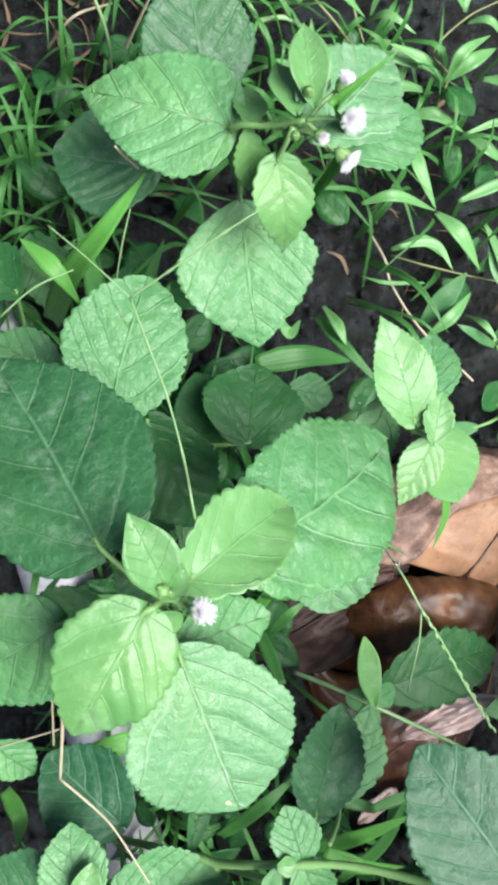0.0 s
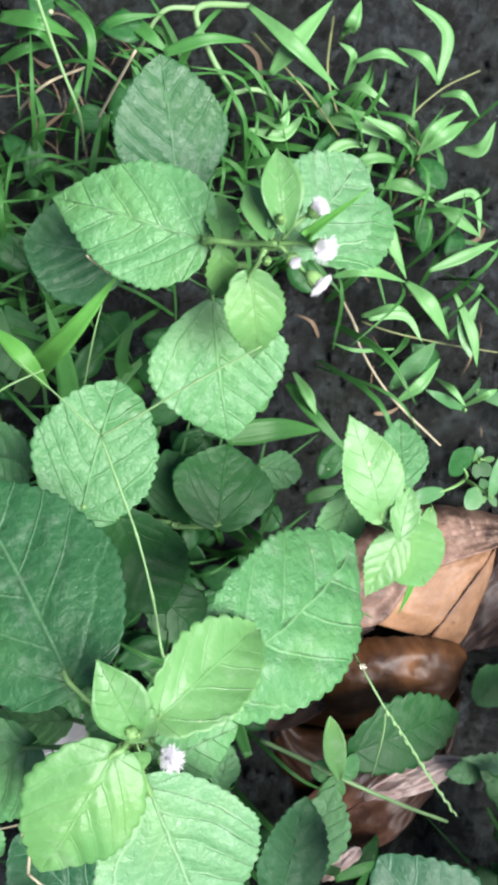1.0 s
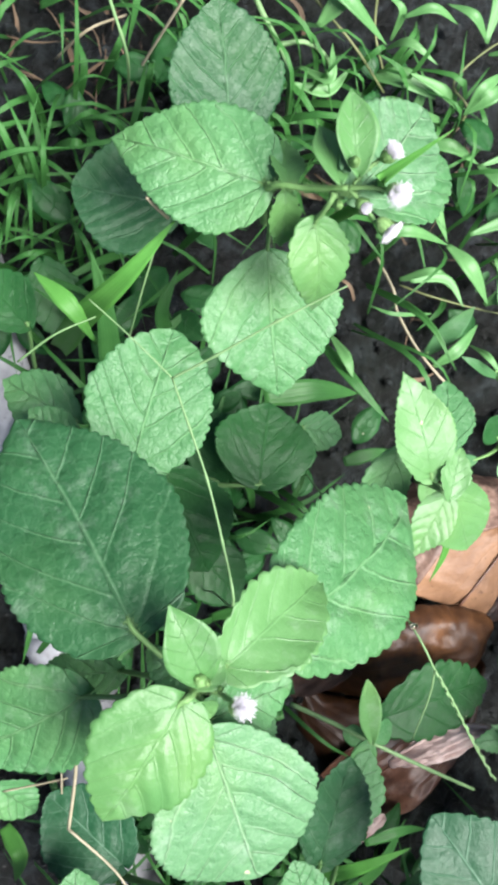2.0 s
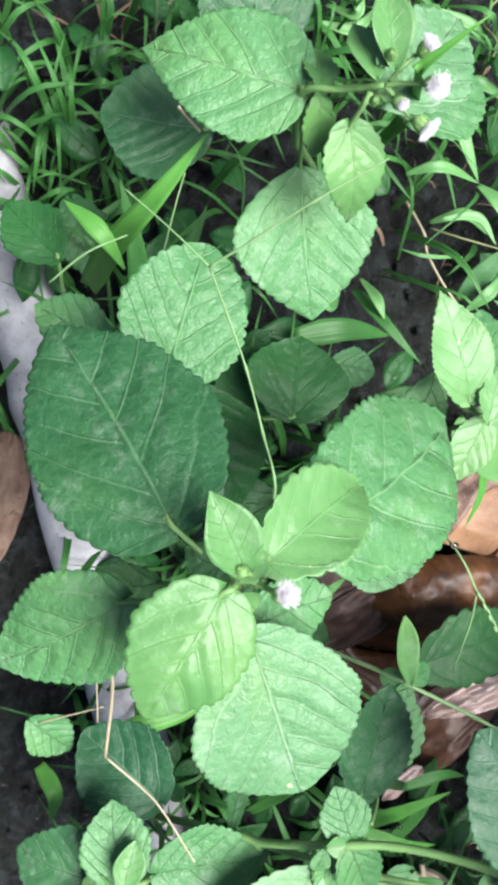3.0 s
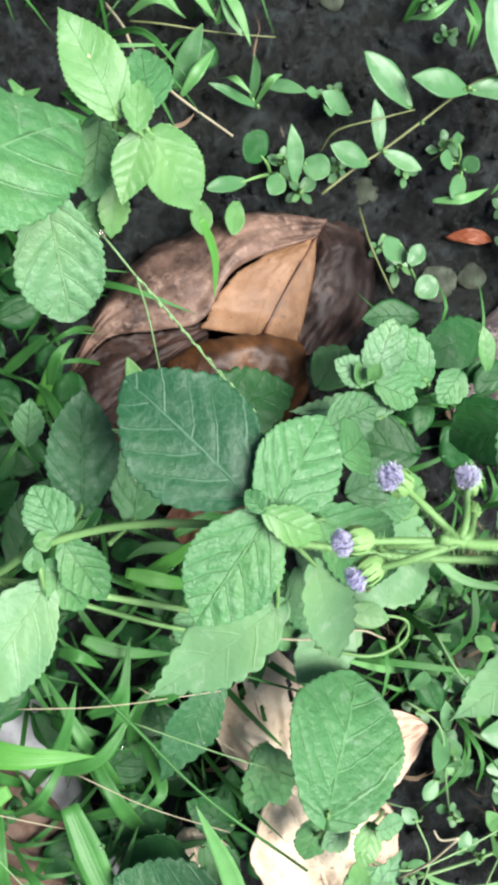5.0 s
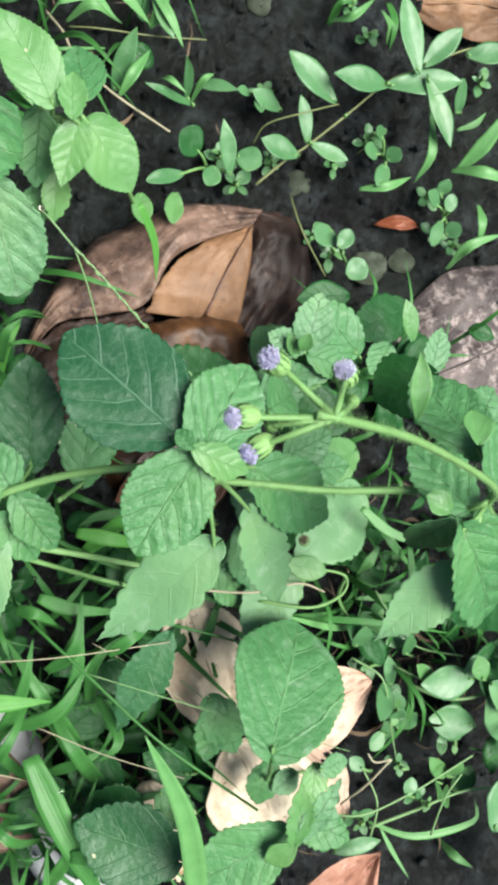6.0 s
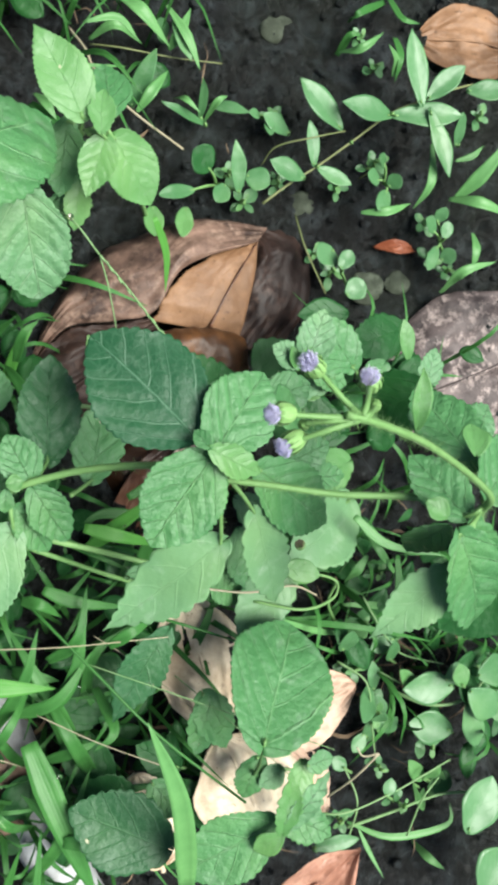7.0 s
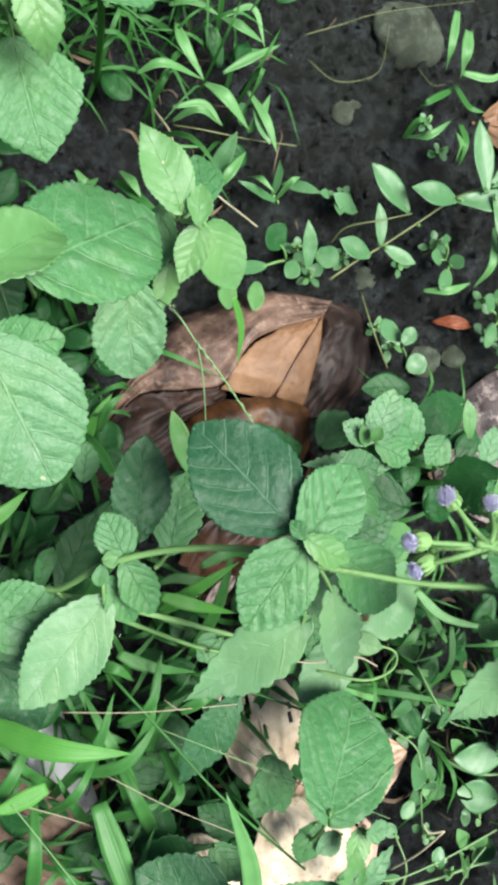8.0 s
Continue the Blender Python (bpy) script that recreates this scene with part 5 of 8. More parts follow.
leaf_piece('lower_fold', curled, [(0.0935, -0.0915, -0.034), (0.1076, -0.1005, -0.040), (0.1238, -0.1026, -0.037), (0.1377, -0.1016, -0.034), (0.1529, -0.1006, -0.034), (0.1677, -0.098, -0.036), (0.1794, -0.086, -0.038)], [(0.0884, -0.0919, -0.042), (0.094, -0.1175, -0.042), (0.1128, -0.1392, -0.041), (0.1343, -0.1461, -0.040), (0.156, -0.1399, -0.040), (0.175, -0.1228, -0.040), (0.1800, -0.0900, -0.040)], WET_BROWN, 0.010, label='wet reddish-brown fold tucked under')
dead_leaf((0.0449, -0.1039, -0.0463), (0.1281, -0.0548, -0.024), 0.0442, DARK_BROWN, 'dark brown crumpled leaf under the weeds', arch=0.06, cup=-0.3, um=0.5, qb=0.6, qt=0.5)
dead_leaf((0.0974, -0.1564, -0.0389), (0.1665, -0.1065, -0.024), 0.0417, RED_BROWN, 'wet reddish-brown leaf with a pale torn edge', um=0.5, qb=0.6, qt=0.5, cup=0.1)
dead_leaf((0.124, -0.1200, -0.0060), (0.1655, -0.1045, 0.0010), 0.0125, PALE_PINK, 'pale torn strip of a wet leaf', um=0.6, qb=0.6, qt=0.5, cup=-0.4, stalk=False, lump=2.5, rim=1)
dead_leaf((0.1069, -0.154, -0.008), (0.1223, -0.1402, -0.0041), 0.0068, PALE_PINK, 'pale torn strip of a wet leaf', um=0.6, qb=0.6, qt=0.5, cup=-0.4, stalk=False, lump=2.5, rim=1)
dead_leaf((0.2445, -0.1105, -0.029), (0.3688, -0.0828, -0.029), 0.0885, GREY_BROWN, 'grey-brown blotched fallen leaf with a strong midrib', um=0.45, qb=0.6, qt=0.8, arch=0.06, cup=-0.1)
dead_leaf((0.1183, -0.1764, 0.0082), (0.1264, -0.2362, 0.0082), 0.0400, TAN_LIT, 'dry pinkish-tan fallen leaf with insect holes', um=0.5, qb=0.5, qt=0.5, holes=0.03, cup=-0.1, lump=1.8)
dead_leaf((0.137, -0.2501, -0.0042), (0.195, -0.2346, 0.0008), 0.0373, TAN, 'dry tan fallen leaf with a torn edge', um=0.5, qb=0.5, qt=0.6, holes=0.05, cup=-0.15, lump=1.8)
dead_leaf((0.1405, -0.2932, 0.0008), (0.1244, -0.2393, 0.0132), 0.0484, TAN_LIT, 'dry tan leaf below green blades, coloured pale for glare', um=0.5, qb=0.5, qt=0.5, lump=2.0)
dead_leaf((0.0923, -0.2909, 0.0008), (0.0862, -0.2453, 0.0132), 0.0297, TAN_LIT, 'dry tan leaf below green blades, coloured pale for glare', um=0.5, qb=0.5, qt=0.5, lump=2.0)
dead_leaf((0.1667, -0.2986, -0.0091), (0.1542, -0.255, 0.0008), 0.0346, TAN, 'dry tan fallen leaf below a young sprout', um=0.5, qb=0.5, qt=0.5, holes=0.03, cup=-0.2, lump=1.8)
dead_leaf((0.1334, -0.3165, 0.0132), (0.1707, -0.2916, 0.038), 0.0285, SALMON, 'curled pinkish-brown fallen leaf', um=0.5, cup=0.4)
dead_leaf((0.2962, 0.0807, -0.024), (0.3574, 0.0684, -0.019), 0.0400, ORANGE_BROWN, 'tan fallen leaf at the edge of the soil', um=0.5, qb=0.6, qt=0.6)
dead_leaf((0.2575, -0.0243, -0.0339), (0.2798, -0.0296, -0.0314), 0.0076, EMBER, 'small curled orange-red dry leaf on soil', um=0.5, arch=0.2, cup=0.6, stalk=False)
dead_leaf((-0.066, -0.070, -0.022), (-0.040, -0.008, -0.018), 0.034, DUN, 'brown fallen leaf beside the pale pipe', um=0.5, qb=0.5, qt=0.5, cup=-0.1)
dead_leaf((0.0001, -0.2061, 0.0008), (0.0387, -0.2578, 0.0008), 0.0431, DUN, 'brown fallen leaf below grass blades', um=0.5, qb=0.5, qt=0.5)

# grass blades
left_tuft = thing('grass_tuft', (-0.01, 0.0537, -0.024), 'tuft of broad bright green grass blades', 'grass', group='grass')
blade(left_tuft, [(-0.0129, 0.0437, 0.0132), (-0.0062, 0.052, 0.0529), (0.0038, 0.0611, 0.0777), (0.0162, 0.0762, 0.0901)], 0.0085, mat=BRIGHT, base_width=0.8)
blade(left_tuft, [(-0.0031, 0.0447, 0.0504), (-0.0113, 0.0548, 0.0566), (-0.0219, 0.0647, 0.0504)], 0.0077, mat=BRIGHT, base_width=0.1)
blade(left_tuft, [(0.005, 0.0318, 0.0132), (0.0017, 0.053, 0.0318), (-0.0047, 0.0741, 0.0442)], 0.0077)
blade(left_tuft, [(0.0304, 0.0447, 0.0008), (0.0216, 0.0562, 0.0194), (0.026, 0.0718, 0.0256)], 0.0061)
blade(left_tuft, [(0.0094, 0.0317, 0.0008), (0.019, 0.0463, 0.0132), (0.0333, 0.061, 0.0132)], 0.0062)
top_tuft = thing('grass_tuft', (0.0314, 0.1956, -0.024), 'loose tuft of narrow green grass blades', 'grass', group='grass')
blade(top_tuft, [(0.0067, 0.1749, -0.0116), (0.0181, 0.1785, 0.0132), (0.0364, 0.1833, 0.0132)], 0.0045)
blade(top_tuft, [(0.0209, 0.1882, 0.0008), (0.0303, 0.1756, 0.0132), (0.0386, 0.1693, 0.0132)], 0.0062)
blade(top_tuft, [(0.0366, 0.1691, 0.0132), (0.0522, 0.1732, 0.0194), (0.0691, 0.1763, 0.0132)], 0.0049)
blade(top_tuft, [(-0.0019, 0.19, 0.0008), (0.0101, 0.1736, 0.0132), (0.0086, 0.1536, 0.0008)], 0.0041)
blade(top_tuft, [(-0.022, 0.1818, 0.0008), (-0.0077, 0.1759, 0.0132), (0.0064, 0.1763, 0.0008)], 0.0068)
blade(top_tuft, [(-0.016, 0.1762, 0.0008), (-0.0077, 0.1739, 0.0132), (-0.0018, 0.1704, 0.0008)], 0.0072)
blade(top_tuft, [(-0.0227, 0.1701, -0.0116), (-0.0119, 0.1715, 0.0008), (0.0003, 0.1786, -0.0116)], 0.0046)
blade(top_tuft, [(-0.0104, 0.1339, -0.024), (-0.0067, 0.1441, 0.0008), (-0.0098, 0.1562, 0.0008)], 0.0033)
blade(top_tuft, [(-0.019, 0.1201, -0.024), (-0.0096, 0.118, 0.0008), (-0.0015, 0.1183, -0.0116)], 0.0046)
blade(top_tuft, [(-0.0236, 0.0976, 0.0008), (-0.0176, 0.101, 0.0008), (-0.0096, 0.1014, 0.0008)], 0.0050)
blade(top_tuft, [(-0.0082, 0.1407, -0.024), (-0.0036, 0.1215, 0.0008), (-0.0066, 0.1109, 0.0008)], 0.0038)
blade(top_tuft, [(-0.0017, 0.1434, -0.024), (0.0043, 0.1491, 0.0132), (0.0082, 0.1614, 0.0132)], 0.0032)
tube('straw', top_tuft, [(-0.0083, 0.1649, 0.0628), (-0.0007, 0.1484, 0.0504), (0.0058, 0.137, 0.038), (0.0084, 0.1313, 0.0132)], 0.0006, 0.0005, SPIKE)
tube('straw', top_tuft, [(0.0094, 0.1428, -0.0116), (0.0163, 0.15, 0.0132), (0.0243, 0.1592, 0.038)], 0.0006, 0.0005, STRAW)
tube('straw', top_tuft, [(-0.017, 0.1556, -0.024), (-0.0058, 0.1586, 0.0008), (0.0088, 0.1708, -0.0116)], 0.0006, 0.0005, STRAW)
tube('vine', top_tuft, [(0.0704, 0.1954, 0.0008), (0.0489, 0.1867, 0.0132), (0.0532, 0.1717, 0.0132), (0.0618, 0.1569, 0.0132), (0.0662, 0.1458, 0.0132), (0.0725, 0.1384, -0.0116)], 0.0012, 0.001, SPIKE)
tube('vine', top_tuft, [(0.0618, 0.1569, 0.0132), (0.0726, 0.1588, 0.0132), (0.0828, 0.1555, 0.007), (0.0886, 0.1531, -0.0116)], 0.001, 0.0008, SPIKE)
tube('vine', top_tuft, [(0.0489, 0.1867, 0.0132), (0.0364, 0.1844, 0.0132), (0.0294, 0.1764, 0.0008), (0.0283, 0.1747, -0.0116)], 0.001, 0.0008, SPIKE)
mid_tuft = thing('grass_tuft', (0.1168, 0.0324, -0.024), 'few flat grass blades lying over damp soil', 'grass', group='grass')
blade(mid_tuft, [(0.061, 0.0291, 0.0132), (0.0805, 0.0324, 0.0132), (0.1019, 0.032, 0.0008)], 0.0098)
blade(mid_tuft, [(0.091, 0.0507, -0.0116), (0.0996, 0.0369, 0.0008), (0.115, 0.0213, 0.0008)], 0.0054)
blade(mid_tuft, [(0.0885, 0.0067, 0.0256), (0.0993, 0.0097, 0.0256), (0.1146, 0.0103, 0.0194)], 0.0054)
blade(mid_tuft, [(0.0586, -0.0759, -0.0116), (0.0673, -0.0597, 0.0008), (0.0758, -0.0502, 0.0008)], 0.0054, mat=BRIGHT)
blade(mid_tuft, [(0.048, -0.0584, -0.0116), (0.0589, -0.0525, 0.0008), (0.068, -0.0478, 0.0132)], 0.0046)
blade(mid_tuft, [(0.13, -0.015, 0.0256), (0.1354, -0.0279, 0.0132), (0.1352, -0.0425, 0.0008)], 0.0037, mat=BRIGHT)
blade(mid_tuft, [(0.0683, -0.0874, 0.0256), (0.0639, -0.0736, 0.0132), (0.0604, -0.0652, 0.0008)], 0.0052)
low_tuft = thing('grass_tuft', (0.0714, -0.1993, -0.024), 'tangled tuft of long green grass blades', 'grass', group='grass')
blade(low_tuft, [(0.0035, -0.1712, 0.0504), (0.0296, -0.1822, 0.069), (0.0569, -0.1897, 0.069)], 0.0102, mat=BRIGHT)
blade(low_tuft, [(0.0289, -0.2161, 0.0132), (0.0462, -0.1916, 0.0442), (0.0552, -0.1706, 0.0504)], 0.0055)
blade(low_tuft, [(0.0547, -0.2097, 0.0256), (0.0673, -0.191, 0.038), (0.0747, -0.1615, 0.0442)], 0.0060)
blade(low_tuft, [(0.0598, -0.1585, 0.038), (0.0722, -0.166, 0.038), (0.0918, -0.1727, 0.0318)], 0.0057)
blade(low_tuft, [(0.0777, -0.137, 0.0504), (0.0918, -0.1431, 0.0504), (0.1101, -0.1504, 0.038)], 0.0058, mat=BRIGHT)
blade(low_tuft, [(0.0511, -0.1611, 0.038), (0.0578, -0.1631, 0.0442), (0.065, -0.1704, 0.038)], 0.0051)
blade(low_tuft, [(0.0946, -0.1795, 0.0132), (0.1139, -0.1707, 0.0256), (0.1297, -0.1797, 0.0256)], 0.0052)
blade(low_tuft, [(0.0797, -0.1828, 0.0504), (0.0883, -0.1783, 0.0566), (0.0983, -0.1761, 0.0504)], 0.0050)
blade(low_tuft, [(0.0266, -0.2045, 0.038), (0.0136, -0.2082, 0.038), (0.0045, -0.2099, 0.038)], 0.0073, mat=BRIGHT)
blade(low_tuft, [(0.1078, -0.1396, 0.0132), (0.0914, -0.1349, 0.0132), (0.0807, -0.1373, 0.0132)], 0.0053)
blade(low_tuft, [(0.0978, -0.1289, 0.038), (0.112, -0.1253, 0.038), (0.1268, -0.1318, 0.0256)], 0.0046)
blade(low_tuft, [(0.0701, -0.2224, 0.0008), (0.0746, -0.1917, 0.0256), (0.0921, -0.1809, 0.0256)], 0.0051)
blade(low_tuft, [(0.0634, -0.2427, 0.0008), (0.0549, -0.2077, 0.0256), (0.045, -0.1937, 0.0256)], 0.0039)
blade(low_tuft, [(0.1112, -0.2089, 0.0008), (0.1231, -0.1934, 0.0132), (0.134, -0.176, 0.0132)], 0.0055)
rnd = random.Random(77)
pipe_tuft = thing('grass_tuft', (0.04, -0.23, -0.024), 'dark grass blades fallen across a pale pipe', 'grass', group='grass')
for k in range(13):
    x, y, turn, reach = rnd.uniform(0.012, 0.062), rnd.uniform(-0.285, -0.195), rnd.uniform(0.5, 2.4), rnd.uniform(0.016, 0.030)
    dx, dy = reach * math.cos(turn), reach * math.sin(turn)
    blade(pipe_tuft, [(x - dx, y - dy, rnd.uniform(0.006, 0.016)), (x, y, rnd.uniform(0.026, 0.040)), (x + dx, y + dy, rnd.uniform(0.016, 0.034))], rnd.uniform(0.004, 0.0068))
pale_blade = thing('grass_tuft', (0.1043, -0.3129, -0.024), 'single upright grass blade with pale green face', 'grass', group='grass')
blade(pale_blade, [(0.0923, -0.2735, 0.0628), (0.091, -0.2335, 0.0876), (0.0823, -0.199, 0.104)], 0.0083, mat=CREEP, fold=0.35, base_width=0.7)
blade(pale_blade, [(0.0452, -0.2149, 0.038), (0.0531, -0.2498, 0.038), (0.0622, -0.2869, 0.0256)], 0.0106)
blade(pale_blade, [(0.0408, -0.206, 0.0256), (0.0584, -0.2012, 0.038), (0.0744, -0.1857, 0.038)], 0.0056)
blade(pale_blade, [(0.0744, -0.2028, 0.0256), (0.0779, -0.2177, 0.038), (0.069, -0.224, 0.038)], 0.0048)
blade(pale_blade, [(0.0496, -0.2301, 0.0132), (0.0631, -0.2258, 0.0256), (0.0725, -0.2239, 0.0256)], 0.0049)
blade(pale_blade, [(0.0573, -0.1857, 0.038), (0.0686, -0.1778, 0.0504), (0.0756, -0.1582, 0.0504)], 0.0050)
blade(pale_blade, [(0.0521, -0.255, 0.038), (0.0724, -0.2579, 0.0442), (0.0933, -0.258, 0.038)], 0.0072)
blade(pale_blade, [(0.0437, -0.1914, 0.0132), (0.0519, -0.1933, 0.0256), (0.0611, -0.1969, 0.0256)], 0.0066)
blade(pale_blade, [(0.0609, -0.2589, 0.0008), (0.0779, -0.2503, 0.0132), (0.1014, -0.2525, 0.0132)], 0.0051)
foot_tuft = thing('grass_tuft', (0.0936, -0.1645, -0.024), 'green grass blades crossing beneath the weeds', 'grass', group='grass')
blade(foot_tuft, [(0.081, -0.1465, 0.0256), (0.0942, -0.1381, 0.038), (0.1127, -0.129, 0.0442)], 0.0067, mat=BRIGHT)
blade(foot_tuft, [(0.0477, -0.1452, 0.0132), (0.0579, -0.1256, 0.038), (0.0718, -0.1148, 0.038)], 0.0062)
blade(foot_tuft, [(0.0964, -0.1718, 0.0008), (0.1066, -0.1464, 0.0256), (0.1129, -0.1214, 0.038)], 0.0062)
blade(foot_tuft, [(0.0643, -0.0681, 0.0256), (0.0678, -0.0598, 0.038), (0.0749, -0.0546, 0.038)], 0.0043)
blade(foot_tuft, [(-0.0179, -0.057, 0.038), (-0.012, -0.0459, 0.0504), (-0.0084, -0.0424, 0.0504)], 0.0025)
blade(foot_tuft, [(-0.027, -0.1141, 0.038), (-0.022, -0.1212, 0.0442), (-0.0234, -0.1329, 0.038)], 0.0062, mat=BRIGHT)
blade(foot_tuft, [(0.0004, -0.1028, 0.038), (0.0192, -0.0982, 0.038), (0.0325, -0.0893, 0.038)], 0.0076, mat=BRIGHT)
blade(foot_tuft, [(0.004, -0.1405, 0.0504), (0.0004, -0.1308, 0.0628), (0.0029, -0.1241, 0.0628)], 0.0069, mat=BRIGHT)

# thin seed stalks of grass
seed_stalk = thing('seed_stalk', (0.0437, -0.0453, -0.024), 'thin jointed grass stalk with narrow seed spikes', 'grass', group='seed stalks')
tube('stalk', seed_stalk, [(0.0442, -0.0499, -0.024), (0.0323, -0.0297, 0.0752), (0.0221, -0.0157, 0.153), (0.0199, -0.0031, 0.151), (0.0165, 0.0102, 0.149), (0.0125, 0.0212, 0.148), (0.0088, 0.0315, 0.146)], 0.00034, 0.00022, SPIKE, knots=0.0001)
tube('spike', seed_stalk, [(0.0088, 0.0315, 0.146), (0.0167, 0.0363, 0.153), (0.0276, 0.0433, 0.161), (0.0397, 0.0503, 0.168)], 0.0003, 0.00015, SPIKE, knots=0.0002, steps=10)
tube('spike', seed_stalk, [(0.0088, 0.0315, 0.146), (0.0039, 0.0362, 0.145), (-0.0022, 0.0419, 0.143), (-0.0089, 0.0477, 0.141)], 0.0002, 0.00014, SPIKE)
seed_stalk_b = thing('seed_stalk', (0.1182, -0.0349, -0.024), 'pale forked grass stalk over a fallen leaf', 'grass', group='seed stalks')
tube('stalk', seed_stalk_b, [(0.0823, 0.0063, -0.024), (0.0831, -0.0153, 0.0504), (0.0841, -0.034, 0.1033), (0.0916, -0.0467, 0.1033)], 0.0003, 0.0003, SPIKE)
tube('knot', seed_stalk_b, [(0.0837, -0.0333, 0.1033), (0.0841, -0.034, 0.1033), (0.0846, -0.0347, 0.1033)], 0.0007, 0.0006, STRAW)
tube('spike', seed_stalk_b, [(0.0916, -0.0467, 0.1033), (0.1007, -0.0585, 0.0975), (0.1126, -0.0748, 0.0876), (0.1238, -0.0887, 0.0789)], 0.00035, 0.00022, SPIKE)
tube('seed', seed_stalk_b, [(0.0916, -0.0467, 0.1033), (0.092, -0.0478, 0.1037), (0.0926, -0.0487, 0.1033)], 0.00038, 0.0002, SPIKE, steps=2)
tube('seed', seed_stalk_b, [(0.093, -0.0484, 0.1023), (0.0938, -0.0493, 0.1027), (0.0943, -0.0502, 0.1023)], 0.00038, 0.0002, SPIKE, steps=2)
tube('seed', seed_stalk_b, [(0.0944, -0.0502, 0.1014), (0.0947, -0.0514, 0.1018), (0.0953, -0.0523, 0.1014)], 0.00038, 0.0002, SPIKE, steps=2)
tube('seed', seed_stalk_b, [(0.0957, -0.0521, 0.1004), (0.0965, -0.0529, 0.1008), (0.0971, -0.0539, 0.1004)], 0.00038, 0.0002, SPIKE, steps=2)
tube('seed', seed_stalk_b, [(0.0971, -0.0539, 0.0993), (0.0974, -0.0551, 0.0998), (0.0981, -0.056, 0.0993)], 0.00038, 0.0002, SPIKE, steps=2)
tube('seed', seed_stalk_b, [(0.0986, -0.0558, 0.0981), (0.0994, -0.0566, 0.0986), (0.1, -0.0576, 0.0981)], 0.00038, 0.0002, SPIKE, steps=2)
tube('seed', seed_stalk_b, [(0.1, -0.0576, 0.0969), (0.1003, -0.0588, 0.0974), (0.101, -0.0597, 0.0969)], 0.00038, 0.0002, SPIKE, steps=2)
tube('seed', seed_stalk_b, [(0.1015, -0.0595, 0.0957), (0.1023, -0.0604, 0.0962), (0.1029, -0.0614, 0.0957)], 0.00038, 0.0002, SPIKE, steps=2)
tube('seed', seed_stalk_b, [(0.103, -0.0615, 0.0945), (0.1033, -0.0626, 0.095), (0.104, -0.0636, 0.0945)], 0.00038, 0.0002, SPIKE, steps=2)
tube('seed', seed_stalk_b, [(0.1045, -0.0634, 0.0933), (0.1053, -0.0643, 0.0938), (0.1059, -0.0653, 0.0933)], 0.00038, 0.0002, SPIKE, steps=2)
tube('seed', seed_stalk_b, [(0.106, -0.0654, 0.0921), (0.1063, -0.0666, 0.0926), (0.1071, -0.0675, 0.0921)], 0.00038, 0.0002, SPIKE, steps=2)
tube('seed', seed_stalk_b, [(0.1076, -0.0674, 0.0909), (0.1084, -0.0682, 0.0914), (0.109, -0.0693, 0.0909)], 0.00038, 0.0002, SPIKE, steps=2)
tube('seed', seed_stalk_b, [(0.1091, -0.0694, 0.0897), (0.1094, -0.0706, 0.0902), (0.1102, -0.0716, 0.0897)], 0.00038, 0.0002, SPIKE, steps=2)
tube('seed', seed_stalk_b, [(0.1107, -0.0715, 0.0885), (0.1115, -0.0723, 0.089), (0.1122, -0.0734, 0.0885)], 0.00038, 0.0002, SPIKE, steps=2)
tube('seed', seed_stalk_b, [(0.1123, -0.0735, 0.0873), (0.1126, -0.0747, 0.0878), (0.1133, -0.0758, 0.0873)], 0.00038, 0.0002, SPIKE, steps=2)
tube('seed', seed_stalk_b, [(0.1139, -0.0756, 0.0861), (0.1147, -0.0765, 0.0866), (0.1154, -0.0776, 0.0861)], 0.00038, 0.0002, SPIKE, steps=2)
tube('seed', seed_stalk_b, [(0.1155, -0.0777, 0.0849), (0.1158, -0.0789, 0.0854), (0.1166, -0.08, 0.0849)], 0.00038, 0.0002, SPIKE, steps=2)
tube('seed', seed_stalk_b, [(0.1171, -0.0799, 0.0837), (0.118, -0.0808, 0.0842), (0.1186, -0.0819, 0.0837)], 0.00038, 0.0002, SPIKE, steps=2)
tube('seed', seed_stalk_b, [(0.1188, -0.0821, 0.0825), (0.1191, -0.0833, 0.083), (0.1198, -0.0843, 0.0825)], 0.00038, 0.0002, SPIKE, steps=2)
tube('seed', seed_stalk_b, [(0.1204, -0.0843, 0.0813), (0.1213, -0.0851, 0.0818), (0.122, -0.0863, 0.0813)], 0.00038, 0.0002, SPIKE, steps=2)
tube('seed', seed_stalk_b, [(0.1221, -0.0865, 0.0801), (0.1224, -0.0877, 0.0806), (0.1232, -0.0888, 0.0801)], 0.00038, 0.0002, SPIKE, steps=2)
tube('seed', seed_stalk_b, [(0.1238, -0.0887, 0.0789), (0.1247, -0.0896, 0.0794), (0.1253, -0.0908, 0.0789)], 0.00038, 0.0002, SPIKE, steps=2)
tube('spike', seed_stalk_b, [(0.0916, -0.0467, 0.1033), (0.0945, -0.0577, 0.0938), (0.0979, -0.0775, 0.0752)], 0.0003, 0.00022, SPIKE)
dark_stalk = thing('seed_stalk', (0.0523, -0.1646, -0.024), 'long dark green stalk leaning across grass', 'grass', group='seed stalks')
tube('stalk', dark_stalk, [(0.0501, -0.1616, -0.024), (0.0529, -0.1621, 0.038), (0.0718, -0.1892, 0.0529), (0.0921, -0.2186, 0.0566), (0.1223, -0.2544, 0.0504)], 0.0007, 0.0005, BLADE)
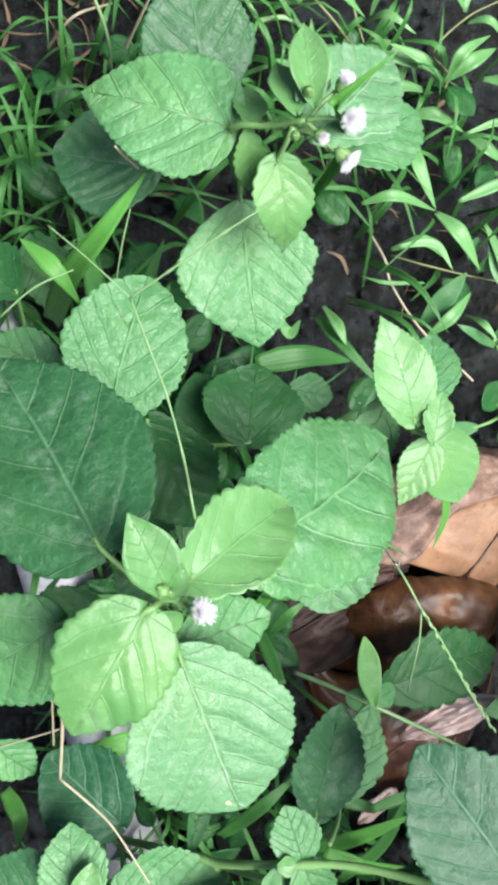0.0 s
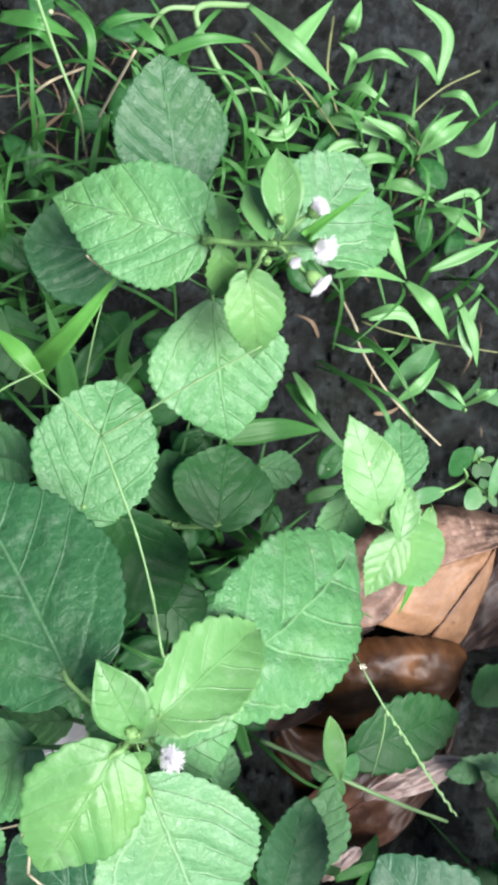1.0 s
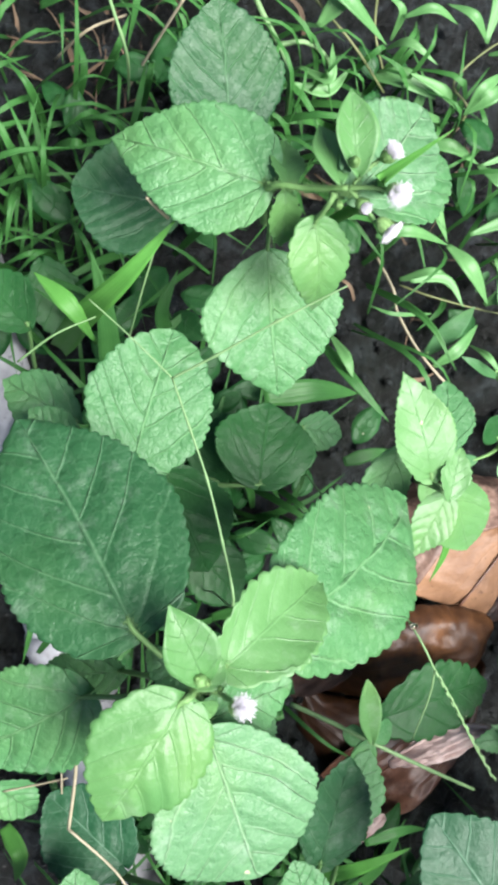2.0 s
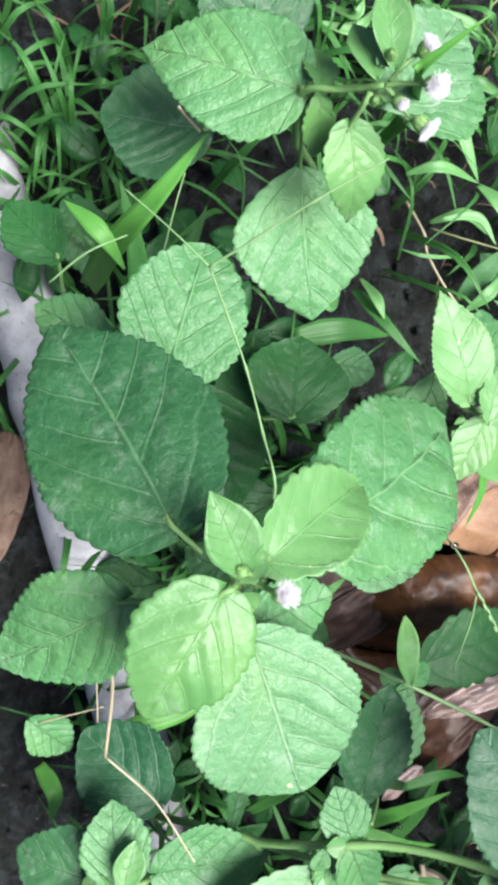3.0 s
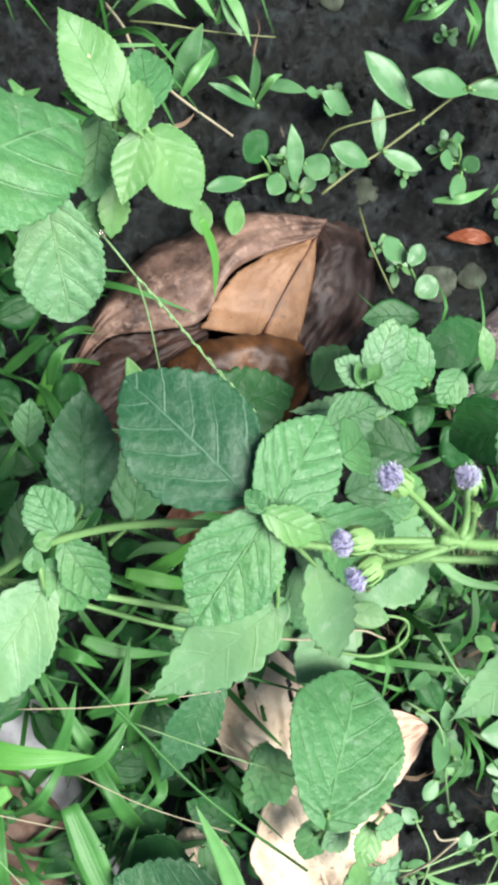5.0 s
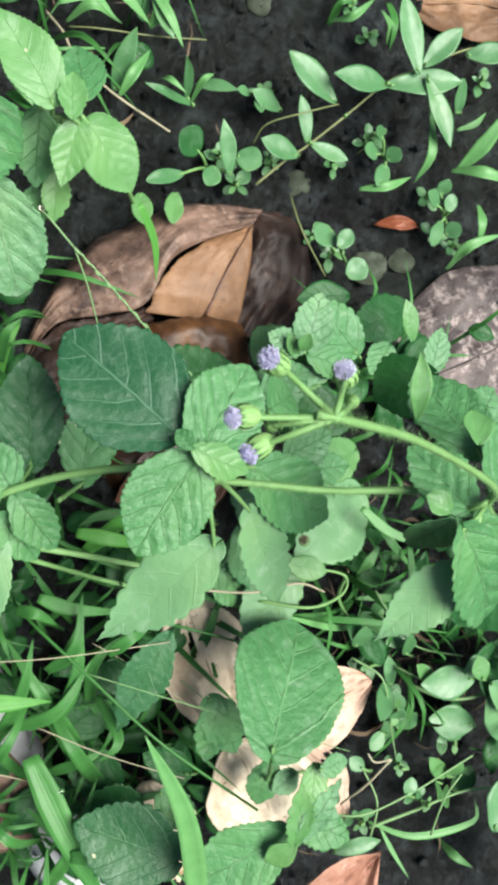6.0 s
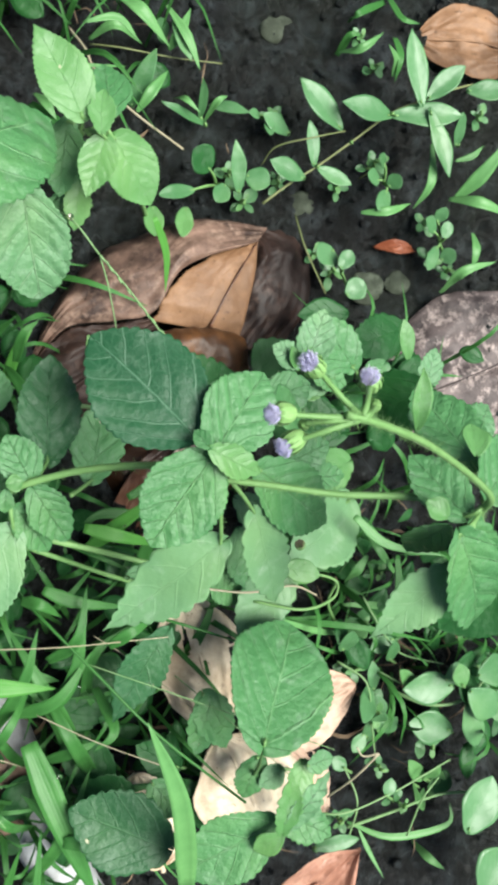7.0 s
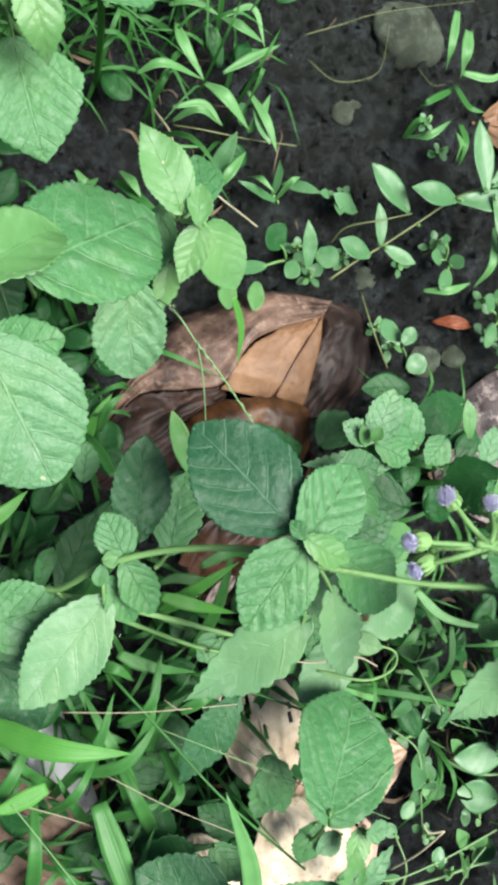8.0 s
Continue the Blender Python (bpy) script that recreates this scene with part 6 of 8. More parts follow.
tube('stalk', dark_stalk, [(0.0888, -0.1731, 0.0256), (0.1116, -0.1832, 0.038), (0.1415, -0.2005, 0.0318), (0.1623, -0.2173, 0.0008)], 0.0006, 0.0005, BLADE)
pale_straws = thing('seed_stalk', (0.0851, -0.2236, -0.024), 'thin pale straws lying across grass blades', 'grass', group='seed stalks')
tube('straw', pale_straws, [(0.0349, -0.1743, 0.0504), (0.0637, -0.1785, 0.0566), (0.1029, -0.1843, 0.0504)], 0.00022, 0.00018, STRAW)
tube('straw', pale_straws, [(0.0703, -0.1873, 0.0504), (0.0983, -0.2032, 0.0578), (0.1312, -0.2247, 0.0504), (0.1666, -0.2482, 0.038)], 0.00022, 0.00018, SPIKE)
tube('straw', pale_straws, [(0.0129, -0.2001, 0.0628), (0.0228, -0.2166, 0.0653), (0.0329, -0.2351, 0.0628)], 0.00022, 0.00018, SPIKE)
tube('straw', pale_straws, [(0.05, -0.2051, 0.038), (0.0719, -0.2202, 0.0442), (0.0992, -0.2393, 0.038)], 0.00022, 0.00018, STRAW)
tube('straw', pale_straws, [(0.0759, -0.1799, 0.038), (0.0906, -0.1942, 0.038), (0.1126, -0.2208, 0.0256)], 0.00022, 0.00018, STRAW)
tube('straw', pale_straws, [(0.0148, -0.2083, 0.038), (0.033, -0.2178, 0.038), (0.0463, -0.2295, 0.0256)], 0.00022, 0.00018, STRAW)
tube('straw', pale_straws, [(0.107, -0.2052, 0.0256), (0.1254, -0.2271, 0.038), (0.1515, -0.2614, 0.038)], 0.00022, 0.00018, SPIKE)
soil_straws = thing('seed_stalk', (0.2187, 0.1179, -0.024), 'thin dry straws curled on bare soil', 'grass', group='seed stalks')
tube('straw', soil_straws, [(0.1958, 0.1227, -0.0116), (0.2139, 0.1267, -0.0091), (0.2389, 0.1328, -0.0066), (0.296, 0.1431, -0.0116)], 0.00030, 0.00012, RUNNER)
tube('straw', soil_straws, [(0.1978, 0.1126, -0.0166), (0.2092, 0.1005, -0.0141), (0.2249, 0.1006, -0.0141), (0.2371, 0.1073, -0.0141), (0.2465, 0.1313, -0.0166)], 0.00030, 0.00012, RUNNER)
tube('straw', soil_straws, [(0.2597, 0.1086, -0.0166), (0.2653, 0.0983, -0.0141), (0.2752, 0.0995, -0.0166)], 0.00036, 0.00016, RUNNER)
right_blades = thing('grass_tuft', (0.2375, -0.1824, -0.024), 'dark curved grass blades over soil', 'grass', group='grass')
blade(right_blades, [(0.1925, -0.1536, 0.038), (0.2057, -0.1683, 0.038), (0.2329, -0.1787, 0.038)], 0.0045, mat=CREEP)
blade(right_blades, [(0.193, -0.1638, 0.0256), (0.1864, -0.1704, 0.0256), (0.1885, -0.1763, 0.0132)], 0.0046, mat=CREEP)
blade(right_blades, [(0.2209, -0.1778, 0.0132), (0.2167, -0.1958, 0.0132), (0.2044, -0.2107, 0.0008)], 0.0037)
blade(right_blades, [(0.1649, -0.1979, 0.0008), (0.1987, -0.2071, 0.0132), (0.2395, -0.2249, 0.0008)], 0.0032)
blade(right_blades, [(0.2752, 0.0975, 0.0008), (0.2914, 0.0946, 0.0008), (0.3025, 0.1007, 0.0008)], 0.0047, mat=CREEP)
blade(right_blades, [(0.275, 0.0942, -0.0116), (0.2535, 0.0827, 0.0008), (0.2519, 0.0836, -0.0116)], 0.0040)
blade(right_blades, [(0.2772, 0.0972, -0.0116), (0.2758, 0.0797, 0.0008), (0.2853, 0.0766, 0.0008)], 0.0041)
blade(right_blades, [(0.2689, 0.1236, 0.0132), (0.2631, 0.1061, 0.0132), (0.2656, 0.0989, 0.0008)], 0.0051, mat=CREEP)
blade(right_blades, [(0.2738, 0.1135, 0.0132), (0.2702, 0.1004, 0.0132), (0.2731, 0.0945, 0.0008)], 0.0068, mat=CREEP)
blade(right_blades, [(0.25, 0.0735, -0.024), (0.2527, 0.0776, -0.0116), (0.2593, 0.0775, -0.0116)], 0.0041)
blade(right_blades, [(0.2774, 0.0758, -0.0116), (0.2752, 0.0628, -0.0054), (0.273, 0.0531, -0.0116)], 0.0041)
straw_stalk = thing('seed_stalk', (-0.01, -0.1253, -0.024), 'dry bent straw stalk standing over dark leaves', 'grass', group='seed stalks')
tube('stalk', straw_stalk, [(-0.0079, -0.0618, 0.1), (-0.0071, -0.0743, 0.0938), (-0.0081, -0.0958, 0.0814)], 0.00054, 0.00048, STRAW)
tube('stalk', straw_stalk, [(-0.0081, -0.0958, 0.0814), (0.0019, -0.1037, 0.0851), (0.0075, -0.1094, 0.0876), (0.0168, -0.1246, 0.0876)], 0.00042, 0.00024, STRAW)
tube('stalk', straw_stalk, [(-0.0108, -0.0704, 0.0752), (-0.0101, -0.0881, 0.0752)], 0.00036, 0.0003, STRAW)
tube('stalk', straw_stalk, [(-0.0269, -0.0917, 0.0628), (-0.0172, -0.0876, 0.069), (-0.0086, -0.0836, 0.0752)], 0.0003, 0.0003, STRAW)
dry_tip = thing('seed_stalk', (0.0154, 0.0852, 0.038), 'dry straw-coloured leaf tip', 'grass', group='seed stalks')
tube('stalk', dry_tip, [(0.0134, 0.0755, 0.0938), (0.0085, 0.0776, 0.1), (0.0067, 0.0787, 0.102)], 0.00054, 0.00036, STRAW)
tube('stalk', dry_tip, [(0.0075, 0.0449, 0.0504), (0.0098, 0.0596, 0.069), (0.012, 0.0691, 0.0752)], 0.0003, 0.00024, SPIKE)
tube('stalk', dry_tip, [(-0.0253, 0.0361, 0.0752), (-0.0154, 0.0438, 0.0814), (-0.0044, 0.0493, 0.0814)], 0.00036, 0.00024, SPIKE)

# creeping plants on the bare soil
creeper = thing('creeping_weed', (0.1406, 0.1441, -0.024), 'creeping weed with narrow curved bright leaves', 'weed', group='creeping weeds')
tube('runner', creeper, [(0.1383, 0.1271, -0.024), (0.136, 0.1349, 0.0008), (0.1368, 0.1415, 0.0132), (0.1308, 0.1508, 0.0132), (0.1446, 0.165, 0.0132), (0.1611, 0.174, 0.0132)], 0.00065, 0.00039, RUNNER)
tube('runner', creeper, [(0.1152, 0.0896, -0.0215), (0.1196, 0.0745, -0.0116), (0.123, 0.0655, -0.0141), (0.1348, 0.0468, -0.0116), (0.1578, 0.0257, -0.0116)], 0.0007, 0.0005, STRAW)
tube('runner', creeper, [(0.122, 0.0769, -0.0116), (0.1345, 0.072, -0.0054), (0.1585, 0.0684, -0.0091), (0.1835, 0.0657, -0.0116)], 0.00046, 0.00033, RUNNER)
tube('runner', creeper, [(0.1045, 0.1945, 0.0008), (0.1006, 0.1699, 0.007), (0.1073, 0.1551, 0.0008)], 0.00059, 0.00046, RUNNER)
tube('runner', creeper, [(0.0702, 0.1795, 0.0132), (0.09, 0.1603, 0.0132), (0.1074, 0.1485, 0.0008)], 0.00059, 0.00046, RUNNER)
blade(creeper, [(0.1434, 0.167, 0.0132), (0.1439, 0.1841, 0.0194), (0.1275, 0.1924, 0.0256)], 0.0063, mat=CREEP, base_width=0.25, fold=0.3)
blade(creeper, [(0.1434, 0.1681, 0.0132), (0.1348, 0.1737, 0.0194), (0.1269, 0.1796, 0.0132)], 0.0050, mat=CREEP, base_width=0.25, fold=0.3)
blade(creeper, [(0.1099, 0.1727, 0.0132), (0.119, 0.1743, 0.0194), (0.1316, 0.1725, 0.0132)], 0.0045, mat=CREEP, base_width=0.25, fold=0.3)
blade(creeper, [(0.1072, 0.165, 0.0008), (0.1123, 0.1633, 0.0132), (0.1238, 0.1567, 0.0132)], 0.0045, mat=CREEP, base_width=0.25, fold=0.3)
blade(creeper, [(0.1446, 0.1628, 0.0132), (0.1512, 0.1612, 0.0194), (0.1614, 0.1554, 0.0132)], 0.0041, mat=CREEP, base_width=0.25, fold=0.3)
blade(creeper, [(0.1368, 0.1404, 0.0132), (0.1445, 0.1456, 0.0194), (0.1566, 0.1539, 0.0132)], 0.0068, mat=CREEP, base_width=0.25, fold=0.3)
blade(creeper, [(0.1356, 0.1392, 0.0132), (0.1372, 0.1453, 0.0256), (0.1513, 0.1558, 0.0194)], 0.0053, mat=CREEP, base_width=0.25, fold=0.3)
blade(creeper, [(0.1565, 0.1465, 0.0008), (0.1646, 0.1452, 0.007), (0.1681, 0.1548, 0.0132)], 0.0067, mat=CREEP, base_width=0.25, fold=0.3)
blade(creeper, [(0.137, 0.1422, 0.007), (0.1262, 0.1472, 0.0132), (0.1125, 0.1526, 0.0132)], 0.0059, mat=CREEP, base_width=0.25, fold=0.3)
blade(creeper, [(0.1263, 0.1469, 0.007), (0.1123, 0.1524, 0.007), (0.1004, 0.1535, 0.0008)], 0.0097, mat=CREEP, base_width=0.25, fold=0.3)
blade(creeper, [(0.1241, 0.1296, 0.0008), (0.1336, 0.1286, 0.007), (0.1483, 0.1248, 0.0008)], 0.0066, mat=CREEP, base_width=0.25, fold=0.3)
blade(creeper, [(0.1483, 0.1243, 0.0008), (0.1554, 0.1166, 0.007), (0.1687, 0.1117, 0.0008)], 0.0062, mat=CREEP, base_width=0.25, fold=0.3)
blade(creeper, [(0.1495, 0.1244, 0.0008), (0.1654, 0.1288, 0.0008), (0.1713, 0.1119, -0.0054)], 0.0044, mat=CREEP, base_width=0.25, fold=0.3)
blade(creeper, [(0.1463, 0.0969, 0.0008), (0.1598, 0.1028, 0.0033), (0.177, 0.111, 0.0008)], 0.0058, mat=CREEP, base_width=0.25, fold=0.3)
blade(creeper, [(0.1266, 0.1208, 0.0008), (0.1269, 0.1083, 0.007), (0.1366, 0.0931, 0.0008)], 0.0070, mat=CREEP, base_width=0.25, fold=0.3)
blade(creeper, [(0.102, 0.0908, 0.0132), (0.1134, 0.0925, 0.0194), (0.1342, 0.0909, 0.007)], 0.0054, mat=CREEP, base_width=0.25, fold=0.3)
blade(creeper, [(0.1367, 0.0919, 0.0008), (0.1439, 0.0824, 0.007), (0.1564, 0.07, -0.0017)], 0.0080, mat=CREEP, base_width=0.25, fold=0.3)
blade(creeper, [(0.1568, 0.0704, -0.0054), (0.1614, 0.0746, 0.0008), (0.1687, 0.0864, 0.0008)], 0.0068, mat=CREEP, base_width=0.25, fold=0.3)
blade(creeper, [(0.1575, 0.0882, 0.0008), (0.164, 0.0721, 0.0033), (0.1691, 0.0587, -0.0017)], 0.0058, mat=CREEP, base_width=0.25, fold=0.3)
blade(creeper, [(0.122, 0.0792, -0.0116), (0.133, 0.0808, -0.0017), (0.1458, 0.0751, -0.0091)], 0.0058, mat=CREEP, base_width=0.25, fold=0.3)
blade(creeper, [(0.1386, 0.0445, -0.0116), (0.1459, 0.0515, -0.0054), (0.1561, 0.0624, -0.0091)], 0.0064, mat=CREEP, base_width=0.25, fold=0.3)
blade(creeper, [(0.0768, 0.1655, 0.0132), (0.0838, 0.1741, 0.0194), (0.1006, 0.1952, 0.0132)], 0.0087, mat=CREEP, base_width=0.25, fold=0.3)
blade(creeper, [(0.0679, 0.1897, 0.0132), (0.0822, 0.1715, 0.0256), (0.1033, 0.1615, 0.0132)], 0.0073, mat=CREEP, base_width=0.25, fold=0.3)
blade(creeper, [(0.1081, 0.1861, 0.0008), (0.1086, 0.1875, 0.0132), (0.1118, 0.1963, 0.0132)], 0.0068, mat=CREEP, base_width=0.25, fold=0.3)
blade(creeper, [(0.1095, 0.1686, 0.0008), (0.1088, 0.1747, 0.0132), (0.1031, 0.1795, 0.0132)], 0.0041, mat=CREEP, base_width=0.25, fold=0.3)
blade(creeper, [(0.071, 0.1479, 0.0008), (0.0845, 0.1468, 0.0008), (0.0935, 0.1562, 0.0008)], 0.0060, mat=CREEP, base_width=0.25, fold=0.3)
blade(creeper, [(0.0731, 0.1546, 0.0008), (0.0814, 0.147, 0.0132), (0.0823, 0.1597, 0.0132)], 0.0053, mat=CREEP, base_width=0.25, fold=0.3)
blade(creeper, [(0.1099, 0.1331, 0.0008), (0.1194, 0.1387, 0.007), (0.1359, 0.1394, 0.0008)], 0.0056, mat=CREEP, base_width=0.25, fold=0.3)
blade(creeper, [(0.0938, 0.1277, 0.0008), (0.1075, 0.1441, 0.0008), (0.1215, 0.1451, 0.0008)], 0.0056, mat=CREEP, base_width=0.25, fold=0.3)
blade(creeper, [(0.1261, 0.1544, 0.0008), (0.1215, 0.1451, 0.0008), (0.1194, 0.1315, 0.0008)], 0.0047, mat=CREEP, base_width=0.25, fold=0.3)
blade(creeper, [(0.1736, 0.0428, -0.024), (0.1781, 0.0475, -0.0116), (0.1838, 0.05, -0.0116)], 0.0040, mat=CREEP, base_width=0.25, fold=0.3)
blade(creeper, [(0.1602, 0.0549, -0.024), (0.1625, 0.0496, -0.0116), (0.1691, 0.0425, -0.0116)], 0.0040, mat=CREEP, base_width=0.25, fold=0.3)
blade(creeper, [(0.0694, 0.0472, 0.0132), (0.0739, 0.0409, 0.0132), (0.0811, 0.0478, 0.0008)], 0.0054, mat=CREEP, base_width=0.25, fold=0.3)
blade(creeper, [(0.0934, 0.0553, -0.0116), (0.096, 0.0458, 0.0008), (0.0995, 0.0381, 0.0008)], 0.0056, mat=CREEP, base_width=0.25, fold=0.3)
leaf(creeper, (0.141, 0.1216, 0.0008), (0.1491, 0.1045, -0.0091), 0.0083, mat=SHADE, relief=0.6, um=0.5, teeth=0, label='withered brown-edged leaf')
creeper_b = thing('creeping_weed', (0.2547, 0.0344, -0.024), 'creeping weed with oval leaves and yellowish nodes', 'weed', group='creeping weeds')
tube('runner', creeper_b, [(0.1947, -0.0011, -0.0178), (0.2096, 0.007, -0.0141), (0.223, 0.0129, -0.0116), (0.2418, 0.0225, -0.0054), (0.2609, 0.0322, 0.0033), (0.2778, 0.036, 0.007), (0.3075, 0.0448, 0.0008), (0.3365, 0.0455, 0.0008)], 0.00065, 0.00052, RUNNER)
tube('runner', creeper_b, [(0.195, 0.0158, -0.0116), (0.1993, 0.02, 0.0008), (0.2169, 0.0212, 0.007), (0.2356, 0.0254, 0.0008)], 0.00046, 0.00039, RUNNER)
tube('runner', creeper_b, [(0.2081, -0.0101, -0.0116), (0.2056, -0.0295, 0.0008), (0.2171, -0.0495, -0.0116)], 0.00052, 0.00039, RUNNER)
leaf(creeper_b, (0.2572, 0.0296, 0.007), (0.231, 0.0349, 0.0132), 0.0120, mat=SLEEK, um=0.5, qb=0.62, qt=0.85, teeth=0, fine=False, relief=0.5, cup=0.15, stalk=(0.2744, 0.0405, -0.024))
leaf(creeper_b, (0.2601, 0.0293, 0.007), (0.2934, 0.0252, 0.0132), 0.0123, mat=SLEEK, um=0.5, qb=0.62, qt=0.85, teeth=0, fine=False, relief=0.5, cup=0.15, stalk=(0.2775, 0.0402, -0.024))
leaf(creeper_b, (0.276, 0.028, 0.0132), (0.2838, -0.0029, 0.007), 0.0096, mat=SLEEK, um=0.5, qb=0.62, qt=0.85, teeth=0, fine=False, relief=0.5, cup=0.15, stalk=(0.2987, 0.0413, -0.024))
leaf(creeper_b, (0.2717, 0.0324, 0.0132), (0.2695, 0.0654, 0.0194), 0.0115, mat=SLEEK, um=0.5, qb=0.62, qt=0.85, teeth=0, fine=False, relief=0.5, cup=0.15, stalk=(0.2939, 0.0461, -0.024))
leaf(creeper_b, (0.276, 0.0347, 0.0132), (0.2947, 0.0466, 0.0194), 0.0106, mat=SLEEK, um=0.5, qb=0.62, qt=0.85, teeth=0, fine=False, relief=0.5, cup=0.15, stalk=(0.2986, 0.0487, -0.024))
leaf(creeper_b, (0.2332, 0.0275, 0.0008), (0.2146, 0.0494, 0.007), 0.0131, mat=SLEEK, um=0.5, qb=0.62, qt=0.85, teeth=0, fine=False, relief=0.5, cup=0.15, stalk=(0.2454, 0.0358, -0.024))
leaf(creeper_b, (0.2193, 0.0124, -0.0054), (0.2184, 0.0315, 0.0008), 0.0069, mat=SLEEK, um=0.5, qb=0.62, qt=0.85, teeth=0, fine=False, relief=0.5, cup=0.15, stalk=(0.228, 0.0175, -0.024))
leaf(creeper_b, (0.2148, 0.0083, -0.0116), (0.1975, 0.016, -0.0054), 0.0106, mat=SLEEK, um=0.5, qb=0.62, qt=0.85, teeth=0, fine=False, relief=0.5, cup=0.15, stalk=(0.2207, 0.0112, -0.024))
leaf(creeper_b, (0.2233, 0.0115, -0.0091), (0.2389, 0.0021, -0.0091), 0.0081, mat=SLEEK, um=0.5, qb=0.62, qt=0.85, teeth=0, fine=False, relief=0.5, cup=0.15, stalk=(0.2305, 0.0153, -0.024))
leaf(creeper_b, (0.3069, 0.0421, 0.0008), (0.3277, 0.0376, 0.007), 0.0111, mat=SLEEK, um=0.5, qb=0.62, qt=0.85, teeth=0, fine=False, relief=0.5, cup=0.15, stalk=(0.3239, 0.0512, -0.024))
leaf(creeper_b, (0.3023, 0.0192, -0.0116), (0.3014, 0.0313, 0.0008), 0.0062, mat=SLEEK, um=0.5, qb=0.5, qt=0.56, teeth=0, fine=False, relief=0.5, cup=0.15, stalk=(0.311, 0.0224, -0.024))
leaf(creeper_b, (0.1688, 0.0158, -0.0116), (0.1611, 0.0235, -0.0054), 0.0154, mat=SHADE, um=0.5, qb=0.5, qt=0.56, teeth=0, fine=False, relief=0.5, cup=0.15, stalk=(0.174, 0.0107, -0.0215))
leaf(creeper_b, (0.1752, 0.0072, -0.0116), (0.1689, -0.0009, -0.0091), 0.0089, mat=SLEEK, um=0.5, qb=0.5, qt=0.56, teeth=0, fine=False, relief=0.5, cup=0.15, stalk=(0.174, 0.0107, -0.0215))
leaf(creeper_b, (0.1814, 0.0038, -0.0116), (0.1799, 0.0245, 0.0008), 0.0078, mat=SLEEK, um=0.5, qb=0.62, qt=0.85, teeth=0, fine=False, relief=0.5, cup=0.15, stalk=(0.174, 0.0107, -0.0215))
leaf(creeper_b, (0.1863, 0.0105, -0.0091), (0.1951, 0.0042, -0.0054), 0.0123, mat=SLEEK, um=0.5, qb=0.5, qt=0.56, teeth=0, fine=False, relief=0.5, cup=0.15, stalk=(0.1921, 0.0143, -0.024))
leaf(creeper_b, (0.1588, 0.0063, -0.0116), (0.1413, 0.0036, -0.0054), 0.0070, mat=SLEEK, um=0.5, qb=0.5, qt=0.56, teeth=0, fine=False, relief=0.5, cup=0.15, stalk=(0.174, 0.0107, -0.0215))
leaf(creeper_b, (0.2245, -0.0285, -0.0116), (0.2153, -0.0335, -0.0091), 0.0137, mat=SLEEK, um=0.5, qb=0.5, qt=0.56, teeth=0, fine=False, relief=0.5, cup=0.15, stalk=(0.2316, -0.038, -0.0215))
leaf(creeper_b, (0.2245, -0.0384, -0.0054), (0.2318, -0.0312, -0.0054), 0.0082, mat=SLEEK, um=0.5, qb=0.5, qt=0.56, teeth=0, fine=False, relief=0.5, cup=0.15, stalk=(0.2316, -0.038, -0.0215))
leaf(creeper_b, (0.2285, -0.0512, -0.0116), (0.2375, -0.0461, -0.0091), 0.0115, mat=SLEEK, um=0.5, qb=0.5, qt=0.56, teeth=0, fine=False, relief=0.5, cup=0.15, stalk=(0.2316, -0.038, -0.0215))
leaf(creeper_b, (0.1393, 0.0002, -0.0141), (0.137, -0.0141, -0.0091), 0.0096, mat=YOUNG, um=0.5, qb=0.5, qt=0.56, teeth=0, fine=False, relief=0.5, cup=0.15, stalk=(0.1423, 0.0021, -0.024))
leaf(creeper_b, (0.1549, -0.0017, -0.0141), (0.1498, -0.0157, -0.0091), 0.0088, mat=YOUNG, um=0.5, qb=0.5, qt=0.56, teeth=0, fine=False, relief=0.5, cup=0.15, stalk=(0.1582, 0.0002, -0.024))
leaf(creeper_b, (0.2553, 0.004, -0.0116), (0.247, 0.0055, -0.0054), 0.0084, mat=SLEEK, um=0.5, qb=0.5, qt=0.56, teeth=0, fine=False, relief=0.5, cup=0.15, stalk=(0.2629, 0.0053, -0.0215))
leaf(creeper_b, (0.2607, 0.0006, -0.0116), (0.2646, 0.0036, -0.0054), 0.0084, mat=SLEEK, um=0.5, qb=0.5, qt=0.56, teeth=0, fine=False, relief=0.5, cup=0.15, stalk=(0.2629, 0.0053, -0.0215))
leaf(creeper_b, (0.2586, -0.002, -0.0116), (0.2491, -0.0127, -0.0054), 0.0079, mat=SLEEK, um=0.5, qb=0.5, qt=0.56, teeth=0, fine=False, relief=0.5, cup=0.15, stalk=(0.2629, 0.0053, -0.0215))
leaf(creeper_b, (0.2601, 0.0119, -0.0116), (0.2549, 0.0143, -0.0054), 0.0070, mat=SLEEK, um=0.5, qb=0.5, qt=0.56, teeth=0, fine=False, relief=0.5, cup=0.15, stalk=(0.2629, 0.0053, -0.0215))
leaf(creeper_b, (0.2816, -0.0245, -0.0116), (0.2751, -0.0185, -0.0054), 0.0071, mat=SLEEK, um=0.5, qb=0.5, qt=0.56, teeth=0, fine=False, relief=0.5, cup=0.15, stalk=(0.2891, -0.0283, -0.0215))
leaf(creeper_b, (0.2844, -0.0191, -0.0116), (0.2869, -0.0142, -0.0054), 0.0071, mat=SLEEK, um=0.5, qb=0.5, qt=0.56, teeth=0, fine=False, relief=0.5, cup=0.15, stalk=(0.2891, -0.0283, -0.0215))
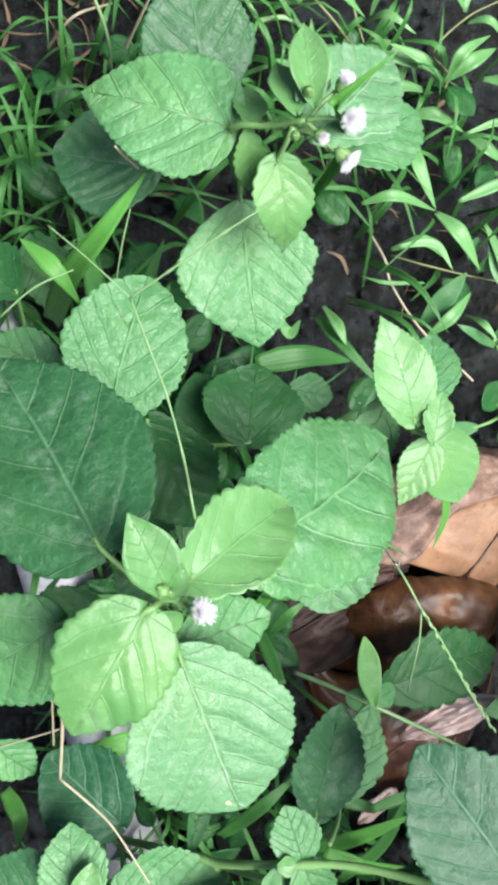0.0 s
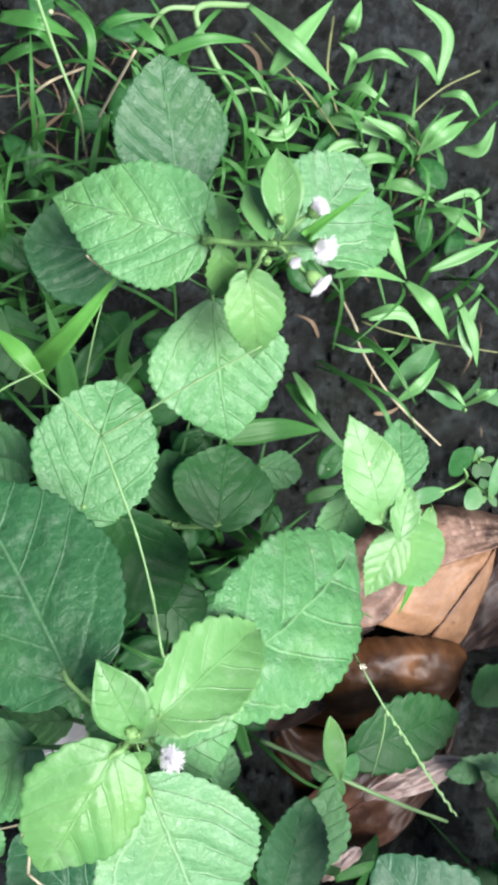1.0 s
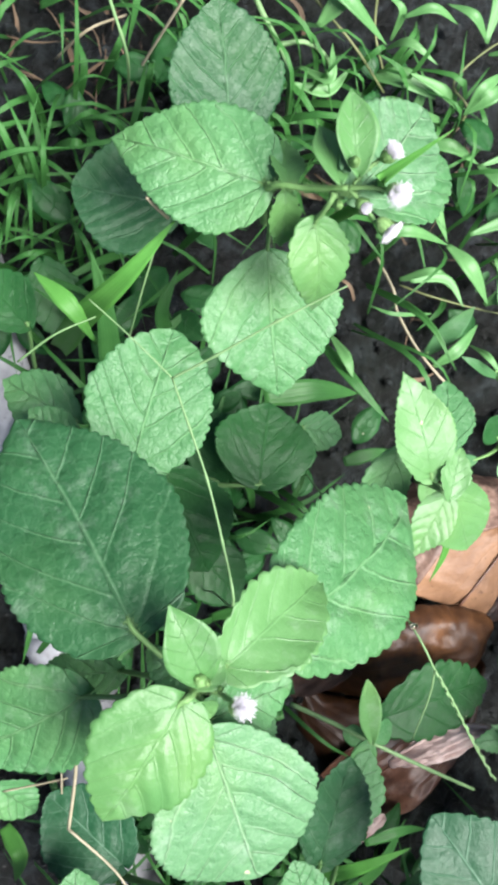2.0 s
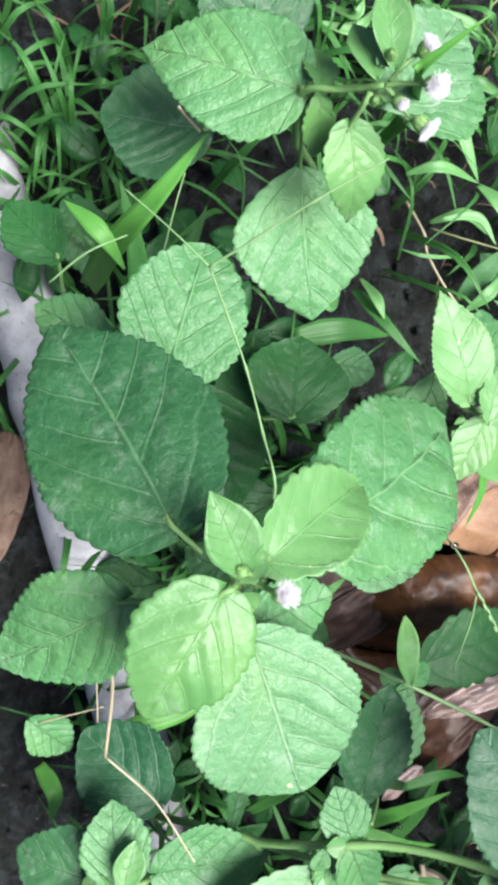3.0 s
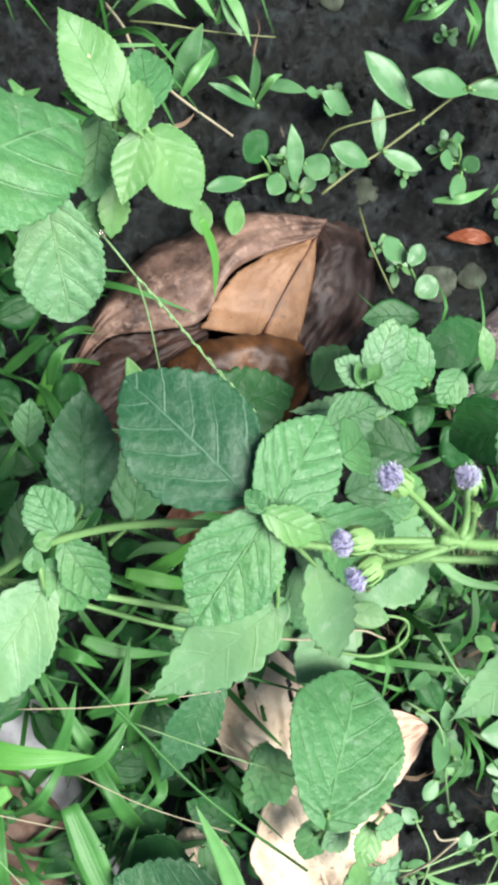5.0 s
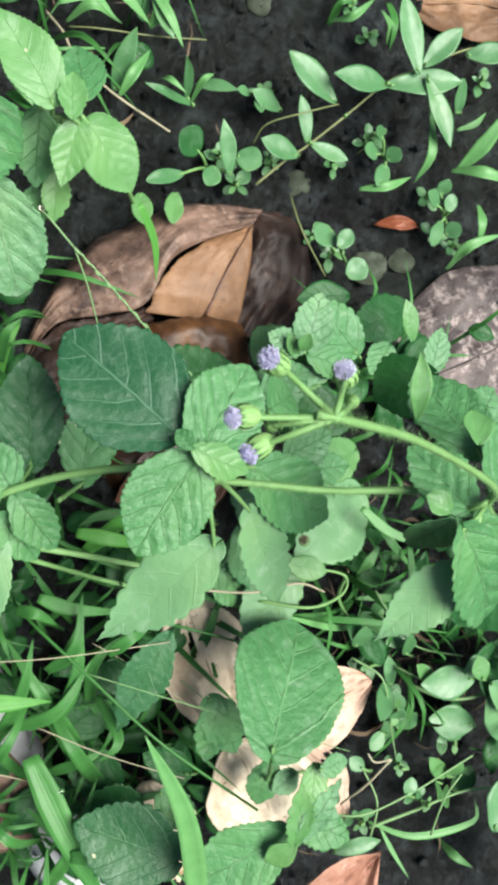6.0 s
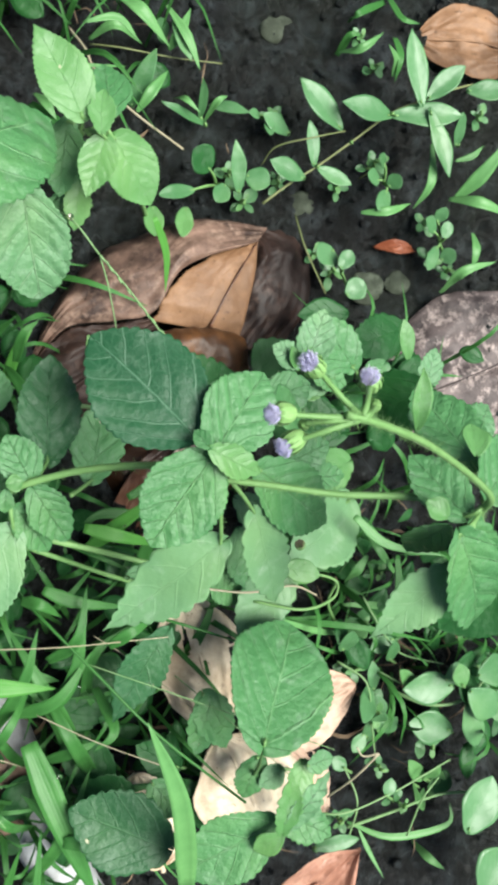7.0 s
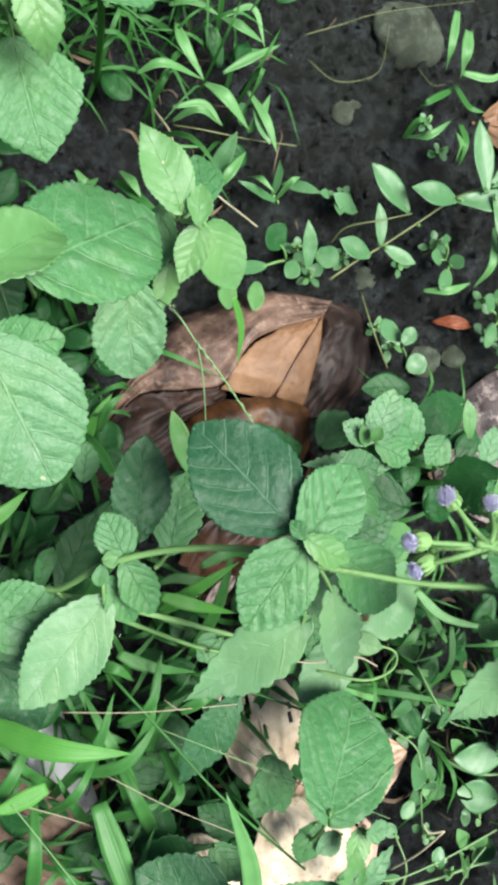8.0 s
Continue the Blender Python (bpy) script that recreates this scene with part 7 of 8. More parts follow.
leaf(creeper_b, (0.2813, -0.033, -0.0116), (0.273, -0.0439, -0.0091), 0.0066, mat=SLEEK, um=0.5, qb=0.5, qt=0.56, teeth=0, fine=False, relief=0.5, cup=0.15, stalk=(0.2891, -0.0283, -0.0215))
leaf(creeper_b, (0.2832, -0.0389, -0.0116), (0.2882, -0.037, -0.0054), 0.0086, mat=SLEEK, um=0.5, qb=0.5, qt=0.56, teeth=0, fine=False, relief=0.5, cup=0.15, stalk=(0.2891, -0.0283, -0.0215))
leaf(creeper_b, (0.2872, -0.028, -0.0116), (0.2891, -0.0204, -0.0091), 0.0072, mat=SLEEK, um=0.5, qb=0.5, qt=0.56, teeth=0, fine=False, relief=0.5, cup=0.15, stalk=(0.2891, -0.0283, -0.0215))
leaf(creeper_b, (0.2132, 0.0328, -0.0178), (0.2002, 0.041, -0.0116), 0.0092, mat=SLEEK, um=0.5, qb=0.62, qt=0.85, teeth=0, fine=False, relief=0.5, cup=0.15, stalk=(0.2166, 0.0342, -0.024))
leaf(creeper_b, (0.2003, 0.0417, -0.0166), (0.1933, 0.0416, -0.0116), 0.0050, mat=SLEEK, um=0.5, qb=0.5, qt=0.56, teeth=0, fine=False, relief=0.5, cup=0.15, stalk=(0.2032, 0.0422, -0.0215))
leaf(creeper_b, (0.204, 0.0387, -0.0166), (0.2022, 0.03, -0.0116), 0.0055, mat=SLEEK, um=0.5, qb=0.5, qt=0.56, teeth=0, fine=False, relief=0.5, cup=0.15, stalk=(0.2032, 0.0422, -0.0215))
leaf(creeper_b, (0.1717, 0.0446, -0.024), (0.1692, 0.0539, 0.0008), 0.0052, mat=SLEEK, um=0.5, qb=0.62, qt=0.85, teeth=0, fine=False, relief=0.5, cup=0.15, stalk=(0.1726, 0.0437, -0.024))
leaf(creeper_b, (0.1733, 0.0417, -0.024), (0.1514, 0.0491, -0.0116), 0.0047, mat=SLEEK, um=0.5, qb=0.62, qt=0.85, teeth=0, fine=False, relief=0.5, cup=0.15, stalk=(0.1743, 0.0408, -0.024))
leaf(creeper_b, (0.1778, 0.0499, -0.0215), (0.1933, 0.0416, -0.0116), 0.0059, mat=SLEEK, um=0.5, qb=0.62, qt=0.85, teeth=0, fine=False, relief=0.5, cup=0.15, stalk=(0.1795, 0.05, -0.024))
leaf(creeper_b, (0.138, 0.0503, -0.0178), (0.1495, 0.0681, 0.0008), 0.0087, mat=SLEEK, um=0.5, qb=0.62, qt=0.85, teeth=0, fine=False, relief=0.5, cup=0.15, stalk=(0.1402, 0.052, -0.024))
leaf(creeper_b, (0.1572, 0.0776, -0.0116), (0.1523, 0.0819, 0.0008), 0.0087, mat=SLEEK, um=0.5, qb=0.5, qt=0.56, teeth=0, fine=False, relief=0.5, cup=0.15, stalk=(0.1612, 0.0827, -0.024))
leaf(creeper_b, (0.1597, 0.0802, 0.0008), (0.165, 0.0619, 0.0008), 0.0061, mat=SLEEK, um=0.5, qb=0.62, qt=0.85, teeth=0, fine=False, relief=0.5, cup=0.15, stalk=(0.1671, 0.0919, -0.024))
blade(creeper_b, [(0.2811, 0.0163, 0.0008), (0.277, -0.0027, 0.0008), (0.2718, -0.0119, -0.0116)], 0.0054, mat=CREEP, base_width=0.3)
blade(creeper_b, [(0.2961, -0.009, -0.0116), (0.3071, -0.0002, 0.0008), (0.3222, 0.0158, 0.0132)], 0.0089, mat=CREEP, base_width=0.3)
blade(creeper_b, [(0.293, -0.0086, -0.0116), (0.3037, -0.0154, 0.0008), (0.3251, -0.0229, -0.0054)], 0.0072, mat=CREEP, base_width=0.3)
blade(creeper_b, [(0.243, -0.0114, -0.0116), (0.2549, -0.0134, -0.0054), (0.2709, -0.009, -0.0116)], 0.0054, mat=CREEP, base_width=0.3)
blade(creeper_b, [(0.3034, -0.0271, -0.0116), (0.2999, -0.0371, -0.0054), (0.2987, -0.0482, -0.0116)], 0.0056, mat=CREEP, base_width=0.3)
blade(creeper_b, [(0.2864, -0.0537, -0.024), (0.2907, -0.0473, -0.0054), (0.3106, -0.0442, -0.0054)], 0.0061, mat=CREEP, base_width=0.3)
blade(creeper_b, [(0.2452, 0.0692, -0.0116), (0.2514, 0.0653, 0.0008), (0.2647, 0.0727, 0.0008)], 0.0053, mat=CREEP, base_width=0.3)
blade(creeper_b, [(0.2726, 0.056, -0.0116), (0.2725, 0.0615, -0.0054), (0.2665, 0.0671, 0.0008)], 0.0049, mat=CREEP, base_width=0.3)
blade(creeper_b, [(0.3004, 0.0108, -0.0116), (0.309, 0.0119, -0.0091), (0.3166, 0.0169, -0.0091)], 0.0040, mat=CREEP, base_width=0.3)
blade(creeper_b, [(0.1365, 0.066, -0.0116), (0.118, 0.0644, -0.0054), (0.1091, 0.068, -0.0116)], 0.0020, mat=CREEP, base_width=0.3)
blade(creeper_b, [(0.1165, 0.0751, 0.0132), (0.1311, 0.0766, 0.0132), (0.1388, 0.0664, 0.0132)], 0.0043, mat=CREEP, base_width=0.3)
flower_head(creeper_b, (0.2581, 0.0298, 0.0082), (-0.438, -0.3017, 0.8468), 0.0034, WHITE, 0)
flower_head(creeper_b, (0.2149, 0.007, 0.0082), (-0.3646, -0.2619, 0.8936), 0.0033, WHITE, 0)
flower_head(creeper_b, (0.2342, 0.0172, 0.0082), (-0.4009, -0.2807, 0.8721), 0.0034, WHITE, 0)
flower_head(creeper_b, (0.2758, 0.0348, 0.0082), (-0.471, -0.3045, 0.8279), 0.0035, WHITE, 0)
right_weed = thing('creeping_weed', (0.2534, -0.2632, -0.024), 'sprawling low weed with small soft leaves', 'weed', group='creeping weeds')
tube('runner', right_weed, [(0.2168, -0.2451, -0.0116), (0.23, -0.2528, 0.0008), (0.2478, -0.2522, 0.007), (0.2663, -0.2343, 0.0132)], 0.0009, 0.0007, SPIKE)
tube('runner', right_weed, [(0.1835, -0.3039, -0.0116), (0.205, -0.3002, -0.0054), (0.2295, -0.2961, 0.0008), (0.2586, -0.3034, 0.0008)], 0.0008, 0.0006, SPIKE)
leaf(right_weed, (0.2374, -0.2428, 0.0132), (0.2128, -0.2389, 0.0132), 0.0154, mat=SLEEK, um=0.5, teeth=0, fine=False, relief=0.4, cup=0.15, stalk=(0.2563, -0.2561, -0.024))
leaf(right_weed, (0.2323, -0.2376, 0.0194), (0.2433, -0.2339, 0.0194), 0.0102, mat=SLEEK, um=0.5, teeth=0, fine=False, relief=0.4, cup=0.15, stalk=(0.2538, -0.2526, -0.024))
leaf(right_weed, (0.2436, -0.2458, 0.0194), (0.2577, -0.2616, 0.0132), 0.0156, mat=SLEEK, um=0.5, teeth=0, fine=False, relief=0.4, cup=0.15, stalk=(0.2664, -0.2618, -0.024))
leaf(right_weed, (0.2442, -0.2526, 0.0132), (0.2484, -0.2767, 0.007), 0.0116, mat=SLEEK, um=0.5, teeth=0, fine=False, relief=0.4, cup=0.15, stalk=(0.2637, -0.2669, -0.024))
leaf(right_weed, (0.2388, -0.2675, 0.0008), (0.2183, -0.259, 0.0008), 0.0164, mat=SLEEK, um=0.5, teeth=0, fine=False, relief=0.6, cup=0.15, stalk=(0.2514, -0.2781, -0.024))
leaf(right_weed, (0.2369, -0.2402, 0.0256), (0.2351, -0.229, 0.0281), 0.0090, mat=YOUNG, um=0.5, teeth=0, fine=False, relief=0.6, cup=0.15, stalk=(0.2624, -0.2578, -0.024))
leaf(right_weed, (0.2494, -0.2394, 0.0194), (0.268, -0.2401, 0.0132), 0.0157, mat=SLEEK, um=0.5, teeth=0, fine=False, relief=0.4, cup=0.15, stalk=(0.2729, -0.2547, -0.024))
leaf(right_weed, (0.2342, -0.3107, 0.0132), (0.251, -0.2892, 0.0132), 0.0208, mat=SLEEK, um=0.5, teeth=0, fine=False, relief=0.6, cup=0.15, stalk=(0.2528, -0.3308, -0.024))
leaf(right_weed, (0.2365, -0.3407, 0.0132), (0.255, -0.3253, 0.0132), 0.0313, mat=SLEEK, um=0.5, teeth=0, fine=False, relief=0.6, cup=0.15, stalk=(0.2553, -0.3637, -0.024))
leaf(right_weed, (0.2041, -0.2566, -0.0054), (0.2045, -0.2419, 0.0008), 0.0105, mat=SLEEK, um=0.5, teeth=0, fine=False, relief=0.4, cup=0.15, stalk=(0.212, -0.2642, -0.024))
leaf(right_weed, (0.207, -0.2631, -0.0116), (0.2158, -0.2571, -0.0054), 0.0091, mat=SLEEK, um=0.5, teeth=0, fine=False, relief=0.4, cup=0.15, stalk=(0.2126, -0.2686, -0.024))
leaf(right_weed, (0.2058, -0.2729, -0.024), (0.2022, -0.2576, -0.0116), 0.0076, mat=SLEEK, um=0.5, teeth=0, fine=False, relief=0.4, cup=0.15, stalk=(0.2068, -0.2741, -0.024))
leaf(right_weed, (0.2168, -0.2183, 0.0008), (0.2047, -0.2206, 0.0008), 0.0089, mat=SLEEK, um=0.5, teeth=0, fine=False, relief=0.4, cup=0.15, stalk=(0.228, -0.2258, -0.024))
leaf(right_weed, (0.2047, -0.2073, 0.0008), (0.1977, -0.2118, -0.0054), 0.0131, mat=SLEEK, um=0.5, teeth=0, fine=False, relief=0.6, cup=0.15, stalk=(0.2151, -0.214, -0.024))
leaf(right_weed, (0.206, -0.2409, -0.0054), (0.205, -0.226, 0.0008), 0.0068, mat=SLEEK, um=0.5, teeth=0, fine=False, relief=0.6, cup=0.15, stalk=(0.214, -0.2477, -0.024))
leaf(right_weed, (0.2261, -0.3004, -0.0116), (0.2186, -0.2989, -0.0054), 0.0108, mat=YOUNG, um=0.5, teeth=0, fine=False, relief=0.6, cup=0.15, stalk=(0.2323, -0.3072, -0.024))
leaf(right_weed, (0.2292, -0.3, -0.0116), (0.2345, -0.2885, -0.0054), 0.0092, mat=YOUNG, um=0.5, teeth=0, fine=False, relief=0.6, cup=0.15, stalk=(0.2356, -0.3067, -0.024))
leaf(right_weed, (0.1585, -0.2973, 0.0132), (0.1798, -0.2989, 0.0132), 0.0074, mat=SLEEK, um=0.5, teeth=0, fine=False, relief=0.6, cup=0.15, stalk=(0.1695, -0.3159, -0.024))
blade(right_weed, [(0.184, -0.3014, -0.0116), (0.2025, -0.3116, -0.0054), (0.232, -0.314, -0.0054), (0.2357, -0.3041, -0.0054)], 0.0043, mat=CREEP, base_width=0.3)
blade(right_weed, [(0.189, -0.3056, -0.0116), (0.1923, -0.3176, -0.0116), (0.1978, -0.333, -0.0116)], 0.0027, mat=CREEP, base_width=0.3)
blade(right_weed, [(0.2207, -0.3257, -0.024), (0.2226, -0.33, -0.0116), (0.2301, -0.338, -0.0116)], 0.0049, mat=CREEP, base_width=0.3)
blade(right_weed, [(0.1999, -0.1996, -0.0116), (0.2168, -0.2036, -0.0116), (0.2389, -0.2132, -0.024)], 0.0043, mat=CREEP, base_width=0.3)
blade(right_weed, [(0.2113, -0.1768, 0.0008), (0.2041, -0.1832, 0.0008), (0.2021, -0.1892, -0.0116)], 0.0057, mat=CREEP, base_width=0.3)
blade(right_weed, [(0.2235, -0.1876, 0.0008), (0.2122, -0.1737, 0.0132), (0.2112, -0.1634, 0.0008)], 0.0046, mat=CREEP, base_width=0.3)
blade(right_weed, [(0.2036, -0.1591, 0.0008), (0.2036, -0.1724, 0.0008), (0.2043, -0.188, -0.024)], 0.0036, mat=CREEP, base_width=0.3)
blade(right_weed, [(0.1589, -0.1944, 0.0132), (0.1822, -0.207, 0.0008), (0.2083, -0.2153, -0.0116)], 0.0036, mat=CREEP, base_width=0.3)
stringy_weed = thing('creeping_weed', (0.2322, -0.2399, -0.024), 'thin straggling weed with tiny leaves on soil', 'weed', group='creeping weeds')
tube('runner', stringy_weed, [(0.1878, -0.2223, 0.0008), (0.198, -0.2336, 0.007), (0.1996, -0.2544, 0.0008), (0.2034, -0.2783, -0.0116)], 0.0005, 0.0004, SPIKE)
tube('runner', stringy_weed, [(0.2075, -0.2317, 0.0008), (0.221, -0.241, 0.007), (0.246, -0.2451, 0.0008)], 0.0005, 0.0004, SPIKE)
tube('runner', stringy_weed, [(0.1538, -0.2783, 0.0008), (0.1701, -0.2853, 0.0132), (0.1962, -0.2839, 0.0132), (0.2304, -0.2761, 0.0132)], 0.0005, 0.0004, SPIKE)
tube('runner', stringy_weed, [(0.2007, -0.193, 0.0132), (0.2071, -0.21, 0.0132), (0.2205, -0.2261, 0.0008), (0.2411, -0.2357, 0.0008)], 0.0005, 0.0004, SPIKE)
tube('runner', stringy_weed, [(0.1792, -0.3029, 0.0008), (0.1818, -0.283, 0.0132), (0.1785, -0.2667, 0.0132)], 0.0005, 0.0004, SPIKE)
tube('runner', stringy_weed, [(0.208, -0.3102, 0.0008), (0.213, -0.2906, 0.0132), (0.2233, -0.2825, 0.0132)], 0.0005, 0.0004, SPIKE)
leaf(stringy_weed, (0.201, -0.2385, 0.0008), (0.1911, -0.2489, 0.0132), 0.0096, mat=SLEEK, um=0.5, qb=0.5, qt=0.65, teeth=0, fine=False, relief=0.5, cup=0.15, stalk=(0.2129, -0.2481, -0.024))
leaf(stringy_weed, (0.1996, -0.2544, 0.0008), (0.2016, -0.2472, 0.0132), 0.0080, mat=SLEEK, um=0.5, qb=0.5, qt=0.65, teeth=0, fine=False, relief=0.5, cup=0.15, stalk=(0.2114, -0.265, -0.024))
leaf(stringy_weed, (0.1945, -0.2587, 0.0008), (0.1881, -0.2653, 0.0008), 0.0075, mat=SLEEK, um=0.5, qb=0.5, qt=0.65, teeth=0, fine=False, relief=0.5, cup=0.15, stalk=(0.2059, -0.2695, -0.024))
leaf(stringy_weed, (0.221, -0.241, 0.007), (0.2131, -0.2298, 0.0132), 0.0070, mat=YOUNG, um=0.5, qb=0.5, qt=0.65, teeth=0, fine=False, relief=0.5, cup=0.15, stalk=(0.2375, -0.2532, -0.024))
leaf(stringy_weed, (0.2225, -0.2413, 0.007), (0.2255, -0.2483, 0.0132), 0.0081, mat=SLEEK, um=0.5, qb=0.5, qt=0.65, teeth=0, fine=False, relief=0.5, cup=0.15, stalk=(0.2391, -0.2536, -0.024))
leaf(stringy_weed, (0.2294, -0.2085, 0.0008), (0.2178, -0.1987, 0.0132), 0.0071, mat=YOUNG, um=0.5, qb=0.5, qt=0.65, teeth=0, fine=False, relief=0.5, cup=0.15, stalk=(0.243, -0.2163, -0.024))
leaf(stringy_weed, (0.2208, -0.2863, 0.0008), (0.2099, -0.2714, 0.0132), 0.0075, mat=YOUNG, um=0.5, qb=0.5, qt=0.65, teeth=0, fine=False, relief=0.5, cup=0.15, stalk=(0.234, -0.2988, -0.024))
leaf(stringy_weed, (0.2223, -0.2867, 0.0008), (0.2241, -0.2773, 0.0132), 0.0076, mat=YOUNG, um=0.5, qb=0.5, qt=0.65, teeth=0, fine=False, relief=0.5, cup=0.15, stalk=(0.2355, -0.2992, -0.024))
leaf(stringy_weed, (0.216, -0.2879, 0.0008), (0.2101, -0.2899, 0.0132), 0.0070, mat=YOUNG, um=0.5, qb=0.5, qt=0.65, teeth=0, fine=False, relief=0.5, cup=0.15, stalk=(0.2288, -0.3005, -0.024))
leaf(stringy_weed, (0.1914, -0.2177, 0.0008), (0.1928, -0.2073, 0.0132), 0.0091, mat=SLEEK, um=0.5, qb=0.5, qt=0.65, teeth=0, fine=False, relief=0.5, cup=0.15, stalk=(0.2027, -0.226, -0.024))
leaf(stringy_weed, (0.2142, -0.2276, 0.0008), (0.2121, -0.2163, 0.0132), 0.0076, mat=SLEEK, um=0.5, qb=0.5, qt=0.65, teeth=0, fine=False, relief=0.5, cup=0.15, stalk=(0.2269, -0.2365, -0.024))
leaf(stringy_weed, (0.1785, -0.2667, 0.0132), (0.1736, -0.2605, 0.0132), 0.0067, mat=SLEEK, um=0.5, qb=0.5, qt=0.65, teeth=0, fine=False, relief=0.5, cup=0.15, stalk=(0.1944, -0.2839, -0.024))
leaf(stringy_weed, (0.1962, -0.2839, 0.0132), (0.2002, -0.277, 0.0132), 0.0068, mat=SLEEK, um=0.5, qb=0.5, qt=0.65, teeth=0, fine=False, relief=0.5, cup=0.15, stalk=(0.2139, -0.3027, -0.024))

# pipe under the weeds
pipe([(-0.0660, 0.1350, -0.020), (-0.0395, 0.0480, -0.019), (0.0085, -0.1300, -0.019), (0.0620, -0.3300, -0.020)], 0.0135)

# water beads
water_drop((0.0674, -0.1163, 0.0417), 0.0011)
water_drop((0.037, -0.0098, 0.0653), 0.0009)
water_drop((0.0842, -0.0337, 0.105), 0.0009)
water_drop((0.0541, -0.2254, 0.0529), 0.0009)
water_drop((0.0859, -0.1544, 0.0851), 0.0009)
water_drop((0.0668, -0.1954, 0.0504), 0.0007)
water_drop((0.0939, -0.1397, 0.0454), 0.0007)
water_drop((0.0599, -0.1495, 0.0504), 0.0008)

# stones
stone((0.2501, -0.0451, ground_z(0.2501, -0.0451) + 0), 0.0085, 1)
stone((0.2692, -0.044, ground_z(0.2692, -0.044) + 0), 0.0063, 2)
stone((0.2617, 0.1308, ground_z(0.2617, 0.1308) + 0), 0.0189, 3)
stone((0.2213, 0.0906, ground_z(0.2213, 0.0906) + 0), 0.0077, 4)
stone((0.227, -0.22, ground_z(0.227, -0.22) + 0), 0.0087, 5)
stone((0.2238, 0.0033, ground_z(0.2238, 0.0033) + 0), 0.0067, 6)

def seedling(x, y, size, height, seed):
    """A sprig of small round leaves in pairs up a short bent stem."""
    rnd = random.Random(seed)
    foot = Vector((x, y, ground_z(x, y) - 0.001))
    ob = thing("seedling", foot, "tiny round-leaved seedling rooted in damp soil", "seedling", group="seedlings")
    crown = foot + Vector((rnd.uniform(-0.005, 0.005), rnd.uniform(-0.005, 0.005), height))
    tube("stem", ob, [foot, foot.lerp(crown, 0.5) + Vector((0.001, -0.001, 0)), crown], 0.0005, 0.0004, RUNNER, steps=4, sides=5)
    turn = rnd.uniform(0, 6.28)
    for k in range(6):
        node = foot.lerp(crown, 1 - 0.22 * (k // 2))
        a = turn + math.pi * (k % 2) + 1.4 * (k // 2) + rnd.uniform(-0.3, 0.3)
        long = size * rnd.uniform(0.75, 1.15) * (0.7 + 0.2 * (k // 2))
        out = Vector((math.cos(a), math.sin(a), rnd.uniform(0.0, 0.45)))
        leaf(ob, node + out * size * 0.2, node + out * (size * 0.2 + long), long * rnd.uniform(0.6, 0.85), mat=YOUNG if k < 2 else SLEEK, um=0.52, qb=0.5, qt=0.6, teeth=0, fine=False, relief=0.4, cup=0.18, stalk=node)
    return ob


for k, (x, y, mm) in enumerate([(0.206, 0.041, 5), (0.242, 0.004, 6), (0.254, 0.011, 7), (0.286, -0.017, 6), (0.288, -0.032, 6), (0.230, -0.037, 7), (0.182, 0.016, 7), (0.191, 0.007, 7), (0.211, 0.009, 6), (0.261, 0.080, 5), (0.267, 0.065, 5), (0.291, -0.044, 5), (0.225, -0.026, 6), (0.326, 0.035, 6)]):
    seedling(x, y, mm * 0.001, 0.012, k)
for k, (x, y, mm) in enumerate([(0.198, -0.233, 6), (0.204, -0.248, 7), (0.228, -0.269, 7), (0.265, -0.245, 8), (0.268, -0.262, 8), (0.179, -0.295, 6), (0.206, -0.296, 5), (0.202, -0.276, 5), (0.258, -0.143, 6), (0.228, -0.188, 6), (0.206, -0.208, 6)]):
    seedling(x, y, mm * 0.001, 0.020, 40 + k)


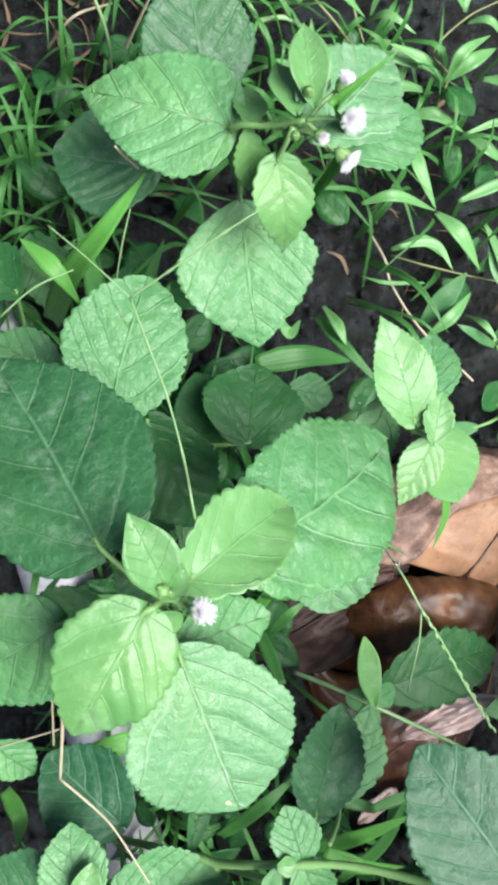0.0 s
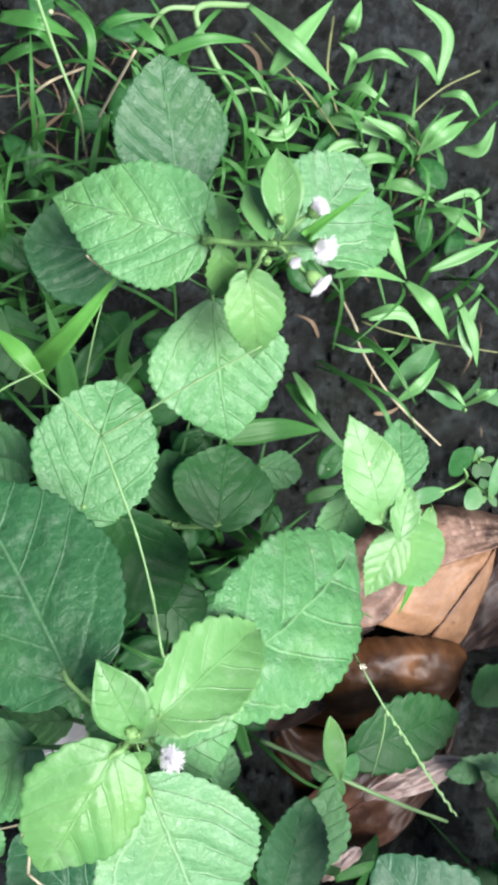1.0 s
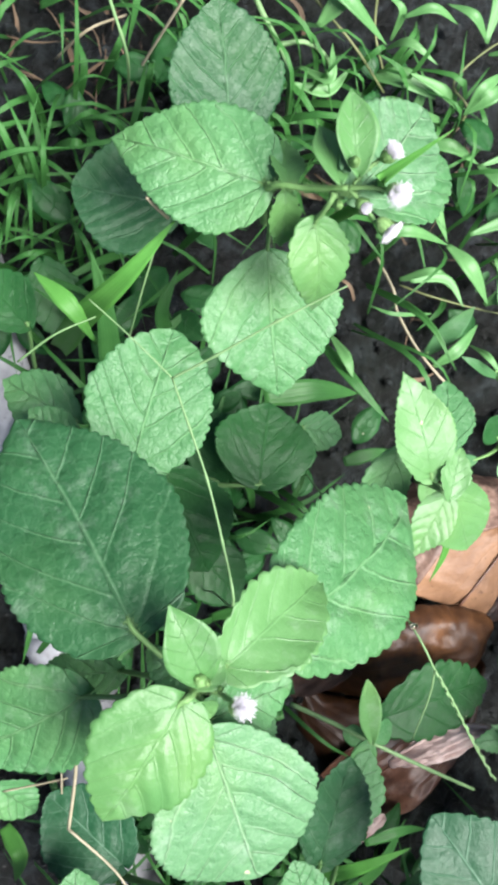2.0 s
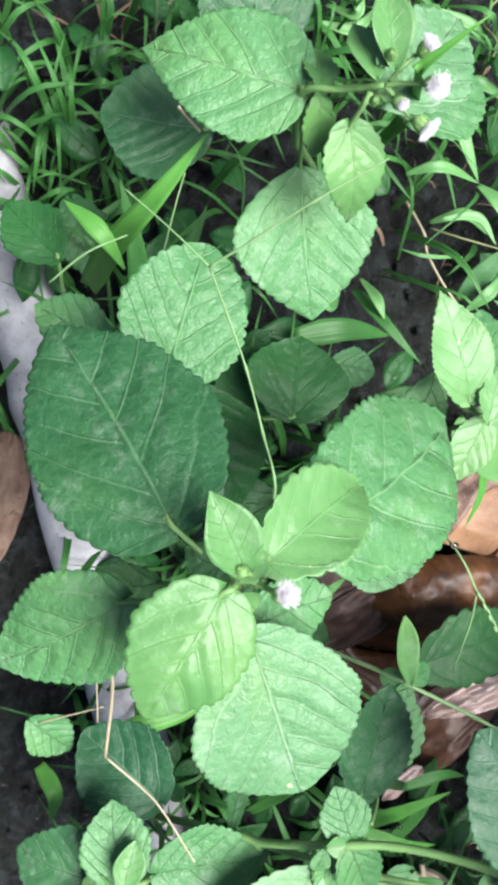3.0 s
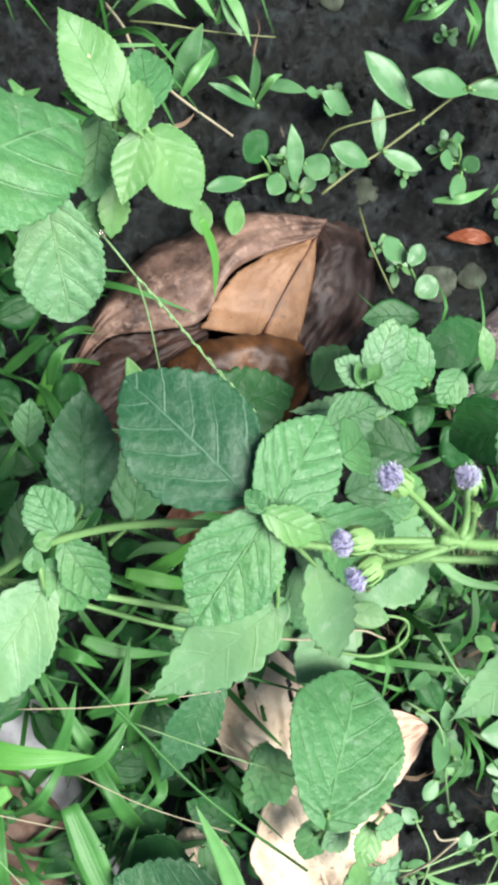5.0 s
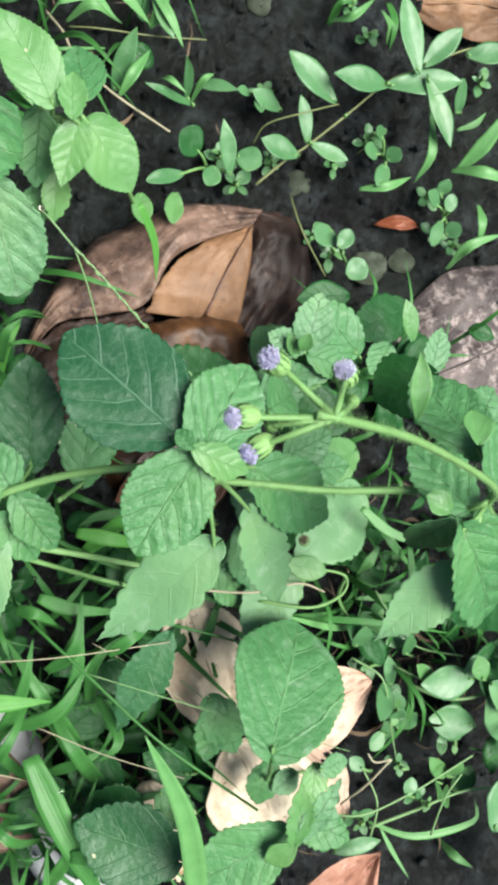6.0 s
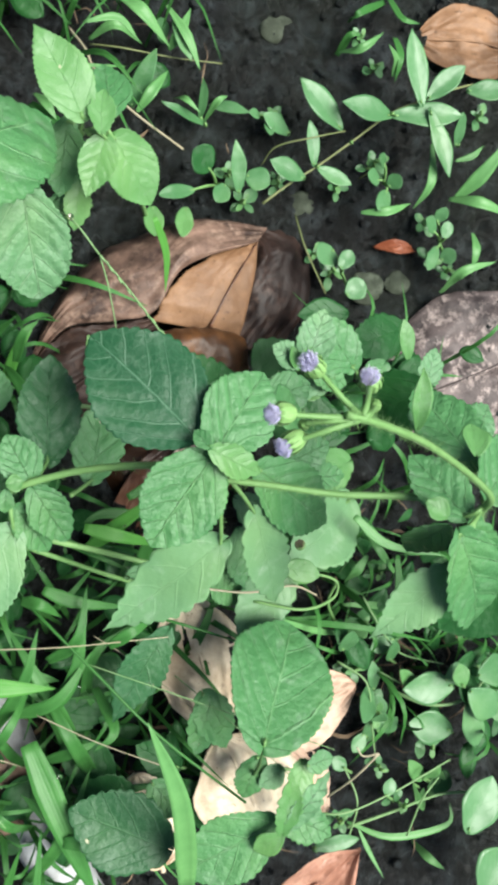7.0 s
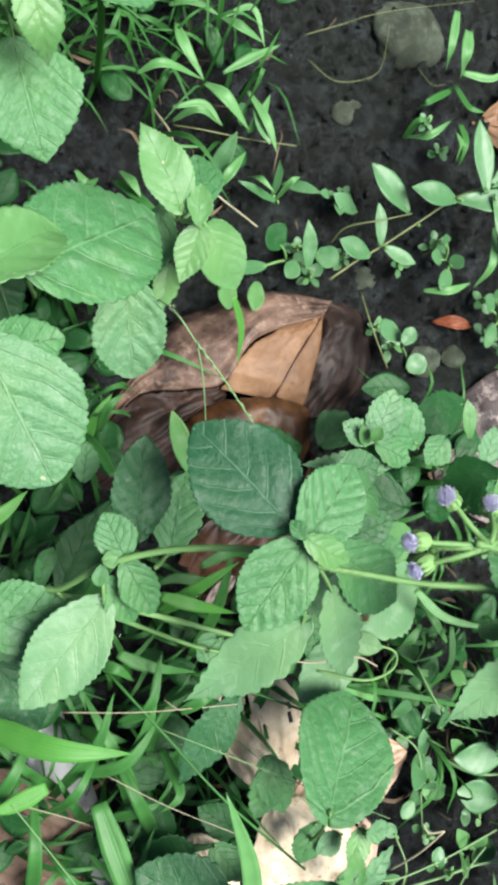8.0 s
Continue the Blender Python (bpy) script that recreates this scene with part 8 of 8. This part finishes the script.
# ---- growth and crumbs too small to count ----
def undergrowth():
    """Short shaded leaves and blades that close the gaps near the soil."""
    rnd = random.Random(4)
    beds = [(0.03, -0.02, 0.055, 0.05, 190, 2), (-0.02, 0.10, 0.05, 0.06, 150, 9), (0.03, -0.14, 0.05, 0.06, 130, 3), (0.10, -0.20, 0.05, 0.05, 90, 2), (0.05, -0.25, 0.06, 0.04, 110, 3), (0.06, 0.14, 0.05, 0.03, 110, 9), (0.2, -0.18, 0.04, 0.05, 60, 3), (0.23, -0.09, 0.04, 0.02, 30, 2), (0.26, -0.22, 0.05, 0.06, 100, 2), (0.13, 0.12, 0.04, 0.04, 50, 8)]
    verts, faces, uvs = [], [], []
    gv, gf, gu = [], [], []
    for cx, cy, sx, sy, count, leafy in beds:
        for k in range(count):
            x, y = rnd.gauss(cx, sx * 0.6), rnd.gauss(cy, sy * 0.6)
            if (x - 0.16) ** 2 + (y + 0.06) ** 2 < 0.0045:
                continue
            z = ground_z(x, y) + 0.001
            ang = rnd.uniform(0, 6.283)
            d = Vector((math.cos(ang), math.sin(ang), 0))
            if k % leafy == 1:
                length = rnd.uniform(0.010, 0.022)
                base = Vector((x, y, z + rnd.uniform(0.006, 0.035)))
                tip = base + d * length + Vector((0, 0, rnd.uniform(-0.004, 0.006)))
                along, side, up, ln = axes_of(base, tip, rnd.uniform(-25, 25))
                top, _, uv = leaf_grid(ln, along, side, up, length * rnd.uniform(0.45, 0.75), 9, 5, 0.45, 0.6, 0.85, 0, 5, 0.06, 0.15, 0.2, 0.02, 0.6, k)
                v, f = two_sided([p + base for p in top], 5, 0.0002, up)
                o = len(verts)
                verts += v
                uvs += uv + uv
                faces += [tuple(i + o for i in q) for q in f]
            else:
                length = rnd.uniform(0.02, 0.055)
                h = rnd.uniform(0.012, 0.05)
                base = Vector((x, y, z - 0.002))
                top, uv, cols = blade_body([base, base + d * length * 0.45 + Vector((0, 0, h)), base + d * length + Vector((0, 0, h * rnd.uniform(0.3, 1.1)))], rnd.uniform(0.0012, 0.0034), 0.3, 8, rnd.uniform(-0.5, 0.5))
                v, f = two_sided(top, cols, 0.0002, Vector((0, 0, 1)))
                o = len(gv)
                gv += v
                gu += uv + uv
                gf += [tuple(i + o for i in q) for q in f]
    # the dimness near the soil comes partly from this darkened green
    tagged(new("undergrowth", mesh_of("undergrowth", verts, faces, SHADE, uvs)), "dense small leaves in shaded green close to the soil", "undergrowth", kind="stuff")
    tagged(new("short_grass", mesh_of("short_grass", gv, gf, BLADE, gu)), "short narrow green grass blades among weeds", "grass", kind="stuff")


def crumbs():
    """Clods and grit lying on the soil."""
    rnd = random.Random(9)
    ico = bmesh.new()
    bmesh.ops.create_icosphere(ico, subdivisions=1, radius=1.0)
    base = [v.co.copy() for v in ico.verts]
    tris = [tuple(v.index for v in f.verts) for f in ico.faces]
    ico.free()
    verts, faces = [], []
    for k in range(3600):
        x, y = rnd.uniform(-0.06, 0.33), rnd.uniform(-0.34, 0.20)
        r = 0.0005 + 0.0026 * rnd.random() ** 5
        z = ground_z(x, y) + r * 0.25
        o = len(verts)
        s = Vector((rnd.uniform(0.7, 1.3), rnd.uniform(0.7, 1.3), rnd.uniform(0.5, 0.9)))
        for c in base:
            q = r * (1 + 0.35 * noise.noise(c * 1.7 + Vector((k, 0, 0))))
            verts.append((x + c.x * s.x * q, y + c.y * s.y * q, z + c.z * s.z * q))
        faces += [tuple(i + o for i in t) for t in tris]
    tagged(new("soil_crumbs", mesh_of("soil_crumbs", verts, faces, SOIL)), "small dark clods and grit on the soil", "soil", kind="stuff")


def litter():
    """Broken dry straws and leaf scraps lying on the soil between the plants."""
    rnd = random.Random(21)
    beds = [(0.00, 0.155, 0.05, 0.03, 46), (0.12, 0.12, 0.06, 0.04, 22), (0.22, -0.22, 0.05, 0.06, 90), (0.06, -0.25, 0.05, 0.04, 40), (0.15, 0.06, 0.05, 0.03, 8)]
    verts, faces, uvs = [], [], []
    for cx, cy, sx, sy, count in beds:
        for k in range(count):
            x, y, ang = rnd.gauss(cx, sx * 0.7), rnd.gauss(cy, sy * 0.7), rnd.uniform(0, 6.283)
            d = Vector((math.cos(ang), math.sin(ang), 0))
            e = Vector((-d.y, d.x, 0))
            length = rnd.uniform(0.005, 0.022)
            z = ground_z(x, y) + 0.002
            a = Vector((x, y, z))
            b = a + d * length * 0.5 + e * length * rnd.uniform(-0.2, 0.2) + Vector((0, 0, rnd.uniform(0.001, 0.006)))
            c = a + d * length
            c.z = ground_z(c.x, c.y) + rnd.uniform(0.001, 0.006)
            top, uv, cols = blade_body([a, b, c], rnd.choice((0.0005, 0.0006, 0.0008, 0.0022)), 0.3, 6, rnd.uniform(-0.5, 0.5))
            v, f = two_sided(top, cols, 0.0002, Vector((0, 0, 1)))
            o = len(verts)
            verts += v
            uvs += uv + uv
            faces += [tuple(i + o for i in q) for q in f]
    tagged(new("straw_litter", mesh_of("straw_litter", verts, faces, LITTER, uvs)), "broken dry straws and brown scraps on soil", "litter", kind="stuff")


undergrowth()
crumbs()
litter()
